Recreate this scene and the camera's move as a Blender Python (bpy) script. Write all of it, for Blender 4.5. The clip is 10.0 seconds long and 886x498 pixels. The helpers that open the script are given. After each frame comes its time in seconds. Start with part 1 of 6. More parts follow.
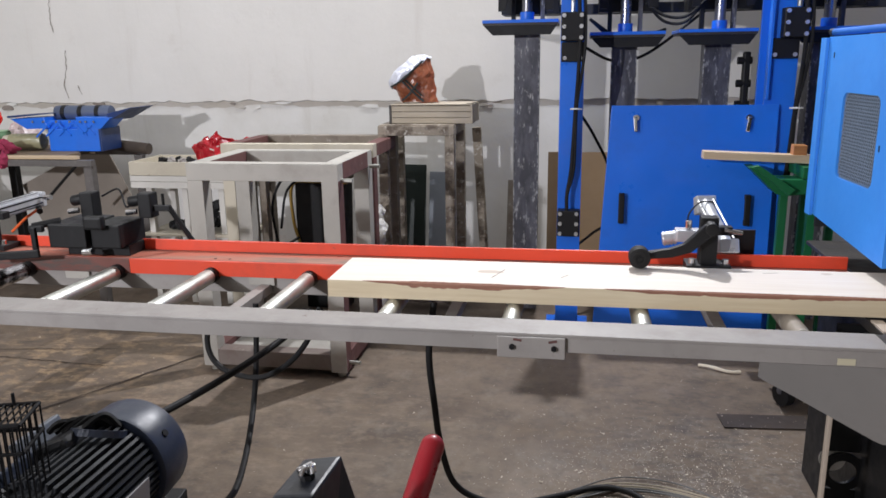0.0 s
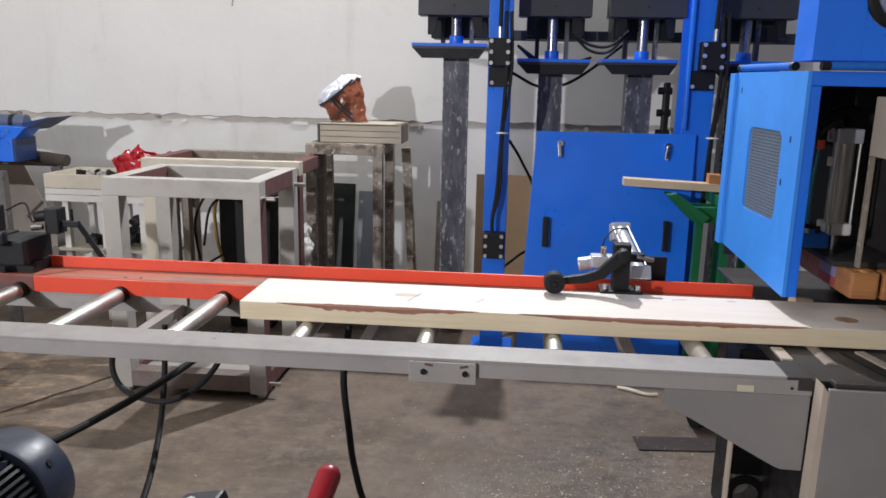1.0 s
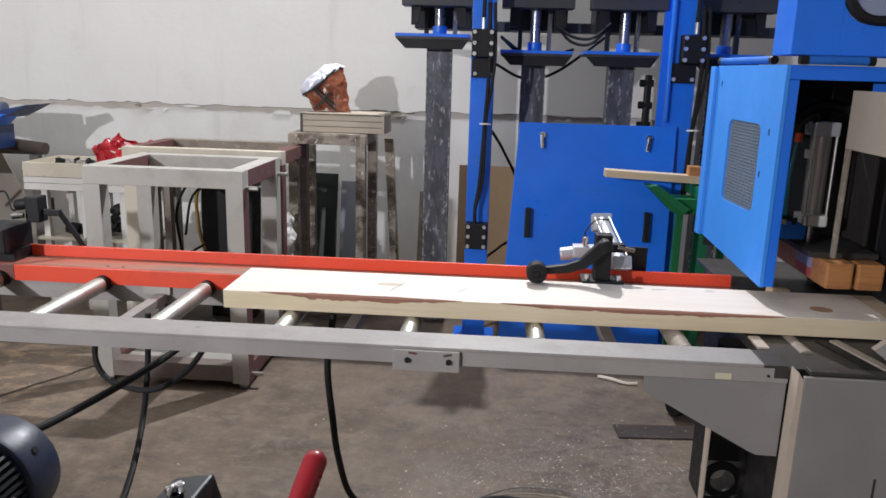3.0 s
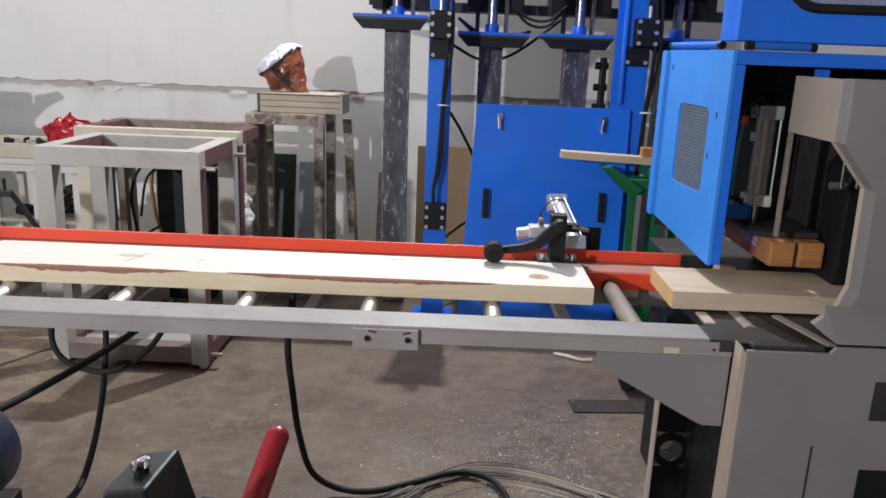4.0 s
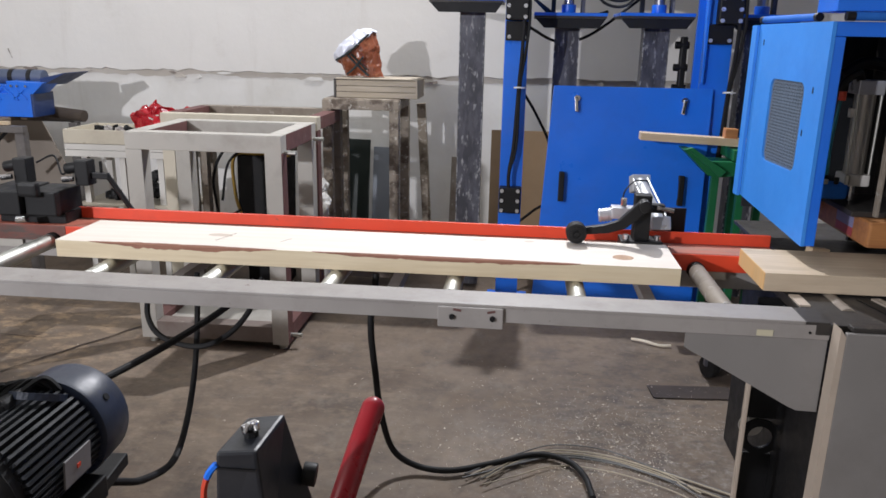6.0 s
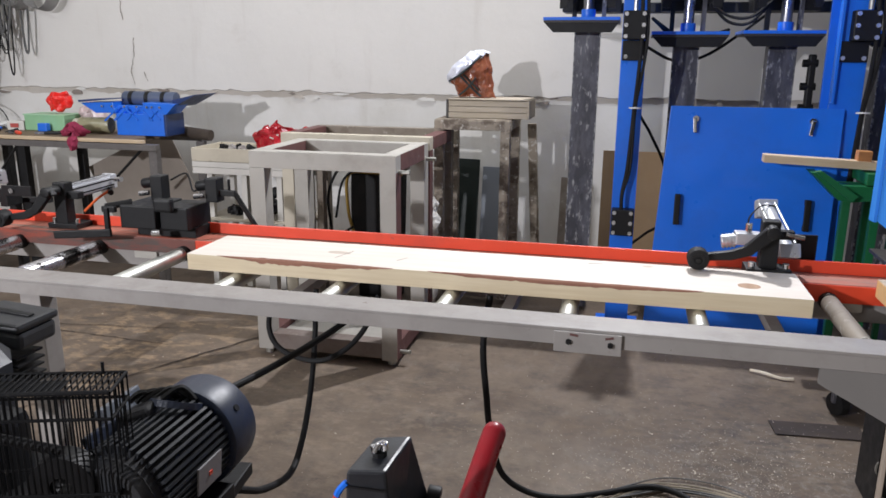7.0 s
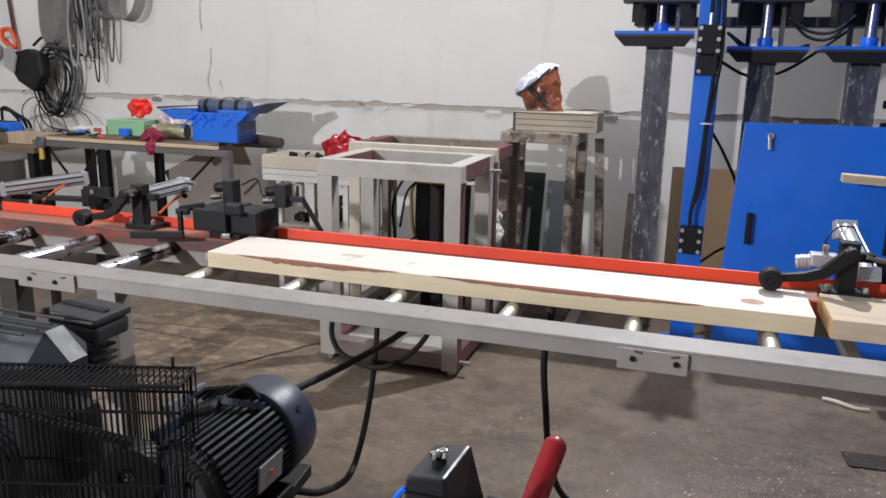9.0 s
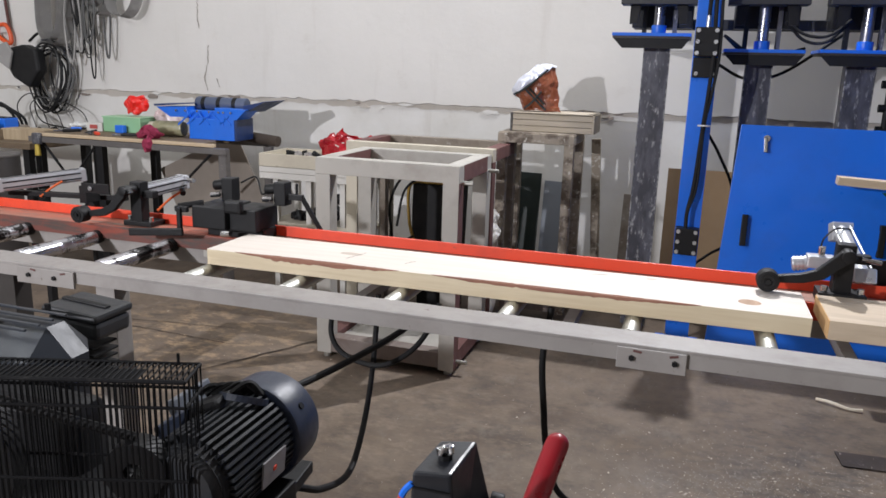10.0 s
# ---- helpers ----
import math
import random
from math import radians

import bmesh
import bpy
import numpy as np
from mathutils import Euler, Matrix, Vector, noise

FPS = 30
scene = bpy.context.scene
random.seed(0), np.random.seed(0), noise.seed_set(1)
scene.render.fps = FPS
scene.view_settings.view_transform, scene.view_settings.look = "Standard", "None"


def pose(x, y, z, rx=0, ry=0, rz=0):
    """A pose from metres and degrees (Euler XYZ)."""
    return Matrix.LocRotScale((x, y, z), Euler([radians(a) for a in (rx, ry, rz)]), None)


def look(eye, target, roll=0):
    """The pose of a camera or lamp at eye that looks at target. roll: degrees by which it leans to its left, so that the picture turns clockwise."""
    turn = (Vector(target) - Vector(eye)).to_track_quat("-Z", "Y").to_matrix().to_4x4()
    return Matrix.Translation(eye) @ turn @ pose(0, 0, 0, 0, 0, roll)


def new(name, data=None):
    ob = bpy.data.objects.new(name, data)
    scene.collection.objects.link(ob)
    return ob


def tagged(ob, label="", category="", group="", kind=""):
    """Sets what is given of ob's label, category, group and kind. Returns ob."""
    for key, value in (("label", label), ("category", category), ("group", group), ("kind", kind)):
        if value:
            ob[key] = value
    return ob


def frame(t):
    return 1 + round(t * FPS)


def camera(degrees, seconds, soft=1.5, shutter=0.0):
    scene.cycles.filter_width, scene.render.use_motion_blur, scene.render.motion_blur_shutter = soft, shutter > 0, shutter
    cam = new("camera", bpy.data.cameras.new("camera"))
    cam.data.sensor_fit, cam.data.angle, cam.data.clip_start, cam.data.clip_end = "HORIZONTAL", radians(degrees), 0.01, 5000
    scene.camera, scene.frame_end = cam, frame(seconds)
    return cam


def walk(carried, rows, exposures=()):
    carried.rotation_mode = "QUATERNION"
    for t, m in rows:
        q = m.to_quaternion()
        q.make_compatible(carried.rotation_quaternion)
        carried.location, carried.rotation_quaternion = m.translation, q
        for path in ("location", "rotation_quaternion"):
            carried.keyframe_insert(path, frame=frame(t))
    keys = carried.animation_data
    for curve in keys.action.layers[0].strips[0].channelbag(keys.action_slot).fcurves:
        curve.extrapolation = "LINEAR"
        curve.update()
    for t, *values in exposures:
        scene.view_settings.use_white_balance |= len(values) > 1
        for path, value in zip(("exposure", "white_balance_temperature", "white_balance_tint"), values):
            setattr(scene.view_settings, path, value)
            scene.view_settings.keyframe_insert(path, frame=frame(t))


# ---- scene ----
PATH = [
    (0.0, 0.0, 0.0001, 1.6, 76.008, 0.909, 9.974),
    (0.5, 0.0481, 0.0065, 1.6225, 77.047, 0.3, 9.03),
    (1.0, 0.0689, 0.0215, 1.6158, 77.355, -1.062, 5.632),
    (1.5, 0.068, 0.025, 1.596, 77.067, -1.584, 3.62),
    (2.0, 0.0479, 0.0168, 1.5971, 77.162, -1.811, 3.574),
    (2.2, 0.0395, 0.0156, 1.5985, 77.107, -1.836, 4.1),
    (3.3, 0.0682, -0.0067, 1.6186, 76.639, -1.545, 4.306),
    (3.5, 0.0659, -0.0138, 1.612, 76.638, -1.751, 3.648),
    (4.0, 0.0673, -0.0399, 1.6239, 75.348, -2.087, 1.262),
    (4.5, 0.0277, -0.0473, 1.6174, 75.293, -1.89, 2.204),
    (5.0, 0.0161, -0.0574, 1.5993, 75.202, -0.832, 5.815),
    (5.2, 0.0304, -0.0547, 1.5805, 74.893, -0.663, 6.399),
    (6.3, 0.002, -0.0485, 1.5985, 74.34, -1.1, 5.95),
    (6.5, -0.0021, -0.0478, 1.5994, 74.683, -1.221, 7.372),
    (7.0, -0.0415, -0.0501, 1.6037, 75.624, -0.389, 13.699),
    (7.5, -0.0465, -0.0525, 1.6029, 76.004, -0.148, 18.082),
    (8.0, -0.0565, -0.0568, 1.6013, 76.3, -0.328, 20.009),
    (8.5, -0.0533, -0.0576, 1.5997, 76.448, -0.728, 19.716),
    (9.0, -0.0501, -0.0506, 1.5939, 76.545, -1.085, 18.627),
    (9.5, -0.0541, -0.0574, 1.5966, 76.468, -1.277, 18.77),
    (10.0, -0.068, -0.0697, 1.5933, 76.543, -1.608, 18.216),
]
cam = camera(60.6, 10.0, soft=1.6)
walk(cam, [(t, pose(x, y, z, a, b, c)) for t, x, y, z, a, b, c in PATH])

# ---- world and lights ----
world = bpy.data.worlds.new("world")
scene.world = world
world.use_nodes = True
world.node_tree.nodes["Background"].inputs["Color"].default_value = (0.75, 0.8, 0.9, 1)
world.node_tree.nodes["Background"].inputs["Strength"].default_value = 0.02


def area_lamp(name, eye, target, size, watts, colour, size_y=None):
    data = bpy.data.lights.new(name, "AREA")
    data.shape, data.size, data.size_y = "RECTANGLE", size, size_y or size
    data.energy, data.color = watts, colour
    ob = new(name, data)
    ob.matrix_basis = look(eye, target)
    return ob


# a floodlight above the press, a work lamp far to the left, tube rows under the ceiling
area_lamp("flood_light", (0.0, 4.95, 3.85), (-0.25, 3.95, 3.42), 0.045, 178, (0.945, 0.95, 1.0))
area_lamp("work_light", (-4.0, -3.1, 2.55), (-1.6, 5.0, 1.3), 0.14, 290, (0.935, 0.935, 1.0))
area_lamp("tube_row_front", (-1.6, 4.3, 5.4), (-1.6, 4.2, 0), 6.0, 78, (0.94, 0.975, 1.0), 1.4)
area_lamp("tube_row_back", (-6.0, -1.5, 5.0), (-2.8, 5.2, 1.0), 4.0, 120, (0.94, 0.975, 1.0), 1.0)
scene.view_settings.exposure = 0.08


# ---- materials ----
def mix_node(nt, fac, a, b, blend="MIX"):
    m = nt.nodes.new("ShaderNodeMix")
    m.data_type, m.blend_type = "RGBA", blend
    for sock, val in ((m.inputs[0], fac), (m.inputs[6], a), (m.inputs[7], b)):
        if hasattr(val, "is_output"):
            nt.links.new(val, sock)
        elif isinstance(val, (int, float)):
            sock.default_value = val
        else:
            sock.default_value = (*val, 1)
    return m.outputs[2]


def noise_node(nt, vec, scale, detail=4.0, rough=0.6, stretch=None):
    if stretch:
        mp = nt.nodes.new("ShaderNodeMapping")
        mp.inputs["Scale"].default_value = stretch
        nt.links.new(vec, mp.inputs["Vector"])
        vec = mp.outputs["Vector"]
    n = nt.nodes.new("ShaderNodeTexNoise")
    n.inputs["Scale"].default_value, n.inputs["Detail"].default_value = scale, detail
    n.inputs["Roughness"].default_value = rough
    nt.links.new(vec, n.inputs["Vector"])
    return n.outputs["Fac"]


def ramp_node(nt, fac, lo, hi, a=0.0, b=1.0):
    r = nt.nodes.new("ShaderNodeMapRange")
    r.inputs["From Min"].default_value, r.inputs["From Max"].default_value = lo, hi
    r.inputs["To Min"].default_value, r.inputs["To Max"].default_value = a, b
    nt.links.new(fac, r.inputs["Value"])
    return r.outputs["Result"]


def start_material(name):
    m = bpy.data.materials.new(name)
    m.use_nodes = True
    nt = m.node_tree
    bsdf = nt.nodes["Principled BSDF"]
    co = nt.nodes.new("ShaderNodeTexCoord").outputs["Object"]
    return m, nt, bsdf, co


def bump(nt, bsdf, height, strength, distance=0.01):
    b = nt.nodes.new("ShaderNodeBump")
    b.inputs["Strength"].default_value, b.inputs["Distance"].default_value = strength, distance
    nt.links.new(height, b.inputs["Height"])
    nt.links.new(b.outputs["Normal"], bsdf.inputs["Normal"])


def surface(name, base, worn=None, dirt=None, rough=0.5, metal=0.0, scale=6.0, wear=(0.62, 0.7), dirty=(0.5, 0.8), relief=0.15, fine=60.0, stretch=None, coat=0.0, gloss=0.5):
    """Paint or metal with worn patches, dirt and a fine relief."""
    m, nt, bsdf, co = start_material(name)
    col = mix_node(nt, ramp_node(nt, noise_node(nt, co, scale * 0.35, 3), 0.3, 0.7), tuple(v * 0.88 for v in base), tuple(min(1, v * 1.1) for v in base))
    if dirt:
        col = mix_node(nt, ramp_node(nt, noise_node(nt, co, scale, 6, 0.65, stretch), *dirty, 0, 0.75), col, dirt)
    if worn:
        col = mix_node(nt, ramp_node(nt, noise_node(nt, co, scale * 3.1, 8, 0.7, stretch), *wear), col, worn)
    nt.links.new(col, bsdf.inputs["Base Color"])
    r = ramp_node(nt, noise_node(nt, co, scale * 2, 5), 0.25, 0.75, max(0.03, rough - 0.12), min(1, rough + 0.14))
    nt.links.new(r, bsdf.inputs["Roughness"])
    bsdf.inputs["Metallic"].default_value = metal
    bsdf.inputs["Coat Weight"].default_value = coat
    bsdf.inputs["Specular IOR Level"].default_value = gloss
    if relief:
        bump(nt, bsdf, noise_node(nt, co, fine, 4), relief, 0.003)
    return m


def wood(name, light, dark, along=0, ring=1.0, rough=0.6, stains=0.35):
    m, nt, bsdf, co = start_material(name)
    st = [22.0, 22.0, 22.0]
    st[along] = 1.1
    g1 = noise_node(nt, co, 2.0 * ring, 6, 0.7, tuple(st))
    col = mix_node(nt, ramp_node(nt, g1, 0.32, 0.68), light, dark)
    st2 = [3.0, 3.0, 3.0]
    st2[along] = 1.0
    col = mix_node(nt, ramp_node(nt, noise_node(nt, co, 2.3, 4, 0.6, tuple(st2)), 0.52, 0.75, 0, stains), col, tuple(v * 0.55 for v in dark))
    nt.links.new(col, bsdf.inputs["Base Color"])
    bsdf.inputs["Roughness"].default_value = rough
    bump(nt, bsdf, g1, 0.12, 0.003)
    return m


def plaster(name, a, b, stain):
    m, nt, bsdf, co = start_material(name)
    col = mix_node(nt, ramp_node(nt, noise_node(nt, co, 0.9, 5), 0.35, 0.65), a, b)
    col = mix_node(nt, ramp_node(nt, noise_node(nt, co, 3.5, 8, 0.7), 0.6, 0.82, 0, 0.6), col, stain)
    col = mix_node(nt, ramp_node(nt, noise_node(nt, co, 1.2, 6, 0.7, (4.0, 1.0, 0.35)), 0.58, 0.8, 0, 0.5), col, stain)
    nt.links.new(col, bsdf.inputs["Base Color"])
    bsdf.inputs["Roughness"].default_value = 0.85
    bump(nt, bsdf, noise_node(nt, co, 9, 8, 0.65), 0.25, 0.012)
    return m


def concrete(name):
    m, nt, bsdf, co = start_material(name)
    col = mix_node(nt, ramp_node(nt, noise_node(nt, co, 0.7, 6, 0.65), 0.36, 0.64), (0.108, 0.078, 0.057), (0.215, 0.164, 0.12))
    col = mix_node(nt, ramp_node(nt, noise_node(nt, co, 3.8, 8, 0.72), 0.5, 0.7, 0, 0.75), col, (0.07, 0.056, 0.047))
    col = mix_node(nt, ramp_node(nt, noise_node(nt, co, 1.9, 7, 0.75, (0.6, 1.6, 1)), 0.55, 0.7, 0, 0.5), col, (0.25, 0.185, 0.12))
    # trodden sawdust and paler tan at left, shade painted dark by the saw
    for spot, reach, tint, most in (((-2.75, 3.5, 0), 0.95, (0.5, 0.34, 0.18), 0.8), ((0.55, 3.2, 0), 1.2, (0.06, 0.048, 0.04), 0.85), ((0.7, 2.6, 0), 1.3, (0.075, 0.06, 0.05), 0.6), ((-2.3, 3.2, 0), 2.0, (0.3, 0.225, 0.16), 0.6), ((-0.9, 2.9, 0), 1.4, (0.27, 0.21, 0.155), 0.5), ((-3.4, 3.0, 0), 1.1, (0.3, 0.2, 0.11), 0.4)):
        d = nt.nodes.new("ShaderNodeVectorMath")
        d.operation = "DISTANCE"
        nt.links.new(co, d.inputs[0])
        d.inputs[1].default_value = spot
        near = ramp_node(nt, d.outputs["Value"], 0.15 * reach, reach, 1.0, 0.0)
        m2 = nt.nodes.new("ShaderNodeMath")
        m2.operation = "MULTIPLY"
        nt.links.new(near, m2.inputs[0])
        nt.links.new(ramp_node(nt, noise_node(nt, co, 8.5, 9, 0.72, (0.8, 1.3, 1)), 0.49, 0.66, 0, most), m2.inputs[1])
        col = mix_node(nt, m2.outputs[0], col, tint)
    col = mix_node(nt, ramp_node(nt, noise_node(nt, co, 17, 8, 0.75), 0.5, 0.68, 0, 0.5), col, (0.085, 0.07, 0.06))
    col = mix_node(nt, ramp_node(nt, noise_node(nt, co, 6.0, 8, 0.72, (1.3, 0.8, 1)), 0.54, 0.7, 0, 0.45), col, (0.24, 0.205, 0.17))
    # pale dust trodden into the floor near the saw
    d = nt.nodes.new("ShaderNodeVectorMath")
    d.operation = "DISTANCE"
    nt.links.new(co, d.inputs[0])
    d.inputs[1].default_value = (0.6, 2.55, 0)
    m2 = nt.nodes.new("ShaderNodeMath")
    m2.operation = "MULTIPLY"
    nt.links.new(ramp_node(nt, d.outputs["Value"], 0.25, 1.0, 1.0, 0.0), m2.inputs[0])
    nt.links.new(ramp_node(nt, noise_node(nt, co, 26, 9, 0.8), 0.5, 0.64, 0, 0.75), m2.inputs[1])
    col = mix_node(nt, m2.outputs[0], col, (0.26, 0.235, 0.21))
    # pale specks
    col = mix_node(nt, ramp_node(nt, noise_node(nt, co, 60, 5, 0.7), 0.67, 0.72, 0, 0.6), col, (0.42, 0.38, 0.32))
    nt.links.new(col, bsdf.inputs["Base Color"])
    rr = ramp_node(nt, noise_node(nt, co, 3.0, 6), 0.3, 0.7, 0.58, 0.85)
    nt.links.new(rr, bsdf.inputs["Roughness"])
    bump(nt, bsdf, noise_node(nt, co, 14, 8, 0.65), 0.3, 0.008)
    return m


GREY = surface("grey_paint", (0.315, 0.294, 0.278), worn=(0.15, 0.11, 0.095), dirt=(0.22, 0.195, 0.18), rough=0.5, scale=7, wear=(0.66, 0.7), dirty=(0.46, 0.8))
# copy of the grey paint, darkened for the weak light on these fronts
GREY_SHADED = surface("shaded_grey_paint", (0.235, 0.222, 0.212), worn=(0.15, 0.13, 0.12), dirt=(0.18, 0.165, 0.155), rough=0.5, scale=4, wear=(0.7, 0.76))
GREY_B = surface("beige_grey_paint", (0.42, 0.4, 0.36), worn=(0.16, 0.1, 0.08), dirt=(0.28, 0.25, 0.22), rough=0.5, scale=5, wear=(0.7, 0.76))
CREAM = surface("cream_paint", (0.55, 0.5, 0.4), worn=(0.3, 0.25, 0.18), dirt=(0.4, 0.35, 0.28), rough=0.55, scale=5)
PRIMER = surface("red_primer", (0.13, 0.055, 0.05), worn=(0.3, 0.28, 0.25), dirt=(0.06, 0.04, 0.04), rough=0.7, scale=5)
RED = surface("red_paint", (0.75, 0.07, 0.028), worn=(0.16, 0.07, 0.05), dirt=(0.45, 0.05, 0.025), rough=0.42, scale=4, wear=(0.66, 0.72))
OILY = surface("oily_chrome", (0.6, 0.6, 0.64), worn=(0.03, 0.028, 0.027), dirt=(0.25, 0.22, 0.2), rough=0.25, metal=0.9, scale=2.6, wear=(0.5, 0.55), stretch=(2, 1, 1))
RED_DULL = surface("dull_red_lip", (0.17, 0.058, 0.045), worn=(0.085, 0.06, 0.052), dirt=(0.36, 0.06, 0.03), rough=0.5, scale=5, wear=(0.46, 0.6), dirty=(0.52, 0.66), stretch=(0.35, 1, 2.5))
RED_WORN = surface("worn_red_ledge", (0.46, 0.1, 0.055), worn=(0.2, 0.14, 0.11), dirt=(0.3, 0.2, 0.15), rough=0.6, scale=3.5, wear=(0.5, 0.62), dirty=(0.35, 0.6), stretch=(0.3, 2, 1))
BLUE = surface("blue_paint", (0.014, 0.165, 0.78), worn=(0.05, 0.06, 0.09), dirt=(0.012, 0.12, 0.6), rough=0.35, scale=3, wear=(0.74, 0.78), coat=0.15)
# paler copy of the blue: light on left-facing sheets put into the colour
BLUE_LIT = surface("lit_blue_paint", (0.045, 0.265, 0.8), worn=(0.08, 0.1, 0.14), dirt=(0.035, 0.2, 0.66), rough=0.4, scale=3, wear=(0.75, 0.78))
GREEN = surface("green_paint", (0.01, 0.13, 0.045), worn=(0.06, 0.05, 0.04), rough=0.4, scale=5, wear=(0.7, 0.75))
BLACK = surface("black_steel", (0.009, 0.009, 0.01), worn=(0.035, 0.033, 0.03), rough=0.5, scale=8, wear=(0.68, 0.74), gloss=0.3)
RUBBER = surface("black_rubber", (0.009, 0.009, 0.01), dirt=(0.028, 0.026, 0.024), rough=0.62, scale=10, gloss=0.3)
STEEL = surface("zinc_steel", (0.5, 0.5, 0.46), worn=(0.22, 0.21, 0.18), dirt=(0.32, 0.33, 0.31), rough=0.46, metal=1.0, scale=5, wear=(0.66, 0.74), stretch=(1, 4, 1))
CHROME = surface("chrome", (0.75, 0.75, 0.76), rough=0.14, metal=1.0, scale=8, relief=0.03)
ALU = surface("aluminium", (0.6, 0.61, 0.64), dirt=(0.4, 0.4, 0.42), rough=0.36, metal=0.5, scale=6, relief=0.05)
RAW = surface("raw_steel", (0.125, 0.125, 0.145), worn=(0.38, 0.38, 0.38), dirt=(0.035, 0.035, 0.042), rough=0.5, metal=0.3, scale=7, wear=(0.56, 0.66), dirty=(0.42, 0.62), stretch=(1.6, 1.6, 0.55))
TRESTLE = surface("mottled_steel", (0.31, 0.265, 0.21), worn=(0.56, 0.53, 0.47), dirt=(0.075, 0.05, 0.035), rough=0.65, metal=0.1, scale=8, wear=(0.56, 0.64), dirty=(0.5, 0.6))
RUST = surface("rusty_steel", (0.25, 0.215, 0.175), worn=(0.4, 0.38, 0.34), dirt=(0.1, 0.06, 0.04), rough=0.7, metal=0.1, scale=7, wear=(0.58, 0.66))
DARK = surface("dark_plate", (0.05, 0.045, 0.042), worn=(0.14, 0.12, 0.1), dirt=(0.03, 0.03, 0.03), rough=0.5, metal=0.3, scale=6)
BOXGREY = surface("dark_grey_paint", (0.032, 0.033, 0.036), worn=(0.09, 0.09, 0.09), rough=0.5, scale=4, wear=(0.72, 0.78))
LID = surface("pale_enamel", (0.13, 0.145, 0.17), dirt=(0.09, 0.09, 0.1), rough=0.45, scale=7)
FIN = surface("dusty_fin", (0.018, 0.02, 0.024), worn=(0.06, 0.06, 0.06), dirt=(0.03, 0.03, 0.03), rough=0.6, scale=8, gloss=0.3)
CAGE = surface("dusty_black_wire", (0.006, 0.006, 0.007), worn=(0.03, 0.029, 0.027), dirt=(0.01, 0.01, 0.01), rough=0.7, scale=9, wear=(0.6, 0.72), gloss=0.15)
PLATE_GREY = surface("dull_plate", (0.3, 0.29, 0.3), dirt=(0.2, 0.19, 0.19), rough=0.5, metal=0.2, scale=12)
PUMP = surface("dusty_blue_enamel", (0.024, 0.029, 0.038), worn=(0.085, 0.083, 0.08), dirt=(0.042, 0.042, 0.043), rough=0.45, scale=5, wear=(0.6, 0.72), dirty=(0.42, 0.62))
MOTOR = surface("blue_grey_enamel", (0.026, 0.035, 0.062), worn=(0.09, 0.09, 0.1), dirt=(0.034, 0.036, 0.042), rough=0.36, scale=8)
PINE = wood("planed_pine", (0.77, 0.71, 0.64), (0.71, 0.63, 0.55), 0, 1.0, 0.6, 0.12)
PINE_SIDE = wood("sawn_pine_side", (0.7, 0.6, 0.43), (0.6, 0.49, 0.32), 0, 1.0, 0.65, 0.12)
PINE_B = wood("pale_pine", (0.62, 0.5, 0.35), (0.5, 0.37, 0.23), 0, 1.3, 0.6, 0.35)
BARK = wood("bark_edge", (0.34, 0.17, 0.11), (0.2, 0.085, 0.06), 0, 2.0, 0.85, 0.3)
OLDWOOD = wood("old_bench_wood", (0.22, 0.16, 0.1), (0.1, 0.07, 0.045), 0, 1.0, 0.7, 0.5)
BLOCKWOOD = wood("orange_block_wood", (0.5, 0.23, 0.08), (0.32, 0.13, 0.05), 0, 1.0, 0.5, 0.2)
PLY = wood("plywood", (0.5, 0.4, 0.27), (0.36, 0.27, 0.17), 2, 0.7, 0.65, 0.3)
WALL = plaster("upper_plaster", (0.74, 0.72, 0.69), (0.68, 0.66, 0.63), (0.56, 0.52, 0.48))
WALL_LOW = plaster("lower_whitewash", (0.78, 0.77, 0.75), (0.62, 0.6, 0.56), (0.46, 0.42, 0.36))
RENDER_EDGE = plaster("bare_render", (0.58, 0.54, 0.49), (0.44, 0.4, 0.35), (0.3, 0.25, 0.2))
CRACK = plaster("dark_crack", (0.3, 0.26, 0.23), (0.18, 0.15, 0.13), (0.42, 0.38, 0.34))
FLOOR = concrete("concrete_floor")


def plain(name, col, rough=0.5, metal=0.0):
    return surface(name, col, rough=rough, metal=metal, scale=9, relief=0.06)


# ---- building blocks ----
origin = {}


def thing(name, label, category, at, group="", kind=""):
    ob = new(name)
    ob.empty_display_size = 0.1
    ob.location = at
    origin[ob.name] = Vector(at)
    return tagged(ob, label, category, group, kind)


def part(name, bm, material, parent, label="", smooth=False):
    """Links a bmesh made in world places as one mesh under a thing or a part."""
    o = origin[parent.name]
    bmesh.ops.translate(bm, verts=bm.verts, vec=-o)
    me = bpy.data.meshes.new(name)
    bm.to_mesh(me)
    bm.free()
    me.materials.append(material)
    if smooth:
        me.shade_smooth()
        me.set_sharp_from_angle(angle=radians(35))
    ob = new(name, me)
    ob.parent = parent
    origin[ob.name] = o
    return tagged(ob, label)


def single(name, bm, material, label, category, at, group="", kind="", smooth=False):
    bmesh.ops.translate(bm, verts=bm.verts, vec=-Vector(at))
    me = bpy.data.meshes.new(name)
    bm.to_mesh(me)
    bm.free()
    me.materials.append(material)
    if smooth:
        me.shade_smooth()
        me.set_sharp_from_angle(angle=radians(35))
    ob = new(name, me)
    ob.location = at
    origin[ob.name] = Vector(at)
    return tagged(ob, label, category, group, kind)


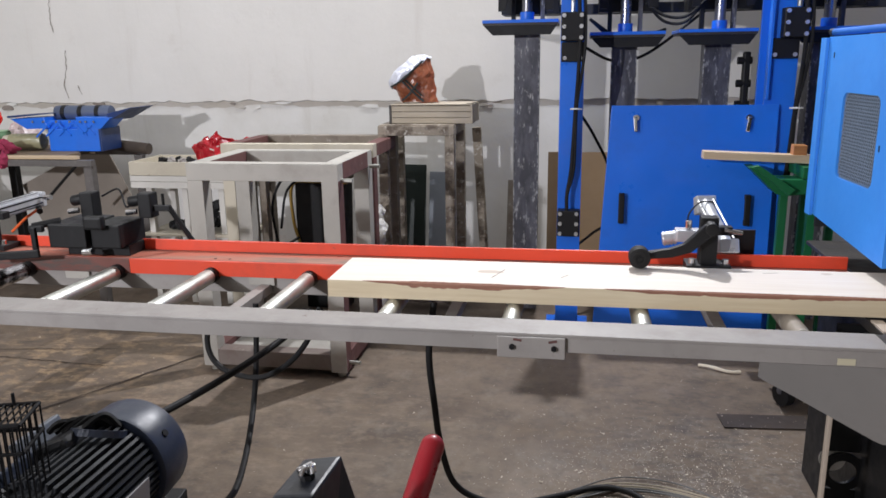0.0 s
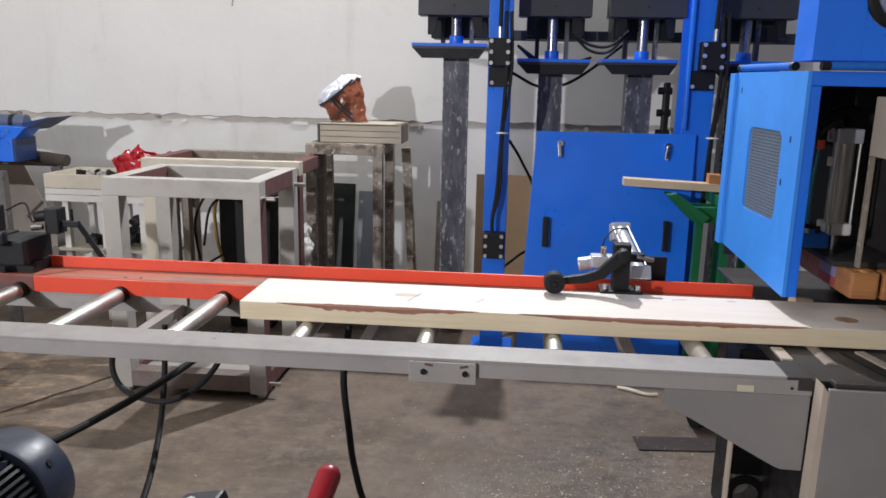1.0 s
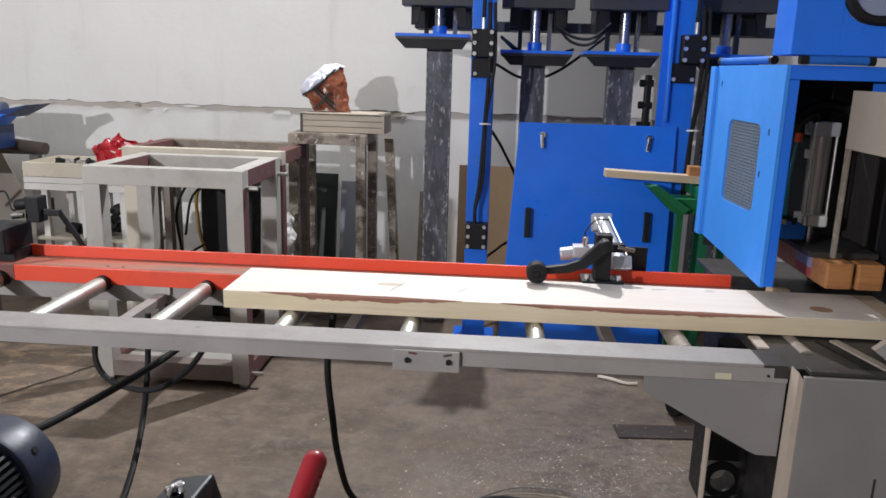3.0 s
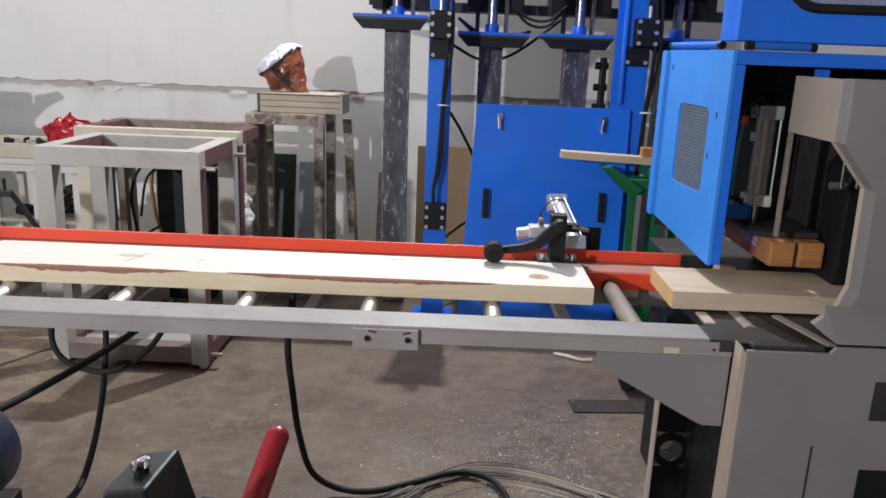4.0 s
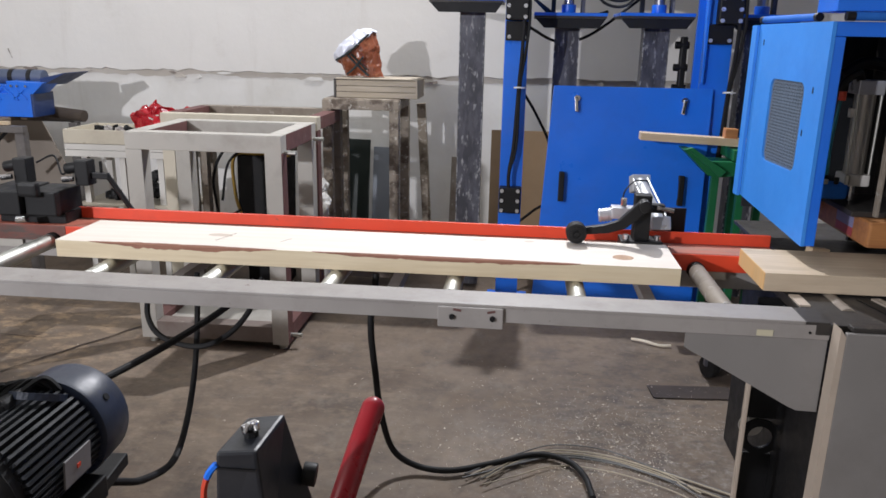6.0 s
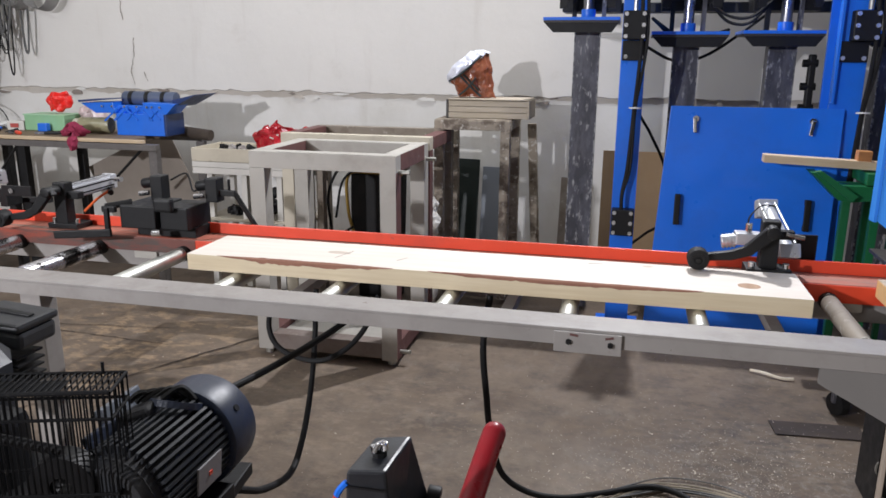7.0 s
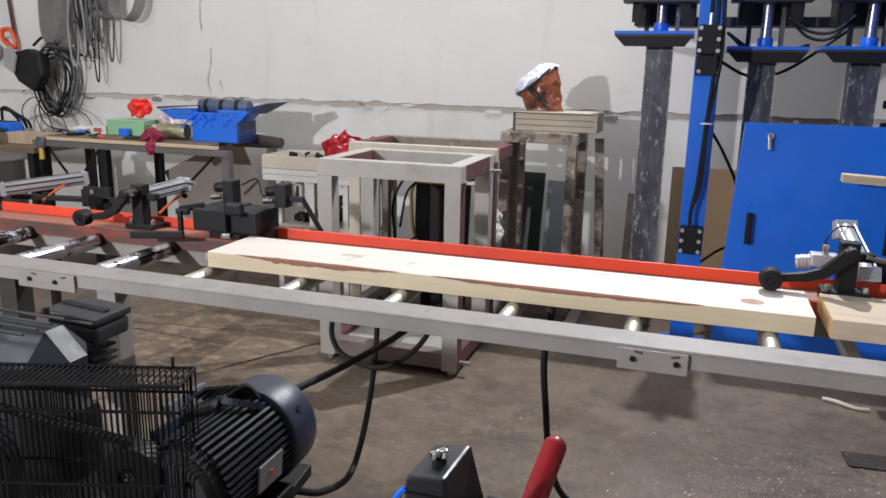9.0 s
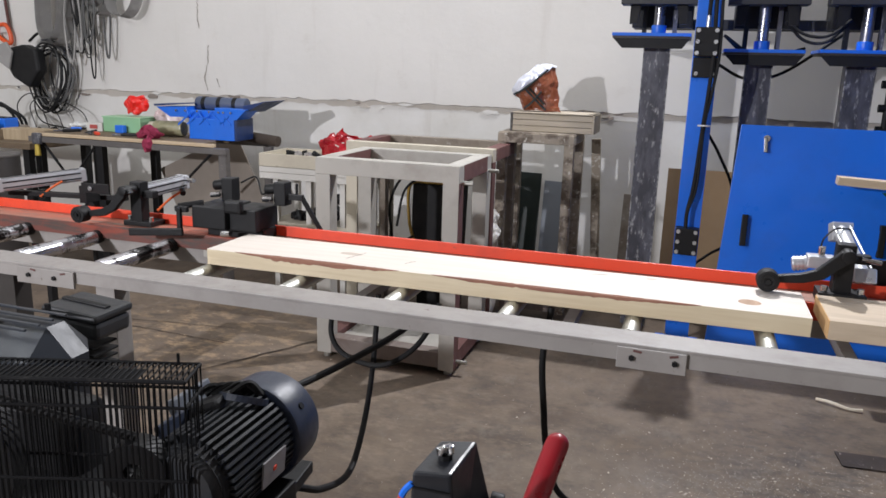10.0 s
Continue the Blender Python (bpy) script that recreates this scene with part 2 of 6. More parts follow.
def finish_bevel(bm, geom, width):
    if width > 0:
        edges = list({e for v in geom for e in v.link_edges})
        bmesh.ops.bevel(bm, geom=edges, offset=width, segments=2, affect="EDGES", profile=0.6)


def box(bm, x0, x1, y0, y1, z0, z1, bevel=0.0, turn=None):
    """A box by its limits; turn: degrees (x, y, z) round its middle."""
    mid = Vector(((x0 + x1) / 2, (y0 + y1) / 2, (z0 + z1) / 2))
    m = Matrix.Translation(mid)
    if turn:
        m = m @ Euler([radians(a) for a in turn]).to_matrix().to_4x4()
    m = m @ Matrix.Diagonal((abs(x1 - x0), abs(y1 - y0), abs(z1 - z0), 1))
    vs = bmesh.ops.create_cube(bm, size=1.0, matrix=m)["verts"]
    finish_bevel(bm, vs, bevel)
    return bm


def cyl(bm, a, b, r, r2=None, seg=20, bevel=0.0):
    a, b = Vector(a), Vector(b)
    d = b - a
    m = Matrix.Translation((a + b) / 2) @ d.to_track_quat("Z", "Y").to_matrix().to_4x4()
    vs = bmesh.ops.create_cone(bm, cap_ends=True, segments=seg, radius1=r, radius2=r if r2 is None else r2, depth=d.length, matrix=m)["verts"]
    if bevel:
        ends = [e for e in {e for v in vs for e in v.link_edges} if any(len(f.verts) > 4 for f in e.link_faces)]
        bmesh.ops.bevel(bm, geom=ends, offset=bevel, segments=2, affect="EDGES", profile=0.6)
    return bm


def ring(bm, centre, axis, r_out, r_in, depth, seg=28):
    """A flat ring or short pipe."""
    c, n = Vector(centre), Vector(axis).normalized()
    q = n.to_track_quat("Z", "Y").to_matrix()
    rows = []
    for r, h in ((r_out, -depth / 2), (r_out, depth / 2), (r_in, depth / 2), (r_in, -depth / 2)):
        rows.append([bm.verts.new(c + q @ Vector((r * math.cos(k * math.tau / seg), r * math.sin(k * math.tau / seg), h))) for k in range(seg)])
    for i in range(4):
        p, n2 = rows[i], rows[(i + 1) % 4]
        for k in range(seg):
            bm.faces.new((p[k], p[(k + 1) % seg], n2[(k + 1) % seg], n2[k]))
    return bm


def prism(bm, pts, y0, y1, axis="y", bevel=0.0):
    """A plate with the given outline: (x, z) pairs for axis y, (y, z) for x, (x, y) for z."""
    put = {"y": lambda p, h: (p[0], h, p[1]), "x": lambda p, h: (h, p[0], p[1]), "z": lambda p, h: (p[0], p[1], h)}[axis]
    lo = [bm.verts.new(put(p, y0)) for p in pts]
    hi = [bm.verts.new(put(p, y1)) for p in pts]
    bm.faces.new(lo)
    bm.faces.new(hi[::-1])
    n = len(pts)
    for i in range(n):
        bm.faces.new((lo[i], hi[i], hi[(i + 1) % n], lo[(i + 1) % n]))
    bmesh.ops.recalc_face_normals(bm, faces=bm.faces)
    finish_bevel(bm, lo + hi, bevel)
    return bm


def glide(pts, steps=8):
    """Points along a smooth curve through pts."""
    p = [Vector(v) for v in pts]
    p = [2 * p[0] - p[1]] + p + [2 * p[-1] - p[-2]]
    out = []
    for i in range(1, len(p) - 2):
        for k in range(steps):
            t = k / steps
            a, b, c, d = p[i - 1], p[i], p[i + 1], p[i + 2]
            out.append(0.5 * (2 * b + (c - a) * t + (2 * a - 5 * b + 4 * c - d) * t * t + (3 * b - a - 3 * c + d) * t ** 3))
    return out + [p[-2]]


def hose(bm, pts, r, steps=8, seg=8, smooth=True):
    """A round hose or wire through the points."""
    line = glide(pts, steps) if smooth else [Vector(p) for p in pts]
    last, rows = None, []
    side = Vector((0.31, 0.77, 0.55))
    for i, p in enumerate(line):
        d = (line[min(i + 1, len(line) - 1)] - line[max(i - 1, 0)]).normalized()
        u = d.cross(side)
        if u.length < 0.05:
            u = d.cross(Vector((1, 0, 0)))
        u.normalize()
        v = d.cross(u)
        rows.append([bm.verts.new(p + r * (math.cos(k * math.tau / seg) * u + math.sin(k * math.tau / seg) * v)) for k in range(seg)])
        side = v if last is None else side
        side = u.cross(d)
        last = d
    for a, b in zip(rows, rows[1:]):
        for k in range(seg):
            bm.faces.new((a[k], a[(k + 1) % seg], b[(k + 1) % seg], b[k]))
    bm.faces.new(rows[0][::-1])
    bm.faces.new(rows[-1])
    return bm


def nb():
    return bmesh.new()


def bolts(parent, places, axis, r=0.008, h=0.006, material=None, name="bolt"):
    for p in places:
        p = Vector(p)
        part(name, cyl(nb(), p, p + Vector(axis) * h, r, seg=6), material or BLACK, parent)


# ---- the hall ----
def hall():
    bm = nb()
    bmesh.ops.create_grid(bm, x_segments=60, y_segments=50, size=1.0, matrix=Matrix.Translation((-1.5, 0.0, 0)) @ Matrix.Diagonal((8.0, 5.62, 1, 1)))
    for v in bm.verts:
        v.co.z = 0.004 * noise.noise(v.co * 1.3) - 0.004
    single("floor", bm, FLOOR, "stained brown-grey concrete floor with dust, joints and painted shade by the saw", "floor", (0, 0, 0), kind="structure", smooth=True)
    # the back wall: thick upper plaster with a ragged lower lip over whitewashed masonry
    single("wall_back", box(nb(), -9.5, 6.5, 5.614, 5.85, 0, 6), WALL_LOW, "white lime-washed masonry wall, stained and patched", "wall", (-1.5, 5.62, 0), kind="structure")
    bm = nb()
    n = 420
    rng = random.Random(4)
    low, top = [], []
    for i in range(n + 1):
        x = -9.5 + 16.0 * i / n
        z = 1.315 + 0.018 * noise.noise(Vector((x * 2.1, 0, 3))) + 0.016 * noise.noise(Vector((x * 9, 0, 7))) + rng.uniform(-0.004, 0.004)
        low.append((bm.verts.new((x, 5.6, z)), bm.verts.new((x, 5.615, z - 0.008))))
        top.append(bm.verts.new((x, 5.6, 6)))
    for i in range(n):
        bm.faces.new((low[i][0], low[i + 1][0], top[i + 1], top[i]))
        bm.faces.new((low[i][1], low[i + 1][1], low[i + 1][0], low[i][0]))
    single("wall_plaster", bm, WALL, "pale grey plaster coat with a broken lower edge", "wall", (-1.5, 5.6, 1.3), kind="structure")
    bm = nb()
    lo, hi = [], []
    for i in range(n + 1):
        x = -9.5 + 16.0 * i / n
        lo.append(bm.verts.new((x, 5.6125, 1.276 + 0.03 * noise.noise(Vector((x * 2.3, 2, 1))) + 0.02 * noise.noise(Vector((x * 11, 4, 0))) + rng.uniform(-0.005, 0.005))))
        hi.append(bm.verts.new((x, 5.6125, 1.33)))
    for i in range(n):
        bm.faces.new((lo[i], lo[i + 1], hi[i + 1], hi[i]))
    single("plaster_edge", bm, RENDER_EDGE, "strip of bare grey render along the wall", "wall", (-1.5, 5.616, 1.3), kind="structure")
    # cracks
    for x, z0, z1, sd in ((-4.05, 1.86, 2.6, 1), (-4.02, 1.33, 1.72, 2), (-3.95, 1.36, 1.45, 5), (-2.0, 2.1, 2.35, 9)):
        bm, r = nb(), random.Random(sd)
        z, px, prev = z1, x, None
        while z > z0:
            w = r.uniform(0.001, 0.005)
            a, b = bm.verts.new((px - w, 5.5965, z)), bm.verts.new((px + w, 5.5965, z))
            if prev:
                bm.faces.new((prev[0], prev[1], b, a))
            prev = (a, b)
            z -= r.uniform(0.012, 0.03)
            px += r.uniform(-0.014, 0.012)
        single("wall_crack", bm, CRACK, "thin jagged crack in the wall plaster", "crack", (x, 5.5965, z0), kind="structure")
    rng = random.Random(17)
    for k in range(26):
        x, z = rng.uniform(-6.2, 1.4), 1.285 + rng.uniform(-0.035, 0.03)
        w, h = rng.uniform(0.015, 0.07), rng.uniform(0.006, 0.02)
        bm = nb()
        prism(bm, [(x + w * math.cos(q) * rng.uniform(0.6, 1.2), z + h * math.sin(q) * rng.uniform(0.6, 1.3)) for q in np.linspace(0, math.tau, 9, endpoint=False)], 5.603, 5.6135)
        single("plaster_flake", bm, (WALL_LOW, CRACK, RENDER_EDGE)[k % 3], "loose flake along the broken plaster edge", "flake", (x, 5.6, z), kind="structure")
    single("wall_left", box(nb(), -9.7, -9.5, -5.8, 5.85, 0, 6), WALL, "plain plastered side wall", "wall", (-9.6, 0, 0), kind="structure")
    single("wall_right", box(nb(), 6.5, 6.7, -5.8, 5.85, 0, 6), WALL, "plain plastered side wall", "wall", (6.6, 0, 0), kind="structure")
    single("wall_front", box(nb(), -9.5, 6.5, -5.8, -5.6, 0, 6), WALL, "plain plastered front wall", "wall", (-1.5, -5.7, 0), kind="structure")
    single("ceiling", box(nb(), -9.7, 6.7, -5.8, 5.85, 6, 6.2), GREY, "grey hall ceiling", "ceiling", (-1.5, 0, 6), kind="structure")


# ---- roller table ----
ROLLERS = [0.205 + 0.3955 * k + (0.045 if k == 1 else 0) for k in range(-10, 3)]


def roller_table():
    t = thing("roller_table", "long grey steel roller conveyor table with zinc rollers", "conveyor", (-1.4, 2.35, 0))
    L, R = -4.2, 0.9
    # front rail: channel with its web up
    part("front_rail", box(nb(), L, 0.83, 2.05, 2.172, 0.83, 0.84, 0.0025), GREY, t)
    part("rail_end", box(nb(), 0.831, 0.897, 2.05, 2.172, 0.8298, 0.8385, 0.002), DARK, t, "oily dark rail end")
    part("rail_flange", box(nb(), L, R, 2.052, 2.06, 0.786, 0.8295, 0.001), GREY, t)
    part("rail_flange", box(nb(), L, R - 0.06, 2.16, 2.17, 0.786, 0.8295, 0.001), GREY, t)
    # rear rail
    bm = nb()
    box(bm, L, R, 2.628, 2.70, 0.74, 0.832, 0.003)
    part("rear_rail", bm, GREY, t)
    # splice plates with bolts
    for x0, x1 in ((-0.214, -0.021), (-2.42, -2.156)):
        p = part("splice_plate", box(nb(), x0, x1, 2.040, 2.0505, 0.768, 0.831, 0.0025), GREY, t)
        w = x1 - x0
        for dx, dz, q in ((0.3, 0.822, 8), (0.82, 0.82, -12)):
            part("primer_smear", box(nb(), x0 + dx * w - 0.012, x0 + dx * w + 0.012, 2.0388, 2.0402, dz - 0.003, dz + 0.004, 0, turn=(0, q, 0)), PRIMER, p, "dark red primer smear")
        bolts(p, [(x0 + 0.22 * w, 2.040, 0.802), (x0 + 0.22 * w + 0.119, 2.040, 0.801)], (0, -1, 0), 0.0085, 0.008)
    for x in (-2.05, -2.52, -4.0):
        part("leg", box(nb(), x - 0.042, x + 0.042, 2.075, 2.155, 0, 0.785, 0.004), GREY if x > -2.1 else DARK, t)
        if x < -3:
            part("leg", box(nb(), x - 0.042, x + 0.042, 2.63, 2.70, 0, 0.74, 0.004), GREY, t)
        part("foot_plate", box(nb(), x - 0.08, x + 0.08, 2.04, 2.19, 0.0, 0.012, 0.002), GREY, t)
    for x in (-3.2, -1.16, -0.4, 0.45):
        part("cross_bar", box(nb(), x - 0.02, x + 0.02, 2.17, 2.63, 0.745, 0.78, 0.002), GREY, t)
    for x in ROLLERS:
        rl = part("roller", cyl(nb(), (x, 2.18, 0.811), (x, 2.585, 0.811), 0.029 if x > -1.9 else 0.033, seg=28, bevel=0.003), STEEL if x > -1.9 else OILY, t, "shiny zinc-plated roller" if x > -1.9 else "chrome roller smeared with black oil", smooth=True)
        if x > 0.5:
            rl.data.materials[0] = RUST
        part("axle", cyl(nb(), (x, 2.165, 0.811), (x, 2.64, 0.811), 0.011, seg=12), STEEL, rl)
        # added black block paints the shadow at the roller's rear end
        part("end_shadow_block", cyl(nb(), (x, 2.587, 0.811), (x, 2.627, 0.811), 0.031, seg=18, bevel=0.003), BLACK, t, smooth=True)
    for x in (-1.98, -1.2, -0.05, 0.68):
        part("bearing_plate", box(nb(), x - 0.03, x + 0.075, 2.616, 2.6275, 0.775, 0.832, 0.002), GREY_B, t)
    # the gusset below the right end of the rail
    pts = [(0.505, 0.7855), (0.505, 0.742), (0.528, 0.728), (0.585, 0.699), (0.816, 0.573), (0.84, 0.563), (0.897, 0.562), (0.897, 0.7855)]
    part("gusset_plate", prism(nb(), pts, 2.052, 2.06), GREY_SHADED, t)
    part("tape_patch", box(nb(), 0.70, 0.745, 2.0496, 2.0519, 0.79, 0.808), plain("yellowed_tape", (0.6, 0.55, 0.4)), t)
    bolts(t, [(0.845, 2.052, 0.806)], (0, -1, 0), 0.004, 0.003)
    return t


def guide_fence():
    t = thing("guide_fence", "bright red worn steel guide fence along the rollers", "fence", (-1.2, 2.7, 0.83))
    for L, R in ((-3.275, 0.935), (-4.6, -3.33)):
        part("upright", box(nb(), L, R, 2.75, 2.76, 0.869, 0.9125, 0.002), RED, t)
        part("ledge", box(nb(), L, R, 2.62, 2.76, 0.856, 0.8685, 0.002), RED_WORN, t, "scratched and dusty red ledge")
        if R > 0:
            part("front_lip", box(nb(), -1.72, R, 2.6125, 2.6195, 0.806, 0.8665, 0.002), RED, t)
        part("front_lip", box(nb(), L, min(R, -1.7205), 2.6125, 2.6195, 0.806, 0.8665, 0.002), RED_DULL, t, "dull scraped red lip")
    bolts(t, [(-1.37 + 0.06 * k * k, 2.64, 0.8688) for k in range(2)], (0, 0, 1), 0.006, 0.001)


def swing_clamp(dx, dz, label, back=0.0, drop=0.0):
    """Post with a bent arm and a rubber roller, worked by an air cylinder."""
    t = thing("swing_clamp", label, "clamp", (dx + 0.44, 2.64, 0.869 + dz), group="roller clamps on the fence")
    z = dz
    part("base_block", box(nb(), dx + 0.376, dx + 0.522, 2.60 + back, 2.70 + back, 0.872 + z, 0.908 + z - back * 0.3, 0.004), BLACK, t)
    part("post", box(nb(), dx + 0.418, dx + 0.476, 2.62 + back * 0.6, 2.675 + back * 0.6, 0.89 + z, 1.07 + z, 0.005), BLACK, t)
    for x in (0.395, 0.505):
        part("cap_screw", cyl(nb(), (dx + x, 2.625 + back, 0.89 + z), (dx + x, 2.625 + back, 0.926 + z - back * 0.3), 0.011, seg=10), CHROME, t)
    arm = nb()
    pts = [(0.455, 1.062), (0.425, 1.052), (0.36, 0.985 - drop * 0.7), (0.315, 0.968 - drop * 0.9), (0.222, 0.952 - drop), (0.222, 0.928 - drop), (0.325, 0.938 - drop), (0.385, 0.957 - drop * 0.5), (0.452, 1.018), (0.478, 1.03)]
    prism(arm, [(dx + x, zz + z) for x, zz in pts], 2.578, 2.606, bevel=0.004)
    part("arm", arm, BLACK, t)
    part("pivot", cyl(nb(), (dx + 0.446, 2.565, 1.04 + z), (dx + 0.446, 2.685, 1.04 + z), 0.021, seg=16, bevel=0.003), BLACK, t, smooth=True)
    w = part("wheel", cyl(nb(), (dx + 0.215, 2.545, 0.94 + z - drop), (dx + 0.215, 2.60, 0.94 + z - drop), 0.036, seg=28, bevel=0.006), RUBBER, t, "black ribbed rubber wheel", smooth=True)
    part("hub", ring(nb(), (dx + 0.215, 2.5445, 0.94 + z - drop), (0, 1, 0), 0.022, 0.014, 0.006), BLACK, w)
    part("hub_screw", cyl(nb(), (dx + 0.215, 2.538, 0.94 + z - drop), (dx + 0.215, 2.55, 0.94 + z - drop), 0.009, seg=6), BLACK, w)
    part("trunnion", box(nb(), dx + 0.455, dx + 0.53, 2.66, 2.70, 1.0 + z, 1.03 + z, 0.004), BLACK, t)
    return t


def right_clamp():
    t = swing_clamp(0.0, 0.0, "black swing clamp with rubber roller and silver cylinder")
    c = part("air_cylinder", cyl(nb(), (0.52, 2.72, 0.955), (0.474, 2.93, 1.06), 0.026, seg=24), ALU, t, "silver air cylinder", smooth=True)
    part("end_cap", box(nb(), 0.44, 0.512, 2.91, 2.96, 1.02, 1.088, 0.005, turn=(-20, 0, 8)), ALU, c)
    part("end_cap", box(nb(), 0.49, 0.56, 2.69, 2.735, 0.925, 0.975, 0.005, turn=(-20, 0, 8)), ALU, c)
    for s in (-0.028, 0.028):
        part("tie_rod", cyl(nb(), (0.518 + s, 2.72, 0.978), (0.472 + s, 2.93, 1.083), 0.004, seg=8), CHROME, c)
    part("valve_body", box(nb(), 0.36, 0.45, 2.80, 2.86, 0.94, 0.985, 0.006), ALU, t, "small silver valve")
    s = part("muffler", cyl(nb(), (0.315, 2.83, 0.945), (0.365, 2.83, 0.953), 0.024, seg=20, bevel=0.004), ALU, t, smooth=True)
    for k in range(4):
        part("rib", ring(nb(), (0.322 + 0.012 * k, 2.83, 0.946 + 0.002 * k), (1, 0, 0.15), 0.027, 0.02, 0.005, 20), ALU, s)
    part("fitting", cyl(nb(), (0.405, 2.82, 0.985), (0.405, 2.82, 1.02), 0.012, seg=12, bevel=0.003), CHROME, t)
    part("air_hose", hose(nb(), [(0.4, 2.82, 1.015), (0.41, 2.84, 1.045), (0.45, 2.88, 1.075), (0.5, 2.91, 1.072)], 0.003, seg=6), RUBBER, t)
    part("back_plate", box(nb(), 0.5, 0.635, 2.80, 2.81, 0.872, 0.992, 0.002), BLACK, t)
    part("knuckle", cyl(nb(), (0.5, 2.66, 1.02), (0.56, 2.66, 1.01), 0.008, seg=10), CHROME, t)


def left_clamp():
    t = swing_clamp(-2.82, -0.002, "black swing clamp with rubber roller and aluminium cylinder", 0.045, 0.02)
    p0, p1 = Vector((-2.40, 2.70, 1.012)), Vector((-2.405, 3.02, 1.018))
    square_cylinder(t, p0, p1, 0.062)
    part("fitting", cyl(nb(), (-2.385, 2.99, 0.985), (-2.35, 2.95, 0.975), 0.013, seg=10), BLACK, t)
    part("fitting", cyl(nb(), (-2.36, 3.0, 1.03), (-2.31, 2.98, 1.035), 0.011, seg=10), CHROME, t)
    part("orange_hose", hose(nb(), [(-2.36, 2.96, 0.985), (-2.40, 2.92, 0.95), (-2.43, 2.86, 0.9)], 0.006, seg=7), plain("orange_hose", (0.7, 0.13, 0.03), 0.4), t)


def square_cylinder(t, p0, p1, w):
    """Extruded air cylinder with dark slots along it and square end caps."""
    d = (p1 - p0).normalized()
    s = d.cross(Vector((0, 0, 1))).normalized()
    u = s.cross(d)
    m = Matrix((d, s, u)).transposed().to_4x4()

    def bar(centre, sx, sy, sz, bevel=0.0):
        bm = nb()
        bmesh.ops.create_cube(bm, size=1, matrix=Matrix.Translation(centre) @ m @ Matrix.Diagonal((sx, sy, sz, 1)))
        if bevel:
            bmesh.ops.bevel(bm, geom=bm.edges[:], offset=bevel, segments=2, affect="EDGES")
        return bm

    n = (p1 - p0).length
    mid = (p0 + p1) / 2
    c = part("air_cylinder", bar(mid, n, w, w, w * 0.16), ALU, t, "silver extruded air cylinder")
    for off in (s * (w / 2), u * (w / 2)):
        for e in (-0.22, 0.2):
            o = u if off.dot(u) < 1e-6 else s
            thin = (0.003, w * 0.1) if o is u else (w * 0.1, 0.003)
            part("slot", bar(mid + off + o * (e * w), n * 0.98, *thin), BLACK, c)
    for p in (p0, p1):
        part("end_cap", bar(p, 0.03, w * 1.06, w * 1.06, 0.004), ALU, c)


def end_cylinder():
    t = thing("clamp_cylinder", "long silver air cylinder on a black bracket", "cylinder", (-3.1, 2.85, 0.8))
    square_cylinder(t, Vector((-3.29, 2.775, 0.969)), Vector((-3.075, 3.09, 0.998)), 0.062)
    part("mounting_plate", box(nb(), -3.43, -3.275, 2.735, 2.755, 0.9, 1.035, 0.004, turn=(0, 0, 6)), BLACK, t, "black mounting plate")
    part("plate_bolt", cyl(nb(), (-3.39, 2.72, 0.965), (-3.39, 2.736, 0.965), 0.016, seg=12), CHROME, t)
    part("rod_clevis", box(nb(), -3.36, -3.31, 2.70, 2.735, 0.945, 0.99, 0.005), BLACK, t)
    part("orange_hose", hose(nb(), [(-3.1, 2.98, 0.975), (-3.14, 2.94, 0.94), (-3.17, 2.9, 0.9)], 0.006, seg=7), plain("orange_air_hose", (0.7, 0.13, 0.03), 0.4), t)
    part("side_plate", box(nb(), -2.86, -2.70, 2.85, 2.86, 0.955, 1.003, 0.002), BLACK, t)
    part("plate_pin", cyl(nb(), (-2.80, 2.84, 0.98), (-2.80, 2.87, 0.98), 0.012, seg=10), CHROME, t)
    part("bracket", box(nb(), -3.36, -2.72, 2.93, 2.965, 0.9, 0.925, 0.003, turn=(0, 0, 10)), BLACK, t)
    part("tie_bar", box(nb(), -2.88, -2.84, 2.855, 2.95, 0.9, 0.985, 0.003), BLACK, t)
    for x in (-3.2, -2.88):
        part("bracket_post", box(nb(), x - 0.015, x + 0.015, 2.93, 2.97, 0.01, 0.93, 0.002), BLACK, t)
    part("foot", box(nb(), -3.3, -2.8, 2.86, 3.04, 0.0, 0.012, 0.002), BLACK, t)


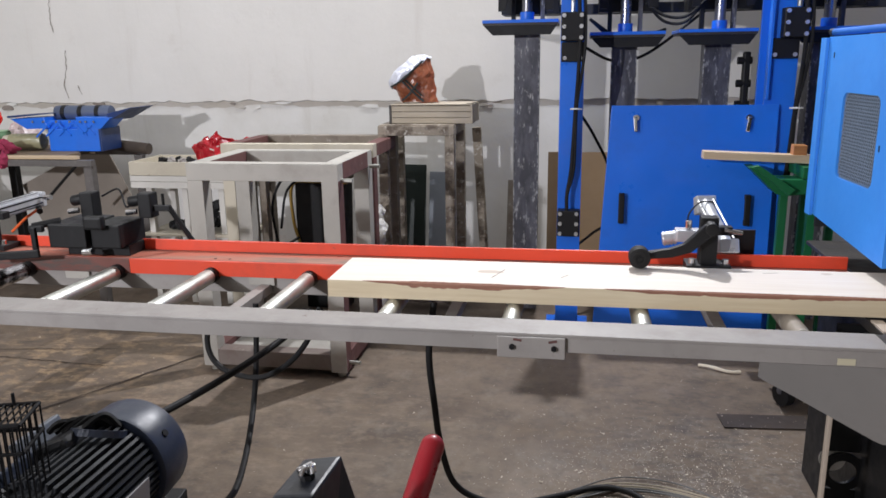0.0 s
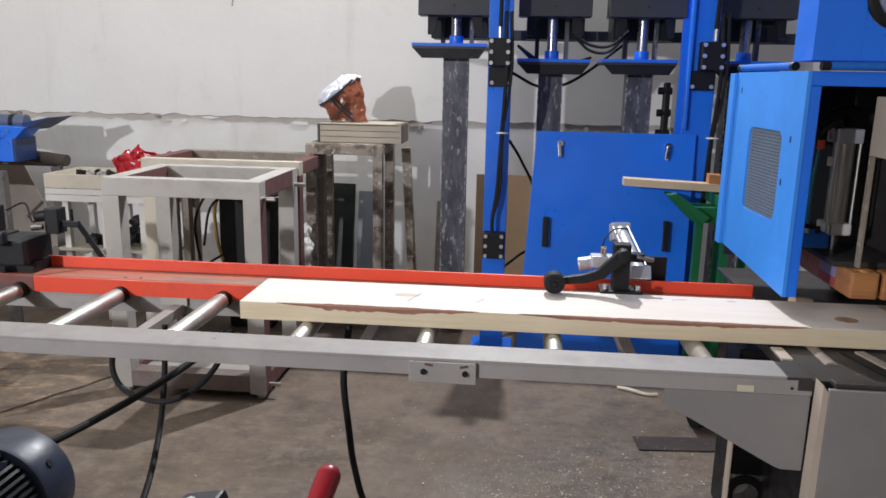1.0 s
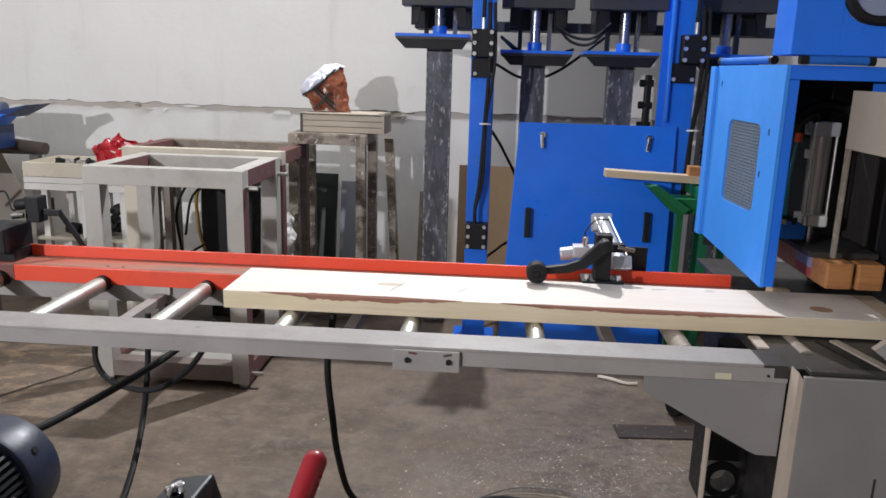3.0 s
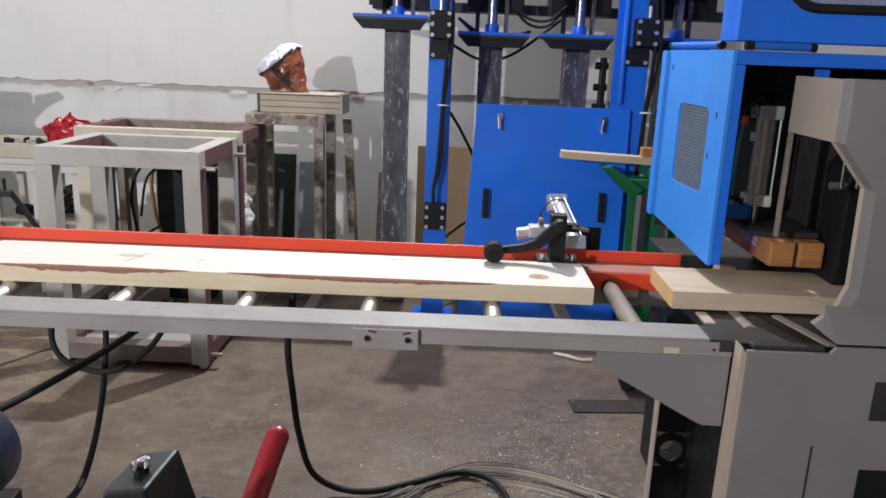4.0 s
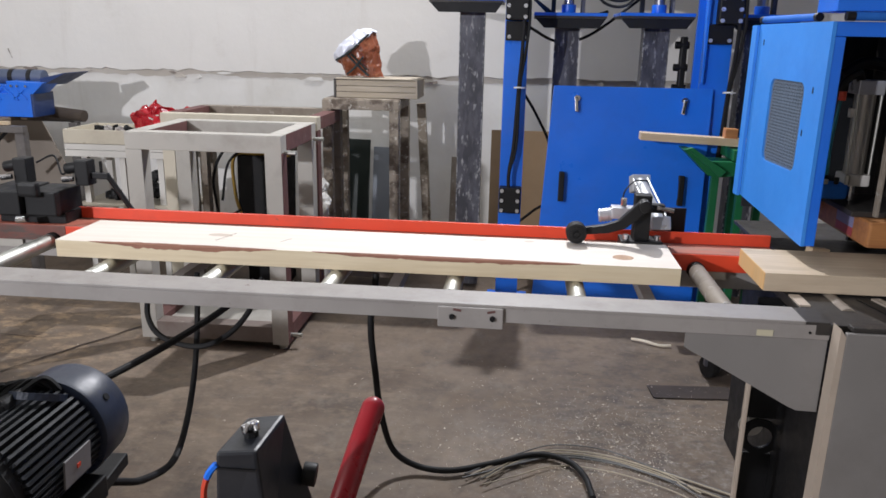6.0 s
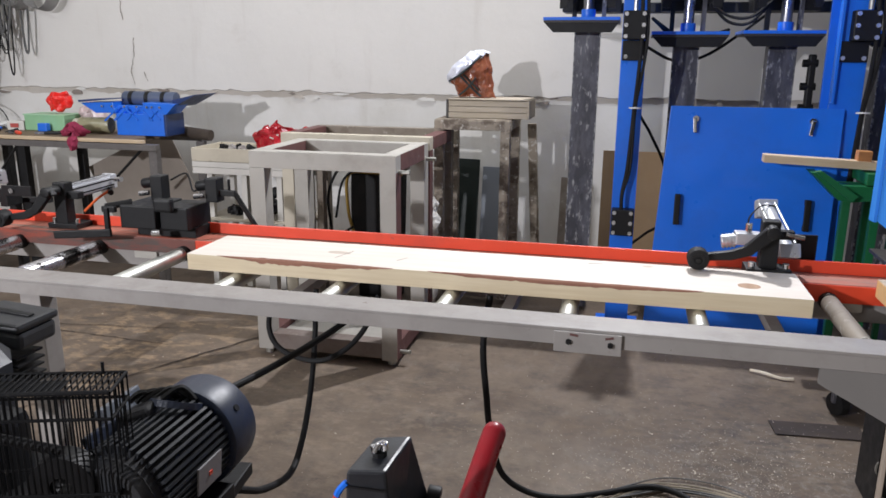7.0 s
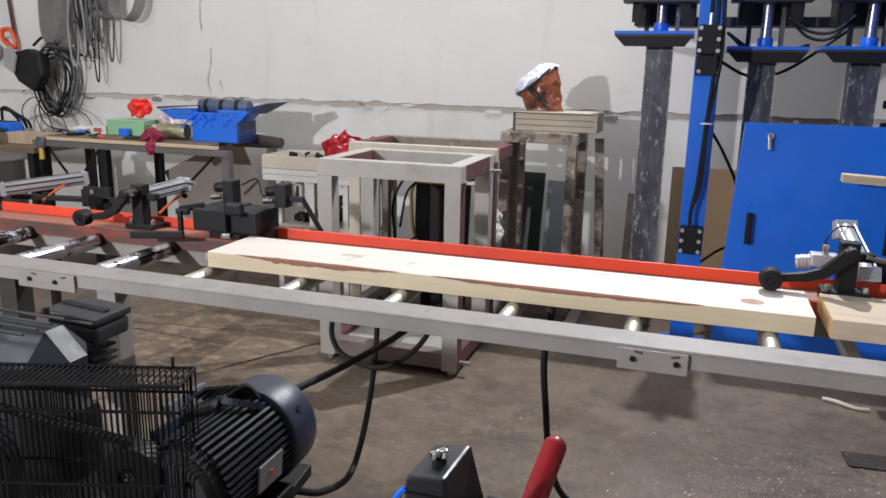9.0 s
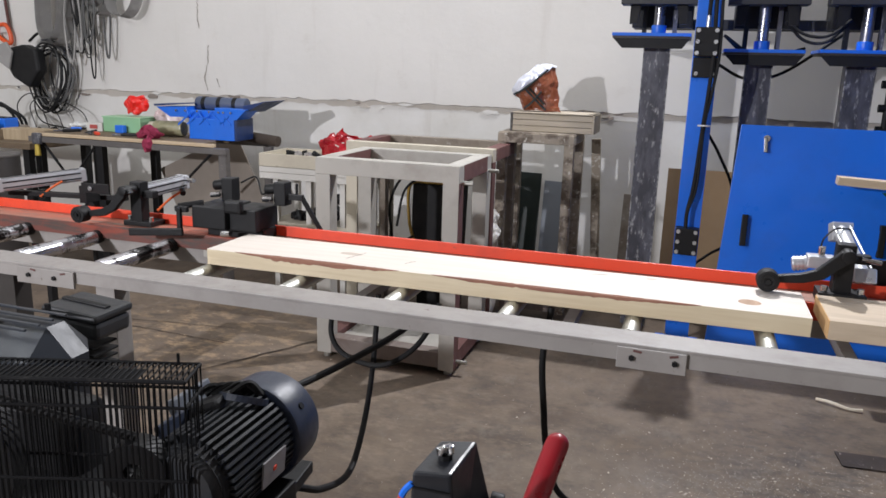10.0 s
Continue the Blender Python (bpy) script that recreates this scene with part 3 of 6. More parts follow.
def stop_unit():
    t = thing("stop_unit", "black steel length stop with hanging flipper arm", "stop unit", (-1.88, 2.65, 0.868))
    part("housing", box(nb(), -2.03, -1.87, 2.575, 2.78, 0.91, 1.005, 0.006), BLACK, t)
    part("housing", box(nb(), -1.865, -1.74, 2.60, 2.78, 0.906, 1.0, 0.006), BLACK, t)
    part("foot", box(nb(), -2.0, -1.73, 2.64, 2.75, 0.8685, 0.912, 0.003), BLACK, t)
    part("cover", box(nb(), -1.87, -1.79, 2.565, 2.6, 0.985, 1.04, 0.012), BLACK, t)
    for x in (-2.01, -1.755):
        part("valve", box(nb(), x + 0.03, x + 0.085, 2.72, 2.78, 1.005, 1.105, 0.005), BLACK, t)
        part("valve_coil", cyl(nb(), (x - 0.02, 2.75, 1.065), (x + 0.03, 2.75, 1.075), 0.022, seg=14, bevel=0.003), BLACK, t, smooth=True)
        part("fitting", cyl(nb(), (x - 0.01, 2.70, 1.03), (x + 0.03, 2.71, 1.035), 0.011, seg=10), CHROME, t)
    part("shaft", cyl(nb(), (-2.09, 2.57, 0.995), (-2.0, 2.62, 1.01), 0.014, seg=12), BLACK, t, smooth=True)
    part("lever", box(nb(), -2.10, -2.04, 2.555, 2.575, 0.975, 1.0, 0.004), BLACK, t)
    part("hanger", box(nb(), -2.085, -2.065, 2.545, 2.562, 0.885, 0.995, 0.004), BLACK, t)
    part("flipper", box(nb(), -2.285, -2.035, 2.50, 2.515, 0.876, 0.908, 0.004, turn=(0, -4, 6)), BLACK, t)
    part("shiny_bolt", cyl(nb(), (-1.875, 2.56, 0.90), (-1.835, 2.56, 0.905), 0.014, seg=10), CHROME, t)
    part("side_arm", box(nb(), -1.69, -1.60, 2.74, 2.76, 1.03, 1.055, 0.003), BLACK, t)
    part("brace", cyl(nb(), (-1.61, 2.75, 1.05), (-1.52, 2.78, 0.88), 0.011, seg=10), BLACK, t)
    part("pin", cyl(nb(), (-1.63, 2.75, 1.05), (-1.63, 2.75, 1.1), 0.006, seg=8), BLACK, t)
    part("cable", hose(nb(), [(-1.92, 2.78, 1.08), (-1.88, 2.84, 1.1), (-1.84, 2.82, 1.03), (-1.78, 2.79, 1.07)], 0.004, seg=6), RUBBER, t)


# ---- the two sawn boards ----
BOARD_LEN = 2.10


def board(name, label, x0, length, mat, knot_rng, live):
    """Origin at the left end of the board; it slides along x."""
    t = thing(name, label, "board", (x0, 2.46, 0.84))
    bm = nb()
    n = 140
    rng = random.Random(knot_rng)
    y0, y1, z0, z1 = 2.315, 2.605, 0.8405, 0.8995
    rows = []
    for i in range(n + 1):
        u = i / n
        x = x0 + u * length
        # wane along the front upper edge
        w = live(u)
        y = y0 + 0.0015 * noise.noise(Vector((x * 3, knot_rng, 0)))
        tip = 0.014 * w
        pts = [(y, z0), (y, z1 - 0.02 * w - 0.001), (y + 0.3 * tip + 0.001, z1 - 0.006 * w - 0.0004), (y + tip + 0.002, z1), (y1, z1), (y1, z0)]
        rows.append([bm.verts.new((x, a, b)) for a, b in pts])
    for a, b in zip(rows, rows[1:]):
        for k in range(6):
            f = bm.faces.new((a[k], a[(k + 1) % 6], b[(k + 1) % 6], b[k]))
            f.material_index = 2 if k == 0 else 1 if k in (1, 2) and max(live((a[0].co.x - x0) / length), live((b[0].co.x - x0) / length)) > 0.05 else 0
    bm.faces.new(rows[0])
    bm.faces.new(rows[-1][::-1])
    bmesh.ops.recalc_face_normals(bm, faces=bm.faces)
    ob = part("plank", bm, mat, t)
    ob.data.materials.append(BARK)
    ob.data.materials.append(PINE_SIDE if mat == PINE else mat)
    return t


def live_edge(u):
    a = max(0, math.sin((u - 0.06) / 0.31 * math.pi)) if 0.06 < u < 0.37 else 0
    b = max(0, math.sin((u - 0.43) / 0.42 * math.pi)) ** 0.6 * 0.75 if 0.43 < u < 0.85 else 0
    return (a ** 0.8 + b) * (0.85 + 0.5 * noise.noise(Vector((u * 25, 1, 1))) + 0.35 * noise.noise(Vector((u * 90, 4, 2))))


# second board: browner pine, with the guard's shade worked into its colour
PINE_SHADED = wood("shaded_sawn_pine", (0.62, 0.51, 0.38), (0.52, 0.41, 0.29), 0, 1.3, 0.65, 0.4)


def boards():
    a = board("sawn_board", "thick pale sawn pine board with bark-edged wane", -0.808, BOARD_LEN, PINE, 3, live_edge)
    k = nb()
    ring_pts = [(-0.808 + 1.93 + 0.035 * math.cos(q), 2.415 + 0.03 * math.sin(q)) for q in np.linspace(0, math.tau, 18, endpoint=False)]
    prism(k, ring_pts, 0.8993, 0.8998, "z")
    part("knot", k, wood("knot_wood", (0.5, 0.33, 0.2), (0.36, 0.2, 0.11), 1, 2.0, 0.6), a, "brown knot")
    mark = plain("pencil_grey", (0.22, 0.19, 0.17), 0.8)
    for u, y, l, w, q in ((0.5, 2.45, 0.11, 0.0016, 72), (0.75, 2.44, 0.05, 0.0014, 60), (1.42, 2.56, 0.05, 0.0016, 10)):
        part("pencil_mark", box(nb(), -0.808 + u, -0.808 + u + l, y - w, y + w, 0.8993, 0.8999, 0, turn=(0, 0, q)), mark, a)
    for u, y, r, s in ((0.525, 2.47, 0.02, 2.2), (1.62, 2.57, 0.012, 1.5)):
        k = nb()
        prism(k, [(-0.808 + u + r * s * math.cos(q) * (1 + 0.3 * noise.noise(Vector((q, u, 0)))), y + r * math.sin(q) * (1 + 0.3 * noise.noise(Vector((u, q * 2, 0))))) for q in np.linspace(0, math.tau, 16, endpoint=False)], 0.8992, 0.8997, "z")
        part("dirt_smear", k, wood("smeared_pine", (0.62, 0.53, 0.45), (0.5, 0.42, 0.35), 0, 2.0, 0.7), a)
    b = board("sawn_board", "pale pine board with rough orange end grain", 1.295, 1.9, PINE_SHADED, 8, lambda u: 0.0)
    e = nb()
    box(e, 1.2925, 1.2952, 2.318, 2.602, 0.842, 0.898)
    part("end_grain", e, wood("orange_end_grain", (0.72, 0.4, 0.15), (0.6, 0.42, 0.22), 2, 1.5, 0.8), b, "rough orange end grain")
    return a, b


# ---- saw machine at the right end ----
def saw_machine():
    t = thing("saw_machine", "grey sheet-steel cross-cut saw cabinet with dark table", "saw machine", (1.4, 2.4, 0))
    part("front_panel", prism(nb(), [(0.917, 0.0), (0.917, 0.833), (1.15, 0.833), (1.165, 0.852), (2.6, 0.852), (2.6, 0.0)], 1.985, 2.0, bevel=0.002), GREY_SHADED, t)
    part("corner_strip", prism(nb(), [(0.893, 0.0), (0.90, 0.845), (0.916, 0.822), (0.916, 0.0)], 1.986, 2.04), TAN, t, "pale bevelled corner strip")
    part("seam", box(nb(), 1.139, 1.145, 1.9835, 1.986, 0.0, 0.545), DARK, t)
    # flat black sheet paints the dark of the opening
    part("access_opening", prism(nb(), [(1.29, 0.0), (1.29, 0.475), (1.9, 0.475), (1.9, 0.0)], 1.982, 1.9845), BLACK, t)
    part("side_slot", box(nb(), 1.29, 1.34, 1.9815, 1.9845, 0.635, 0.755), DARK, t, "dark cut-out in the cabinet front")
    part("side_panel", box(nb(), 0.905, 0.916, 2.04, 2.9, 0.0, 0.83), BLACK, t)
    # leg frame under the gusset; black sheets inside paint its shade
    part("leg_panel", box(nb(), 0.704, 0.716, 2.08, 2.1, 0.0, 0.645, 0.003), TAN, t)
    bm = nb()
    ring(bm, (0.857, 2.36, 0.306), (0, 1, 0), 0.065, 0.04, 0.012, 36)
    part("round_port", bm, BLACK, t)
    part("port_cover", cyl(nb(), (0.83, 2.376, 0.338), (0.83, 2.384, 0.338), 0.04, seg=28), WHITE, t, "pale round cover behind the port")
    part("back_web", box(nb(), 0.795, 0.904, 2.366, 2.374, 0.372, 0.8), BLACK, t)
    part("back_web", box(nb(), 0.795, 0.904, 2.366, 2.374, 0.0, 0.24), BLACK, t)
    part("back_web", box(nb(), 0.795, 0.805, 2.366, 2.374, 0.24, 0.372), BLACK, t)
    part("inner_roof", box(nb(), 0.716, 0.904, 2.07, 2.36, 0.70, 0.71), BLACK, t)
    # table
    part("table", box(nb(), 0.86, 1.9, 2.05, 2.60, 0.80, 0.832, 0.003), DARK, t, "worn dark steel saw table")
    part("table_edge", box(nb(), 0.935, 1.14, 2.0, 2.035, 0.833, 0.846, 0.003), DARK, t)
    part("slot_bar", box(nb(), 1.135, 1.165, 2.04, 2.30, 0.832, 0.839, 0.002, turn=(0, 0, 14)), SAND, t)
    part("slot", box(nb(), 1.09, 1.125, 2.06, 2.3, 0.8325, 0.835, 0, turn=(0, 0, 14)), BLACK, t)
    part("wear_strip", box(nb(), 0.862, 0.895, 2.2, 2.3, 0.832, 0.838, 0.001), TAN, t)
    # black wall in place of the shade deep in the throat
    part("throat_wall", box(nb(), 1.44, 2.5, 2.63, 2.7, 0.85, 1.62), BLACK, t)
    part("rear_table", box(nb(), 0.95, 1.9, 2.60, 3.3, 0.83, 0.845, 0.002), DARK, t)
    part("end_plate", box(nb(), 0.945, 1.08, 2.62, 2.8, 0.846, 0.868, 0.003), DARK, t)
    # the bowed upper body
    pts = [(1.145, 1.59), (1.148, 1.413), (1.256, 1.282), (1.262, 0.985), (1.235, 0.91), (1.175, 0.856), (2.6, 0.856), (2.6, 1.59)]
    part("upper_body", prism(nb(), pts, 2.10, 2.16, bevel=0.002), GREY_SHADED, t)
    # folded lips round the throat, and the side sheet with its cut-out
    for (xa, za), (xb, zb) in (((1.148, 1.411), (1.256, 1.28)), ((1.256, 1.28), (1.262, 0.985)), ((1.262, 0.985), (1.235, 0.91)), ((1.235, 0.91), (1.176, 0.858))):
        part("body_flange", prism(nb(), [(xa, za), (xb, zb), (xb + 0.008, zb), (xa + 0.008, za)], 2.161, 2.185), TAN, t)
    part("skirt", prism(nb(), [(2.099, 0.94), (2.003, 0.857), (2.099, 0.857)], 1.172, 2.6, "x"), GREY_SHADED, t, "sloping foot of the saw body")
    part("side_sheet", box(nb(), 1.146, 1.156, 2.161, 2.475, 1.41, 1.588, 0.002), SAND, t, "beige folded side sheet")
    part("side_strip", box(nb(), 1.147, 1.157, 2.45, 2.475, 1.06, 1.409, 0.002), RUST, t)
    part("inner_wall", box(nb(), 1.30, 2.5, 2.98, 3.0, 0.85, 1.66), DARK, t)
    part("inner_wall", box(nb(), 1.36, 1.44, 2.72, 2.98, 0.95, 1.42), DARK, t)
    part("saw_cover", prism(nb(), [(1.36, 0.9), (1.36, 1.3), (1.42, 1.36), (1.9, 1.36), (1.9, 0.9)], 2.45, 2.62, bevel=0.01), BLACK, t)
    part("spindle", cyl(nb(), (1.275, 2.4, 1.25), (1.325, 2.4, 1.25), 0.013, seg=18), STEEL, t, smooth=True)
    for dx in (0.0, 0.05):
        part("guide_rod", cyl(nb(), (1.29 + dx, 2.36, 1.25), (1.29 + dx, 2.36, 1.36), 0.006, seg=10), CHROME, t)
    # air cylinder with the wooden pressure blocks
    cx = 1.178
    c = part("press_cylinder", cyl(nb(), (cx, 2.74, 1.155), (cx, 2.74, 1.43), 0.034, seg=24), DULLCYL, t, "upright dull silver air cylinder", smooth=True)
    part("end_cap", box(nb(), cx - 0.043, cx + 0.043, 2.695, 2.785, 1.43, 1.478, 0.004), ALU, c)
    part("end_cap", box(nb(), cx - 0.043, cx + 0.043, 2.695, 2.785, 1.115, 1.157, 0.008), WHITE, c, "white lower end cap")
    for dx in (-0.037, 0.037):
        part("tie_rod", cyl(nb(), (cx + dx, 2.702, 1.157), (cx + dx, 2.702, 1.43), 0.005, seg=8), STEEL, c)
    part("rod", cyl(nb(), (cx, 2.74, 1.05), (cx, 2.74, 1.115), 0.014, seg=12), CHROME, c)
    part("hose_elbow", hose(nb(), [(cx - 0.03, 2.72, 1.475), (cx - 0.05, 2.7, 1.5), (cx - 0.09, 2.7, 1.47), (cx - 0.1, 2.71, 1.42)], 0.014), BLACK, t)
    part("red_fitting", cyl(nb(), (cx - 0.095, 2.69, 1.41), (cx - 0.095, 2.69, 1.44), 0.012, seg=10), RED, t)
    part("white_fitting", box(nb(), cx - 0.066, cx - 0.05, 2.68, 2.7, 1.355, 1.385, 0.003), WHITE, t)
    part("teal_hose", hose(nb(), [(cx - 0.095, 2.7, 1.41), (cx - 0.1, 2.71, 1.28), (cx - 0.095, 2.72, 1.15)], 0.006), plain("teal_hose", (0.02, 0.16, 0.2), 0.4), t)
    part("hose_bundle", hose(nb(), [(cx - 0.06, 2.8, 1.49), (cx + 0.0, 2.8, 1.53), (cx + 0.07, 2.8, 1.525), (cx + 0.14, 2.8, 1.5)], 0.022), BLACK, t)
    part("blue_valve", box(nb(), cx - 0.12, cx - 0.03, 2.68, 2.75, 1.07, 1.125, 0.012), HINGE, t, "dark blue valve block")
    for k in range(3):
        part("valve_fitting", cyl(nb(), (cx - 0.11 + 0.035 * k, 2.68, 1.125), (cx - 0.11 + 0.035 * k, 2.68, 1.14 + 0.008 * k), 0.009, seg=8), BLACK if k % 2 else STEEL, t)
    part("clamp_plate", box(nb(), 1.12, 1.345, 2.56, 2.9, 1.036, 1.055, 0.003), DARK, t)
    part("pressure_block", box(nb(), 1.157, 1.244, 2.50, 2.95, 0.945, 1.034, 0.008), BLOCKWOOD, t, "orange-brown wooden pressure block")
    part("pressure_block", box(nb(), 1.259, 1.345, 2.505, 2.95, 0.943, 1.032, 0.008), BLOCKWOOD, t, "orange-brown wooden pressure block")
    part("paper_label", box(nb(), 1.1545, 1.1565, 2.62, 2.76, 0.985, 1.022), plain("faded_label", (0.25, 0.25, 0.42)), t, "faded blue and red label")
    part("label_band", box(nb(), 1.1545, 1.1565, 2.62, 2.76, 0.955, 0.9845), plain("faded_red_label", (0.4, 0.07, 0.07)), t)
    part("wood_scrap", box(nb(), 1.03, 1.12, 2.66, 2.69, 0.868, 0.895, 0.002, turn=(0, 10, 30)), PINE_B, t)


HINGE = surface("matt_blue_tube", (0.02, 0.13, 0.5), dirt=(0.02, 0.06, 0.2), rough=0.75, scale=8, gloss=0.2)
DULLCYL = surface("dull_cylinder", (0.48, 0.46, 0.43), dirt=(0.3, 0.28, 0.26), rough=0.35, metal=0.5, scale=5, relief=0.05, stretch=(1, 1, 0.3))
TAN = surface("tan_paint", (0.46, 0.385, 0.315), worn=(0.3, 0.24, 0.19), dirt=(0.36, 0.3, 0.24), rough=0.55, scale=5, wear=(0.68, 0.75))
SAND = surface("sand_paint", (0.33, 0.285, 0.235), worn=(0.3, 0.25, 0.2), dirt=(0.33, 0.28, 0.23), rough=0.55, scale=4, wear=(0.7, 0.76))
GALV = surface("galvanised_wire", (0.2, 0.26, 0.35), rough=0.5, metal=0.2, scale=8)
# near-black coat standing in for shade inside the hood and between motor fins
INNER_SHADE = surface("inner_shade", (0.02, 0.022, 0.026), dirt=(0.05, 0.045, 0.04), rough=0.7, scale=5, gloss=0.25)


def blue_guard():
    t = thing("blue_guard", "blue painted sheet-steel guard hood with mesh window", "machine guard", (1.2, 2.8, 0.85))
    # slanted side panel with a round-cornered window cut through
    y0, y1, z0, z1 = 2.45, 3.06, 0.955, 1.66
    wy0, wy1, wz0, wz1 = 2.59, 2.885, 1.175, 1.47

    def at_panel(y, z, off):
        return Vector((0.93 - 0.062 * (y - 2.45) + off, y, z))

    def pierced(name, mat, off, th, ya, yb, za, zb, zb_back):
        """A sheet with the window hole; its lower edge climbs towards the back."""
        r, hole = 0.032, []
        for cy, cz, a0 in ((wy1 - r, wz1 - r, 0), (wy0 + r, wz1 - r, 90), (wy0 + r, wz0 + r, 180), (wy1 - r, wz0 + r, 270)):
            for k in range(7):
                q = radians(a0 + 15 * k)
                hole.append((cy + r * math.cos(q), cz + r * math.sin(q), k == 3))
        my, mz = (wy0 + wy1) / 2, (wz0 + wz1) / 2
        bm = nb()
        sheets = []
        for o in (off, off + th):
            inner, outer = [], []
            for y, z, corner in hole:
                u, v = (y - my) / ((wy1 - wy0) / 2), (z - mz) / ((wz1 - wz0) / 2)
                m = max(abs(u), abs(v))
                u, v = (math.copysign(1, u), math.copysign(1, v)) if corner else (u / m, v / m)
                oy = yb if u > 0.999 else ya if u < -0.999 else my + u * (yb - ya) / 2
                f = (oy - ya) / (yb - ya)
                low = za + (zb_back - za) * f
                oz = zb if v > 0.999 else low if v < -0.999 else mz + v * (zb - low) / 2
                inner.append(bm.verts.new(at_panel(y, z, o)))
                outer.append(bm.verts.new(at_panel(oy, oz, o)))
            sheets.append((inner, outer))
        n = len(hole)
        for k in range(n):
            m = (k + 1) % n
            for inner, outer in sheets:
                bm.faces.new((inner[k], inner[m], outer[m], outer[k]))
            for e in (0, 1):
                a, b = sheets[0][e], sheets[1][e]
                bm.faces.new((a[k], a[m], b[m], b[k]))
        bmesh.ops.recalc_face_normals(bm, faces=bm.faces)
        return part(name, bm, mat, t)

    pierced("side_panel", BLUE_LIT, 0.0, 0.012, y0, y1, z0, z1, 1.005)
    # added dark sheet paints the shade within the hood
    pierced("shade_lining", INNER_SHADE, 0.0145, 0.006, y0 + 0.03, y1, z0, z1 - 0.02, 1.005)
    bm = nb()
    prism(bm, [(0.93 - 0.062 * 0.61 - 0.012, y1), (0.93 - 0.062 * 0.66 - 0.012, y1 + 0.05), (0.93 - 0.062 * 0.66, y1 + 0.05), (0.93 - 0.062 * 0.61, y1)], 1.0, z1 - 0.003, "z", 0.0015)
    part("folded_flange", bm, BLUE_LIT, t)
    bm = nb()
    n = 22
    for i in range(-n, n * 2):
        for s in (1, -1):
            a = Vector((0, wy0 + (wy1 - wy0) * i / n, wz0))
            b = a + Vector((0, s * (wz1 - wz0) * 0.6, wz1 - wz0))
            d = b - a
            lo, hi = sorted(((wy0 - a.y) / d.y, (wy1 - a.y) / d.y))
            lo, hi = max(0, lo), min(1, hi)
            if hi - lo > 0.02:
                p, q = a + d * lo, a + d * hi
                p.x = 0.93 - 0.062 * (p.y - 2.45) + 0.008
                q.x = 0.93 - 0.062 * (q.y - 2.45) + 0.008
                cyl(bm, p, q, 0.0013, seg=4)
    tagged(part("mesh", bm, GALV, t, "pale steel diamond mesh"), kind="stuff")
    # front frame
    part("front_post", box(nb(), 0.932, 0.975, 2.452, 2.475, 0.955, 1.6155, 0.004), BLUE, t)
    part("front_header", box(nb(), 0.932, 2.6, 2.452, 2.48, 1.616, 1.66, 0.004), BLUE, t)
    part("top_panel", box(nb(), 0.945, 2.6, 2.481, 3.06, 1.645, 1.659, 0.002), BLUE, t)
    part("back_panel", box(nb(), 0.905, 2.6, 3.062, 3.075, 0.955, 1.644, 0.002), INNER_SHADE, t)
    part("inner_bracket", box(nb(), 1.215, 1.262, 2.495, 2.505, 1.5, 1.612, 0.002), BLUE, t)
    for y, z in ((3.0, 1.585), (2.52, 1.44), (2.56, 1.30)):
        x = 0.93 - 0.062 * (y - 2.45)
        part("paint_chip", box(nb(), x - 0.0012, x + 0.0008, y, y + 0.008, z, z + 0.02), BLACK, t)
    # upper cabinet
    u = thing("upper_cabinet", "blue machine cabinet with rubber-framed round-cornered window", "cabinet", (1.6, 2.8, 1.69))
    part("left_side", box(nb(), 0.937, 0.95, 2.47, 2.62, 1.69, 2.5, 0.002), BLUE, u)
    for a, b, c, d in ((0.935, 1.075, 1.69, 2.5), (1.075, 2.6, 1.69, 1.785), (1.075, 2.6, 2.2, 2.5)):
        part("front_sheet", box(nb(), a, b, 2.45, 2.468, c, d, 0.002), BLUE, u)
    part("back_sheet", box(nb(), 0.95, 2.6, 2.6, 2.62, 1.69, 2.5), BLUE, u)
    # gasket with rounded corners
    bm = nb()
    cx0, cx1, cz0, cz1, r = 1.082, 2.3, 1.793, 2.19, 0.09
    line = []
    for cx, cz, a0 in ((cx0 + r, cz0 + r, 180), (cx1 - r, cz0 + r, 270), (cx1 - r, cz1 - r, 0), (cx0 + r, cz1 - r, 90)):
        for k in range(7):
            a = radians(a0 + 15 * k)
            line.append((cx + r * math.cos(a), 2.45, cz + r * math.sin(a)))
    hose(bm, line + [line[0]], 0.016, smooth=False, seg=8)
    part("gasket", bm, RUBBER, u, "black rubber window gasket", smooth=True)
    g, nt, bsdf, co = start_material("hazy_glass")
    bsdf.inputs["Base Color"].default_value = (0.75, 0.82, 0.92, 1)
    bsdf.inputs["Roughness"].default_value = 0.25
    bsdf.inputs["Transmission Weight"].default_value = 0.75
    part("window_pane", box(nb(), 1.07, 2.31, 2.456, 2.461, 1.78, 2.21), g, u, "hazy window pane")
    part("corner_fill", prism(nb(), [(1.074, 1.784), (1.13, 1.784), (1.095, 1.805), (1.074, 1.84)], 2.4515, 2.466), BLUE, u)
    # hinge tubes
    for a, b in (((0.985, 2.44, 1.675), (1.16, 2.44, 1.675)), ((0.905, 3.05, 1.676), (0.94, 2.62, 1.676))):
        hname = part("hinge_tube", cyl(nb(), a, b, 0.013, seg=16), HINGE, u, smooth=True)
        va, vb = Vector(a), Vector(b)
        d = (vb - va).normalized()
        part("hinge_end", cyl(nb(), va - d * 0.025, va, 0.014, seg=14), BLACK, hname)
        part("hinge_end", cyl(nb(), vb, vb + d * 0.02, 0.014, seg=14), BLACK, hname)


BOLT = surface("bright_bolt", (0.6, 0.6, 0.6), rough=0.3, metal=0.6, scale=9)


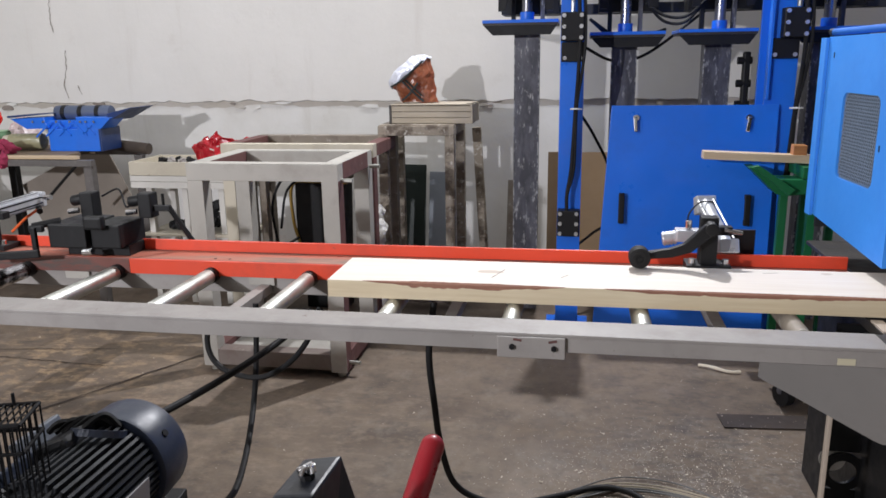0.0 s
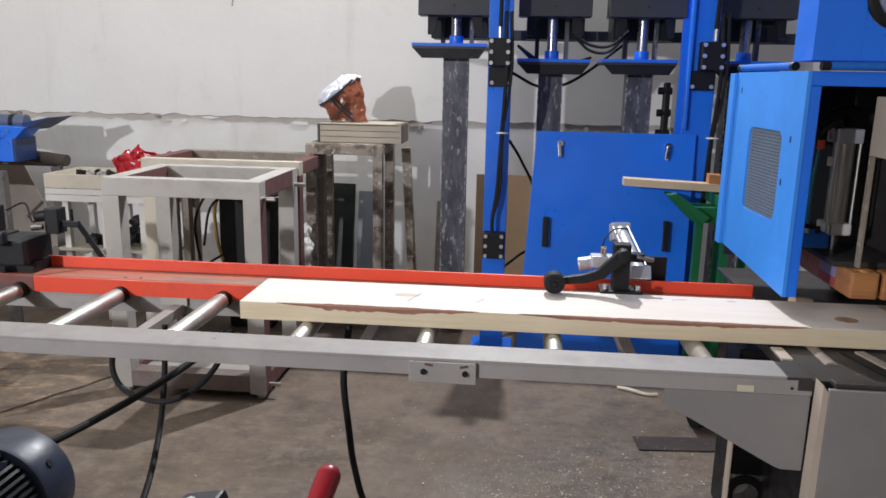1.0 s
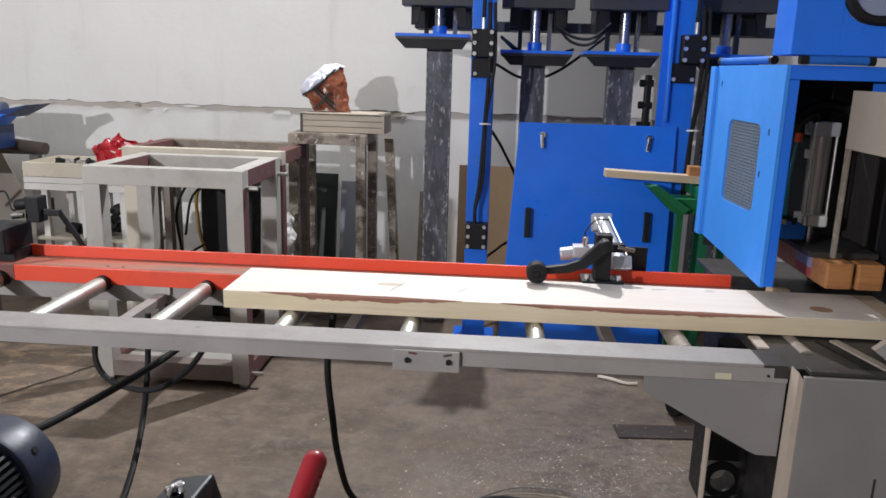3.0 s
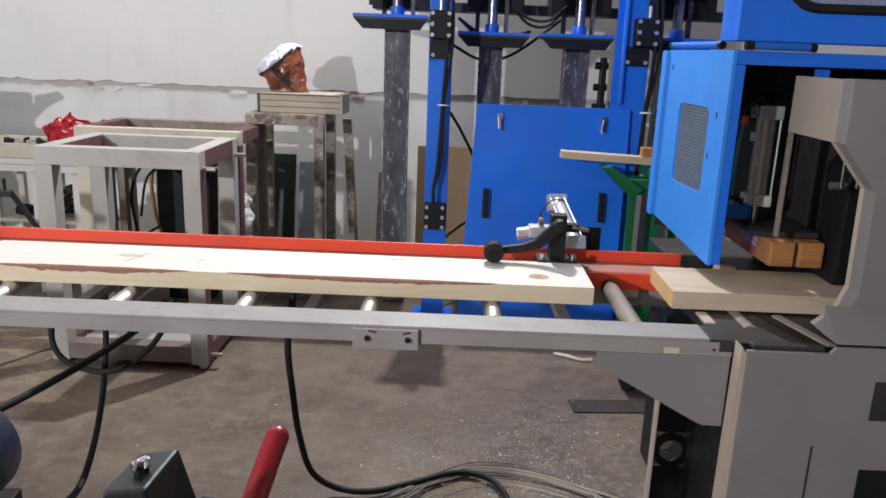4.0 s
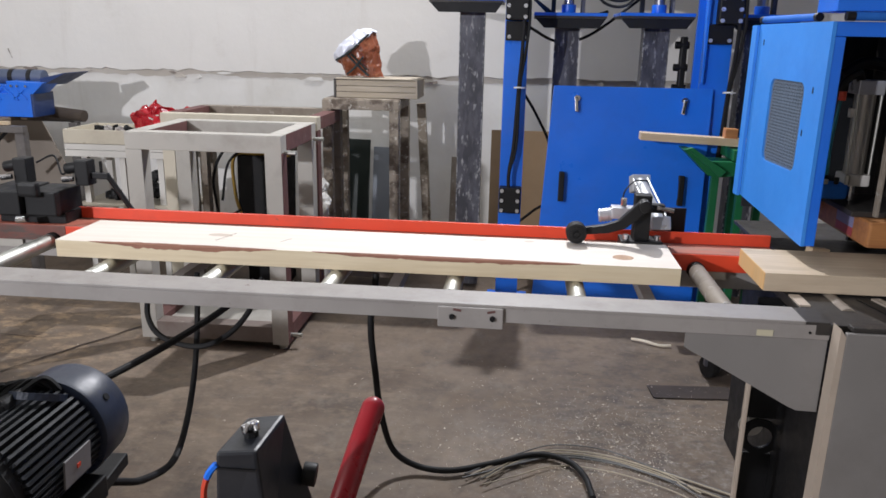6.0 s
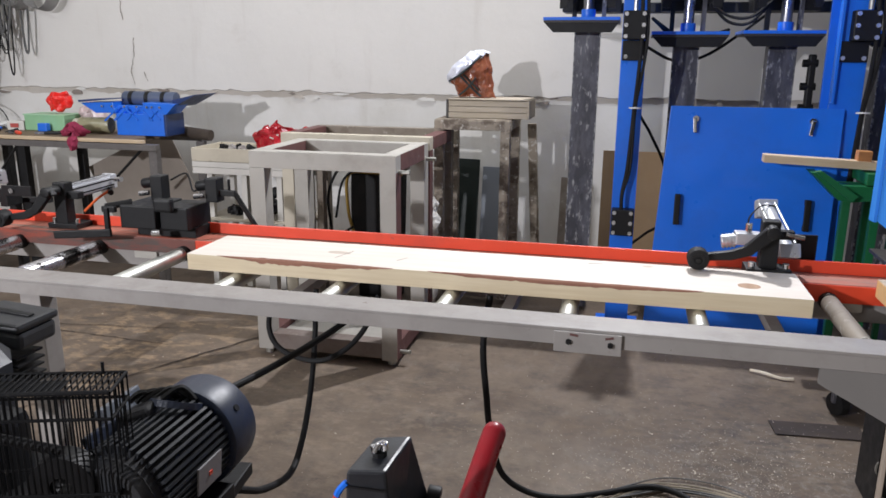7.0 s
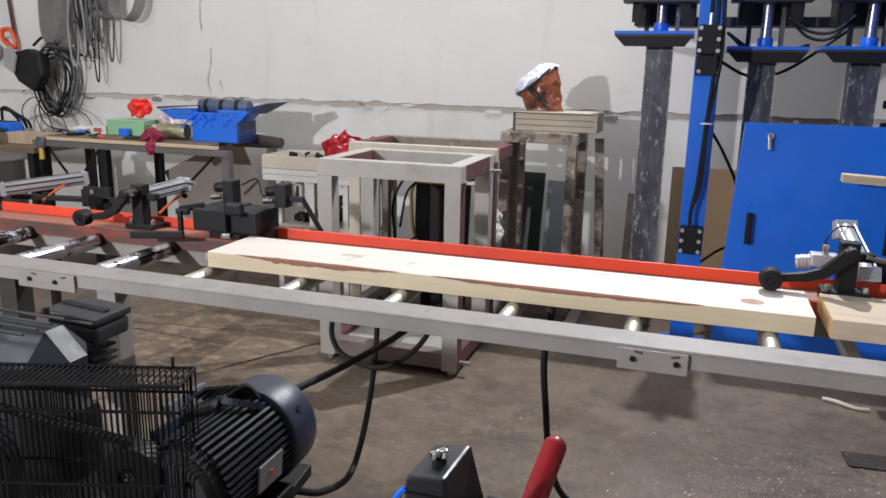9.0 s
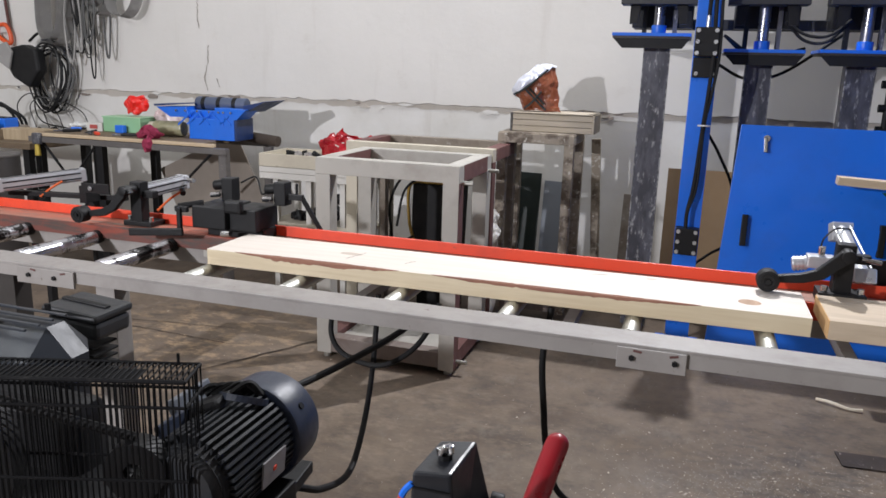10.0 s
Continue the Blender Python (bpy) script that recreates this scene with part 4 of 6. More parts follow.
# ---- blue press behind ----
SCUFF = surface("scuffed_corner", (0.4, 0.4, 0.4), worn=(0.09, 0.09, 0.1), dirt=(0.2, 0.2, 0.2), rough=0.6, scale=6, wear=(0.46, 0.52), stretch=(1, 1, 2))
PISTON = surface("oiled_piston", (0.3, 0.3, 0.32), dirt=(0.1, 0.1, 0.1), rough=0.3, metal=0.9, scale=5, stretch=(1, 1, 0.3))


def press():
    t = thing("hydraulic_press", "tall blue hydraulic press frame with bare steel rams", "press", (0.5, 4.6, 0))
    for x0, x1 in ((-0.11, 0.022), (0.975, 1.13)):
        c = part("column", nb_box(x0, x1, 4.38, 4.40, 0.012, 2.37), BLUE, t, "blue steel column")
        part("column_web", box(nb(), (x0 + x1) / 2 - 0.008, (x0 + x1) / 2 + 0.008, 4.40, 4.58, 0.012, 2.37), BLUE, c)
        part("column_flange", box(nb(), x0, x1, 4.58, 4.60, 0.012, 2.37, 0.002), BLUE, c)
        part("foot_plate", box(nb(), x0 - 0.06, x1 + 0.06, 4.33, 4.65, 0, 0.012, 0.002), BLUE, t)
    part("side_rib", box(nb(), 0.975, 0.99, 4.345, 4.379, 1.37, 2.37, 0.002), BLUE, t)
    # manifold blocks on the columns
    for x, z in ((-0.045, 1.765), (-0.045, 0.68), (1.09, 1.76)):
        b = part("manifold_block", box(nb(), x - 0.062, x + 0.062, 4.30, 4.378, z - 0.075, z + 0.075, 0.006), BLACK, t, "dark steel hydraulic block")
        for dx in (-0.046, 0.046):
            for dz in (-0.058, 0.0, 0.058):
                part("bolt", cyl(nb(), (x + dx, 4.288, z + dz), (x + dx, 4.30, z + dz), 0.011, seg=10), BOLT, b, smooth=True)
    for x0, x1 in ((-0.105, 0.02), (0.985, 1.125)):
        p = part("manifold_plate", box(nb(), x0, x1, 4.355, 4.379, 1.58, 1.685, 0.003), BLACK, t)
        for x in (x0 + 0.02, x1 - 0.02):
            part("bolt", cyl(nb(), (x, 4.345, 1.6), (x, 4.355, 1.6), 0.011, seg=10), BOLT, p, smooth=True)
    for x in (-0.055, 1.09):
        part("fitting", cyl(nb(), (x + 0.01, 4.33, 1.84), (x + 0.01, 4.33, 1.9), 0.012, seg=10), STEEL, t)
        for k, r in ((0, 0.011), (1, 0.009)):
            dx = 0.03 * k
            part("hose", hose(nb(), [(x + 0.04 + dx, 4.33, 1.98), (x + 0.05 + dx, 4.31, 1.7), (x + 0.045 + dx * 0.6, 4.31, 1.5), (x + 0.035 + dx * 0.2, 4.33, 1.32), (x + 0.02 + dx * 0.5, 4.33, 1.0), (x - 0.0 + dx * 0.1, 4.32, 0.85), (x, 4.32, 0.755)], r), RUBBER, t, "black hydraulic hose", smooth=True)
        part("cable_tie", ring(nb(), (x + 0.04, 4.325, 1.325), (0, 0.1, 1), 0.034, 0.03, 0.008), plain("white_tie", (0.7, 0.7, 0.68)), t)
        part("hose", hose(nb(), [(x + 0.01, 4.33, 2.3), (x + 0.012, 4.32, 2.1), (x + 0.01, 4.33, 1.9)], 0.012), RUBBER, t, "black hydraulic hose", smooth=True)
    # rams: post, plate, rod, cylinder, top box
    for px, pw, plx0, plx1, pz, bx0, bx1 in ((-0.318, 0.146, -0.57, -0.13, 1.795, -0.53, -0.113), (0.253, 0.14, 0.05, 0.47, 1.715, 0.05, 0.465), (0.777, 0.146, 0.54, 0.965, 1.72, 0.56, 0.99), (1.36, 0.146, 1.14, 1.55, 1.72, 1.15, 1.6)):
        p = part("ram_post", box(nb(), px - pw / 2, px + pw / 2, 4.72, 4.86, 0.02, pz - 0.006, 0.006), RAW, t, "scuffed bare steel square ram")
        for s in (-1, 1):
            part("edge_strip", box(nb(), px + s * pw / 2 - 0.003, px + s * pw / 2 + 0.003, 4.717, 4.722, 0.03, pz - 0.03), SCUFF, p, "pale scuffed corner")
        part("ram_plate", box(nb(), plx0, plx1, 4.58, 4.95, pz + 0.008, pz + 0.026, 0.002), BLUE, t, "blue steel pressure plate")
        # dark skin and black web paint the shade under the blue plate
        part("plate_shade", box(nb(), plx0 + 0.003, plx1 - 0.003, 4.583, 4.947, pz - 0.004, pz + 0.0075), DARK, t)
        part("plate_web", prism(nb(), [(plx0 + 0.006, pz - 0.005), (plx1 - 0.006, pz - 0.005), (plx1 - 0.045, pz - 0.06), (plx0 + 0.06, pz - 0.06)], 4.59, 4.61), BLACK, t)
        part("collar", cyl(nb(), (px, 4.72, pz + 0.026), (px, 4.72, pz + 0.075), 0.042, seg=20, bevel=0.004), BLUE, t, smooth=True)
        part("rod", cyl(nb(), (px, 4.72, pz + 0.075), (px, 4.72, 2.02), 0.031, seg=18), PISTON, t, "polished piston rod", smooth=True)
        part("cylinder", cyl(nb(), (px, 4.72, 2.0), (px, 4.72, 2.6), 0.07, seg=20), BLACK, t, smooth=True)
        part("guide_bar", box(nb(), px - 0.1, px - 0.075, 4.78, 4.82, pz + 0.02, 2.1), BLACK, t)
        part("guide_bar", box(nb(), px + 0.075, px + 0.1, 4.78, 4.82, pz + 0.02, 2.1), RAW, t)
        b = part("top_box", box(nb(), bx0, bx1, 4.56, 4.7, 1.975, 2.35, 0.004), BOXGREY, t, "dark grey valve box")
        part("hole", cyl(nb(), ((bx0 + bx1) / 2, 4.557, 2.03), ((bx0 + bx1) / 2, 4.561, 2.03), 0.006, seg=8), BLACK, b)
        part("under_box", box(nb(), bx0 + 0.05, bx1 - 0.02, 4.8, 5.05, 1.86, 2.1, 0.004), BLACK, t)
        part("side_bracket", prism(nb(), [(bx0 + 0.05, 1.975), (bx0 + 0.11, 1.975), (bx0 + 0.09, 1.87), (bx0 + 0.05, 1.87)], 4.62, 4.64), BLACK, t)
        part("side_bracket", prism(nb(), [(bx1 - 0.11, 1.975), (bx1 - 0.05, 1.975), (bx1 - 0.05, 1.87), (bx1 - 0.09, 1.87)], 4.62, 4.64), BLACK, t)
    part("cross_beam", box(nb(), -0.45, 1.9, 4.95, 5.05, 1.86, 1.92, 0.004), BOXGREY, t)
    for a, b in (((0.37, 4.75, 1.9), (0.70, 4.75, 1.9)), ((0.05, 4.75, 1.82), (0.5, 4.9, 1.75))):
        va, vb = Vector(a), Vector(b)
        for k in range(2):
            m = (va + vb) / 2 + Vector((0, 0.02 * k, -0.09 - 0.03 * k))
            part("hose", hose(nb(), [va, m + Vector((-0.06, 0, 0.02)), m + Vector((0.06, 0, 0.015)), vb + Vector((0, 0.02 * k, 0.01))], 0.009), RUBBER, t, "black hydraulic hose", smooth=True)
    part("hose", hose(nb(), [(0.02, 4.62, 1.66), (0.2, 4.9, 1.58), (0.4, 4.9, 1.62), (0.72, 4.9, 1.86)], 0.009), RUBBER, t, "black hydraulic hose", smooth=True)
    part("hose", hose(nb(), [(0.02, 4.8, 1.25), (0.1, 4.85, 1.12), (0.2, 4.9, 0.9), (0.22, 4.92, 0.6), (0.1, 4.85, 0.5), (0.0, 4.7, 0.45)], 0.009), RUBBER, t, "black hydraulic hose", smooth=True)
    # black knuckle hanging by the right column
    part("chain_link", box(nb(), 0.93, 0.97, 4.75, 4.8, 1.3, 1.62, 0.01), BLACK, t)
    for z in (1.32, 1.44, 1.57):
        part("chain_knuckle", cyl(nb(), (0.9, 4.77, z), (0.98, 4.77, z), 0.022, seg=12), BLACK, t, smooth=True)


def nb_box(x0, x1, y0, y1, z0, z1):
    return box(nb(), x0, x1, y0, y1, z0, z1, 0.002)


def cover_panel():
    """Blue sheet panel leaning on the press columns, on the floor."""
    t = thing("cover_panel", "large bright blue sheet-steel cover leaning on the press", "panel", (0.6, 4.27, 0))
    lean = 3.6
    m = Matrix.Translation((0.105, 4.268, 0.002)) @ Euler((radians(-lean), 0, radians(0.0))).to_matrix().to_4x4()

    def put(name, bm, mat, label="", parent=t, smooth=False):
        bmesh.ops.transform(bm, matrix=m, verts=bm.verts)
        return part(name, bm, mat, parent, label, smooth)
    put("sheet", prism(nb(), [(0, 0), (0.935, 0.0), (0.945, 1.342), (0.072, 1.342)], 0, 0.02, bevel=0.002), BLUE)
    put("left_flange", prism(nb(), [(0.002, 0.002), (0.012, 0.002), (0.082, 1.34), (0.073, 1.34)], 0.02, 0.05), BLUE_LIT)
    for x in (0.205, 0.795):
        l = put("latch", cyl(nb(), (x, -0.02, 1.275), (x, 0.0, 1.275), 0.017, seg=14), CHROME, "chrome quarter-turn latch", smooth=True)
        put("latch_lever", box(nb(), x - 0.012, x + 0.008, -0.03, -0.016, 1.2, 1.28, 0.004, turn=(0, 8 if x > 0.5 else -5, 0)), CHROME, parent=l)
    for x in (0.142, 0.812):
        h = put("handle", box(nb(), x - 0.016, x + 0.016, -0.04, -0.026, 0.69, 0.86, 0.005), BLACK, "black bar handle")
        for z in (0.705, 0.845):
            put("handle_post", box(nb(), x - 0.013, x + 0.013, -0.027, 0.0, z - 0.015, z + 0.015, 0.002), BLACK, parent=h)
    c = thing("cardboard_sheet", "brown cardboard sheet leaning behind the press", "cardboard", (-0.05, 5.1, 0))
    part("sheet", box(nb(), -0.2, 0.35, 5.2, 5.21, 0.002, 0.98, 0, turn=(-5, 0, 0)), plain("cardboard", (0.3, 0.2, 0.11), 0.8), c)


def green_stand():
    t = thing("roller_stand", "dark green steel support stand with splayed legs", "stand", (1.08, 4.1, 0))
    part("head", prism(nb(), [(0.86, 1.045), (0.9, 1.045), (1.0, 0.985), (1.3, 0.985), (1.3, 0.93), (1.05, 0.90), (1.0, 0.91)], 4.05, 4.2, bevel=0.003), GREEN, t)
    part("head_arm", prism(nb(), [(0.87, 1.055), (0.9, 1.06), (1.08, 0.94), (1.05, 0.91)], 4.0, 4.045, bevel=0.003), GREEN, t)
    for x in (1.05, 1.19):
        part("leg", box(nb(), x - 0.02, x + 0.02, 4.09, 4.13, 0.0, 0.93, 0.003), GREEN, t)
        part("leg", box(nb(), x + 0.14, x + 0.18, 4.3, 4.34, 0.0, 0.95, 0.003), GREEN, t)
    part("stretcher", box(nb(), 1.07, 1.17, 4.1, 4.12, 0.5, 0.54, 0.002), GREEN, t)
    part("top_rail", box(nb(), 1.12, 1.5, 4.05, 4.35, 0.99, 1.048, 0.003), GREEN, t)
    p = single("plank", box(nb(), 0.645, 1.45, 4.12, 4.20, 1.062, 1.102, 0.002, turn=(0, 2.2, 0)), PINE_B, "pale pine batten lying on the green stand", "plank", (1.0, 4.16, 1.07))
    single("wood_block", box(nb(), 1.085, 1.15, 4.13, 4.19, 1.094, 1.15, 0.003, turn=(0, 2, 0)), BLOCKWOOD, "small orange-brown wood block on the batten", "wood block", (1.12, 4.16, 1.09))


# ---- frames and boxes along the wall ----
# bottom rails: brown primer darkened to paint in shade close to the floor
SHADED_PRIMER = surface("shaded_primer", (0.2, 0.165, 0.145), worn=(0.3, 0.27, 0.24), dirt=(0.13, 0.085, 0.07), rough=0.75, scale=6)


def frame_stand(t, x0, x1, y0, y1, h, w, front, rest, base=0.0, low=0.12, inner=None):
    """Welded square-tube frame: four legs, top and bottom rims, all separate parts."""
    for i, (x, y) in enumerate(((x0, y0), (x1 - w, y0), (x0, y1 - w), (x1 - w, y1 - w))):
        part("leg", box(nb(), x, x + w, y, y + w, base + 0.03, h - w - 0.0005, 0.003), front if i == 0 else rest if i == 1 else (inner or rest), t)
    for z0, z1 in ((h - w, h), (low - w, low)):
        part("front_rail", box(nb(), x0 + (0 if z1 == h else w + 0.0005), x1 - (0 if z1 == h else w + 0.0005), y0, y0 + w, z0, z1, 0.003), front if z1 == h else SHADED_PRIMER, t)
        part("back_rail", box(nb(), x0 + (0 if z1 == h else w + 0.0005), x1 - (0 if z1 == h else w + 0.0005), y1 - w, y1, z0, z1, 0.003), (inner or rest) if z1 == h else SHADED_PRIMER, t)
        for x in (x0, x1 - w):
            part("side_rail", box(nb(), x, x + w, y0 + w + 0.0005, y1 - w - 0.0005, z0, z1, 0.003), rest, t)


def stands():
    t = thing("welded_stand", "beige-grey welded tube frame with unpainted brown side", "frame", (-1.55, 3.8, 0), group="welded frames")
    frame_stand(t, -1.945, -1.148, 3.52, 4.15, 1.115, 0.085, GREY_B, PRIMER, inner=GREY_B, low=0.125)
    for x0, x1, y0, y1 in ((-1.945, -1.148, 3.52, 3.605), (-1.945, -1.148, 4.065, 4.15), (-1.945, -1.86, 3.606, 4.064), (-1.233, -1.148, 3.606, 4.064)):
        part("top_paint", box(nb(), x0 + 0.001, x1 - 0.001, y0 + 0.001, y1 - 0.001, 1.1152, 1.117), GREY_B, t)
    part("right_leg_face", box(nb(), -1.232, -1.1485, 3.517, 3.5198, 0.03, 1.114), GREY_B, t)
    for z in (0.07, 1.03):
        part("adjusting_bolt", cyl(nb(), (-1.148, 3.57, z), (-1.09, 3.57, z), 0.011, seg=10), STEEL, t, smooth=True)
        part("adjusting_bolt", cyl(nb(), (-1.148, 4.1, z), (-1.09, 4.1, z), 0.011, seg=10), STEEL, t, smooth=True)
    for x, y in ((-1.9, 3.56), (-1.19, 3.56), (-1.9, 4.1), (-1.19, 4.1)):
        part("foot", cyl(nb(), (x, y, 0), (x, y, 0.042), 0.022, seg=12), STEEL, t)
    part("bottom_sheet", box(nb(), -1.86, -1.234, 3.61, 4.06, 0.085, 0.09), GREY_B, t)
    t = thing("welded_stand", "cream painted welded frame with rusty inner legs", "frame", (-1.65, 4.55, 0), group="welded frames")
    frame_stand(t, -2.12, -1.17, 4.27, 4.9, 1.13, 0.075, CREAM, PRIMER, inner=RUST, low=0.3)
    part("crate_floor", box(nb(), -2.04, -1.25, 4.35, 4.82, 1.02, 1.03), OLDWOOD, t)
    part("top_paint", box(nb(), -2.119, -1.171, 4.271, 4.344, 1.1302, 1.132), CREAM, t)
    for x, w in ((-2.06, 0.03), (-1.97, 0.022)):
        part("inner_bar", box(nb(), x - w, x + w, 4.5, 4.56, 0.03, 1.02, 0.002), RUST, t)
    t = thing("trestle_frame", "rusty bare steel trestle frame", "frame", (-0.97, 4.9, 0), group="welded frames")
    frame_stand(t, -1.255, -0.765, 4.7, 5.2, 1.2, 0.06, TRESTLE, TRESTLE, low=0.1)
    part("shelf_plate", box(nb(), -1.25, -0.77, 4.71, 5.19, 1.2003, 1.206), TRESTLE, t)
    for x in (-0.66,):
        part("brace", box(nb(), x - 0.03, x + 0.03, 5.22, 5.26, 0.0, 1.15, 0.002, turn=(2, -3, 0)), TRESTLE, t)
    # box and crumpled bag on it
    t = thing("slatted_box", "low weathered wooden box with slatted sides", "box", (-0.93, 4.95, 1.206))
    for k in range(3):
        part("slat", box(nb(), -1.185, -0.675, 4.80, 4.815, 1.21 + 0.037 * k, 1.244 + 0.037 * k, 0.002), OLDWOOD_L, t)
        part("slat", box(nb(), -1.185, -0.675, 5.1, 5.115, 1.21 + 0.037 * k, 1.244 + 0.037 * k, 0.002), PLY, t)
    part("end_board", box(nb(), -1.2, -1.186, 4.795, 5.12, 1.207, 1.325, 0.002), DARK, t)
    part("end_board", box(nb(), -0.674, -0.66, 4.795, 5.12, 1.207, 1.325, 0.002), OLDWOOD_L, t)
    part("bottom", box(nb(), -1.185, -0.675, 4.816, 5.099, 1.207, 1.215), PLY, t)
    part("lid_board", box(nb(), -1.19, -0.67, 4.8, 5.115, 1.3225, 1.33, 0.002), OLDWOOD_L, t)
    foil_bag()
    # black drum-like bin with brass rim inside the frames
    t = thing("waste_bin", "black plastic bin with a brass-coloured rim", "bin", (-1.615, 4.62, 0))
    part("body", prism(nb(), [(-1.785, 0.1), (-1.805, 0.6), (-1.800, 0.84), (-1.465, 0.84), (-1.485, 0.1)], 4.62, 4.8, bevel=0.01), RUBBER, t)
    part("rim", hose(nb(), [(-1.785, 4.615, 0.45), (-1.820, 4.615, 0.6), (-1.815, 4.615, 0.83), (-1.665, 4.615, 0.855), (-1.445, 4.615, 0.85)], 0.011), plain("brass", (0.45, 0.3, 0.08), 0.35, 0.9), t)
    part("top_plank", box(nb(), -1.805, -1.445, 4.6, 4.85, 0.862, 0.88, 0.003), OLDWOOD, t)
    part("foot", box(nb(), -1.765, -1.485, 4.64, 4.78, 0, 0.1), BLACK, t)
    t = thing("cable_heap", "loop of black cable over the bin", "cable", (-1.665, 4.6, 0.88))
    part("loop", hose(nb(), [(-1.925, 4.58, 0.45), (-1.945, 4.58, 0.7), (-1.865, 4.6, 0.88), (-1.715, 4.62, 0.93), (-1.565, 4.62, 0.92), (-1.445, 4.6, 0.89)], 0.009), RUBBER, t)
    part("loop", hose(nb(), [(-1.895, 4.58, 0.55), (-1.845, 4.6, 0.8), (-1.685, 4.6, 0.9), (-1.515, 4.6, 0.89)], 0.008), RUBBER, t)
    part("loop", hose(nb(), [(-1.965, 4.58, 0.35), (-1.925, 4.56, 0.4), (-1.765, 4.55, 0.5)], 0.008), RUBBER, t)
    t = thing("white_sack", "crumpled white plastic sack between the frames", "sack", (-1.21, 4.6, 0))
    blob("film", (-1.235, 4.6, 0.583), (0.04, 0.05, 0.14), WHITE, t, amount=0.03, scale=14, seed=31)
    blob("film_foot", (-1.235, 4.6, 0.252), (0.05, 0.05, 0.252), WHITE, t, amount=0.006, scale=9, seed=33)
    # dark leaning plates between trestle and wall
    t = thing("steel_offcuts", "dark steel plates leaning on the wall", "plates", (-1.0, 5.35, 0))
    for x, w, h, y, mat in PLATES:
        part("plate", box(nb(), x, x + w, y, y + 0.012, 0.003, h, 0.002, turn=(-6, 1, 0)), mat, t)


GREEN_D = surface("dark_green_steel", (0.008, 0.015, 0.012), rough=0.5, scale=5)
SLATE = surface("blue_grey_sheet", (0.2, 0.22, 0.25), dirt=(0.13, 0.14, 0.15), rough=0.5, scale=3)
PLATES = ((-1.36, 0.26, 0.86, 5.4, GREEN_D), (-1.085, 0.15, 0.80, 5.45, SLATE), (-0.5, 0.06, 0.75, 5.42, RUST))
OLDWOOD_L = wood("grey_slat", (0.52, 0.46, 0.37), (0.4, 0.34, 0.26), 0, 1.0, 0.7, 0.3)


def crumple(bm, amount, scale, seed):
    for v in bm.verts:
        n = noise.noise_vector(v.co * scale + Vector((seed, seed, seed)))
        v.co += n * amount


def foil_bag():
    t = thing("foil_bag", "crumpled orange-brown snack bag with silver inside", "bag", (-1.03, 4.95, 1.33))
    # the body rises from a squashed base to a slanted open mouth
    base, mouth = Vector((-1.02, 4.95, 1.336)), Vector((-1.09, 4.945, 1.515))
    wide0, wide1 = Vector((0.115, 0, 0.0)), Vector((0.125, 0, 0.092))
    seg, rows = 56, 18

    def skin(rings, name, mat, label, seed):
        bm, prev = nb(), None
        for c, w, d in rings:
            row = []
            for k in range(seg):
                q = k * math.tau / seg
                fold = 1 + 0.05 * math.sin(3 * q + c.z * 9) + 0.035 * math.sin(8 * q - c.z * 30)
                row.append(bm.verts.new(c + w * (math.cos(q) * fold) + Vector((0, d * math.sin(q) * fold, 0))))
            if prev:
                for k in range(seg):
                    bm.faces.new((prev[k], prev[(k + 1) % seg], row[(k + 1) % seg], row[k]))
            prev = row
        bm.faces.new(prev)
        crumple(bm, 0.016, 13, seed)
        crumple(bm, 0.008, 34, seed + 2)
        return part(name, bm, mat, t, label)

    skin([(base.lerp(mouth, u), wide0.lerp(wide1, u ** 1.4), 0.055 + 0.03 * u) for u in (k / rows for k in range(rows + 1))], "bag_body", BAG_PRINT, "printed orange film", 3.0)
    out = Vector((-0.6, -0.12, 0.79))
    skin([(mouth + out * (0.075 * u), wide1 * (1.06 - 0.5 * u ** 2.2), 0.088 * (1 - 0.6 * u * u)) for u in (k / 10 for k in range(11))], "bag_mouth", FOIL, "crumpled silver foil mouth", 3.0)
    stripe = plain("dark_stripe", (0.02, 0.035, 0.04))
    for pts, mat in (([(-1.2, 4.87, 1.437), (-1.13, 4.85, 1.475), (-1.06, 4.85, 1.53), (-0.985, 4.87, 1.6)], stripe),
                     ([(-1.12, 4.853, 1.47), (-1.07, 4.862, 1.42), (-1.02, 4.872, 1.37), (-0.99, 4.882, 1.343)], stripe),
                     ([(-1.1, 4.852, 1.48), (-1.05, 4.862, 1.43), (-1.0, 4.872, 1.38)], GREEN_D),
                     ([(-1.13, 4.878, 1.35), (-1.08, 4.866, 1.39), (-1.02, 4.856, 1.46)], stripe)):
        part("printed_stripe", hose(nb(), pts, 0.0065, seg=6), mat, t)


FOIL = surface("silver_foil", (0.74, 0.76, 0.86), rough=0.35, metal=0.3, scale=9, relief=0.5, fine=24)
BAG_PRINT = surface("orange_film", (0.25, 0.075, 0.035), worn=(0.42, 0.2, 0.1), dirt=(0.1, 0.03, 0.018), rough=0.3, scale=5, wear=(0.6, 0.7), relief=0.5, fine=22)
RED_FILM = surface("red_film", (0.42, 0.015, 0.025), worn=(0.8, 0.5, 0.5), rough=0.25, scale=6, wear=(0.72, 0.78), relief=0.5, fine=24)


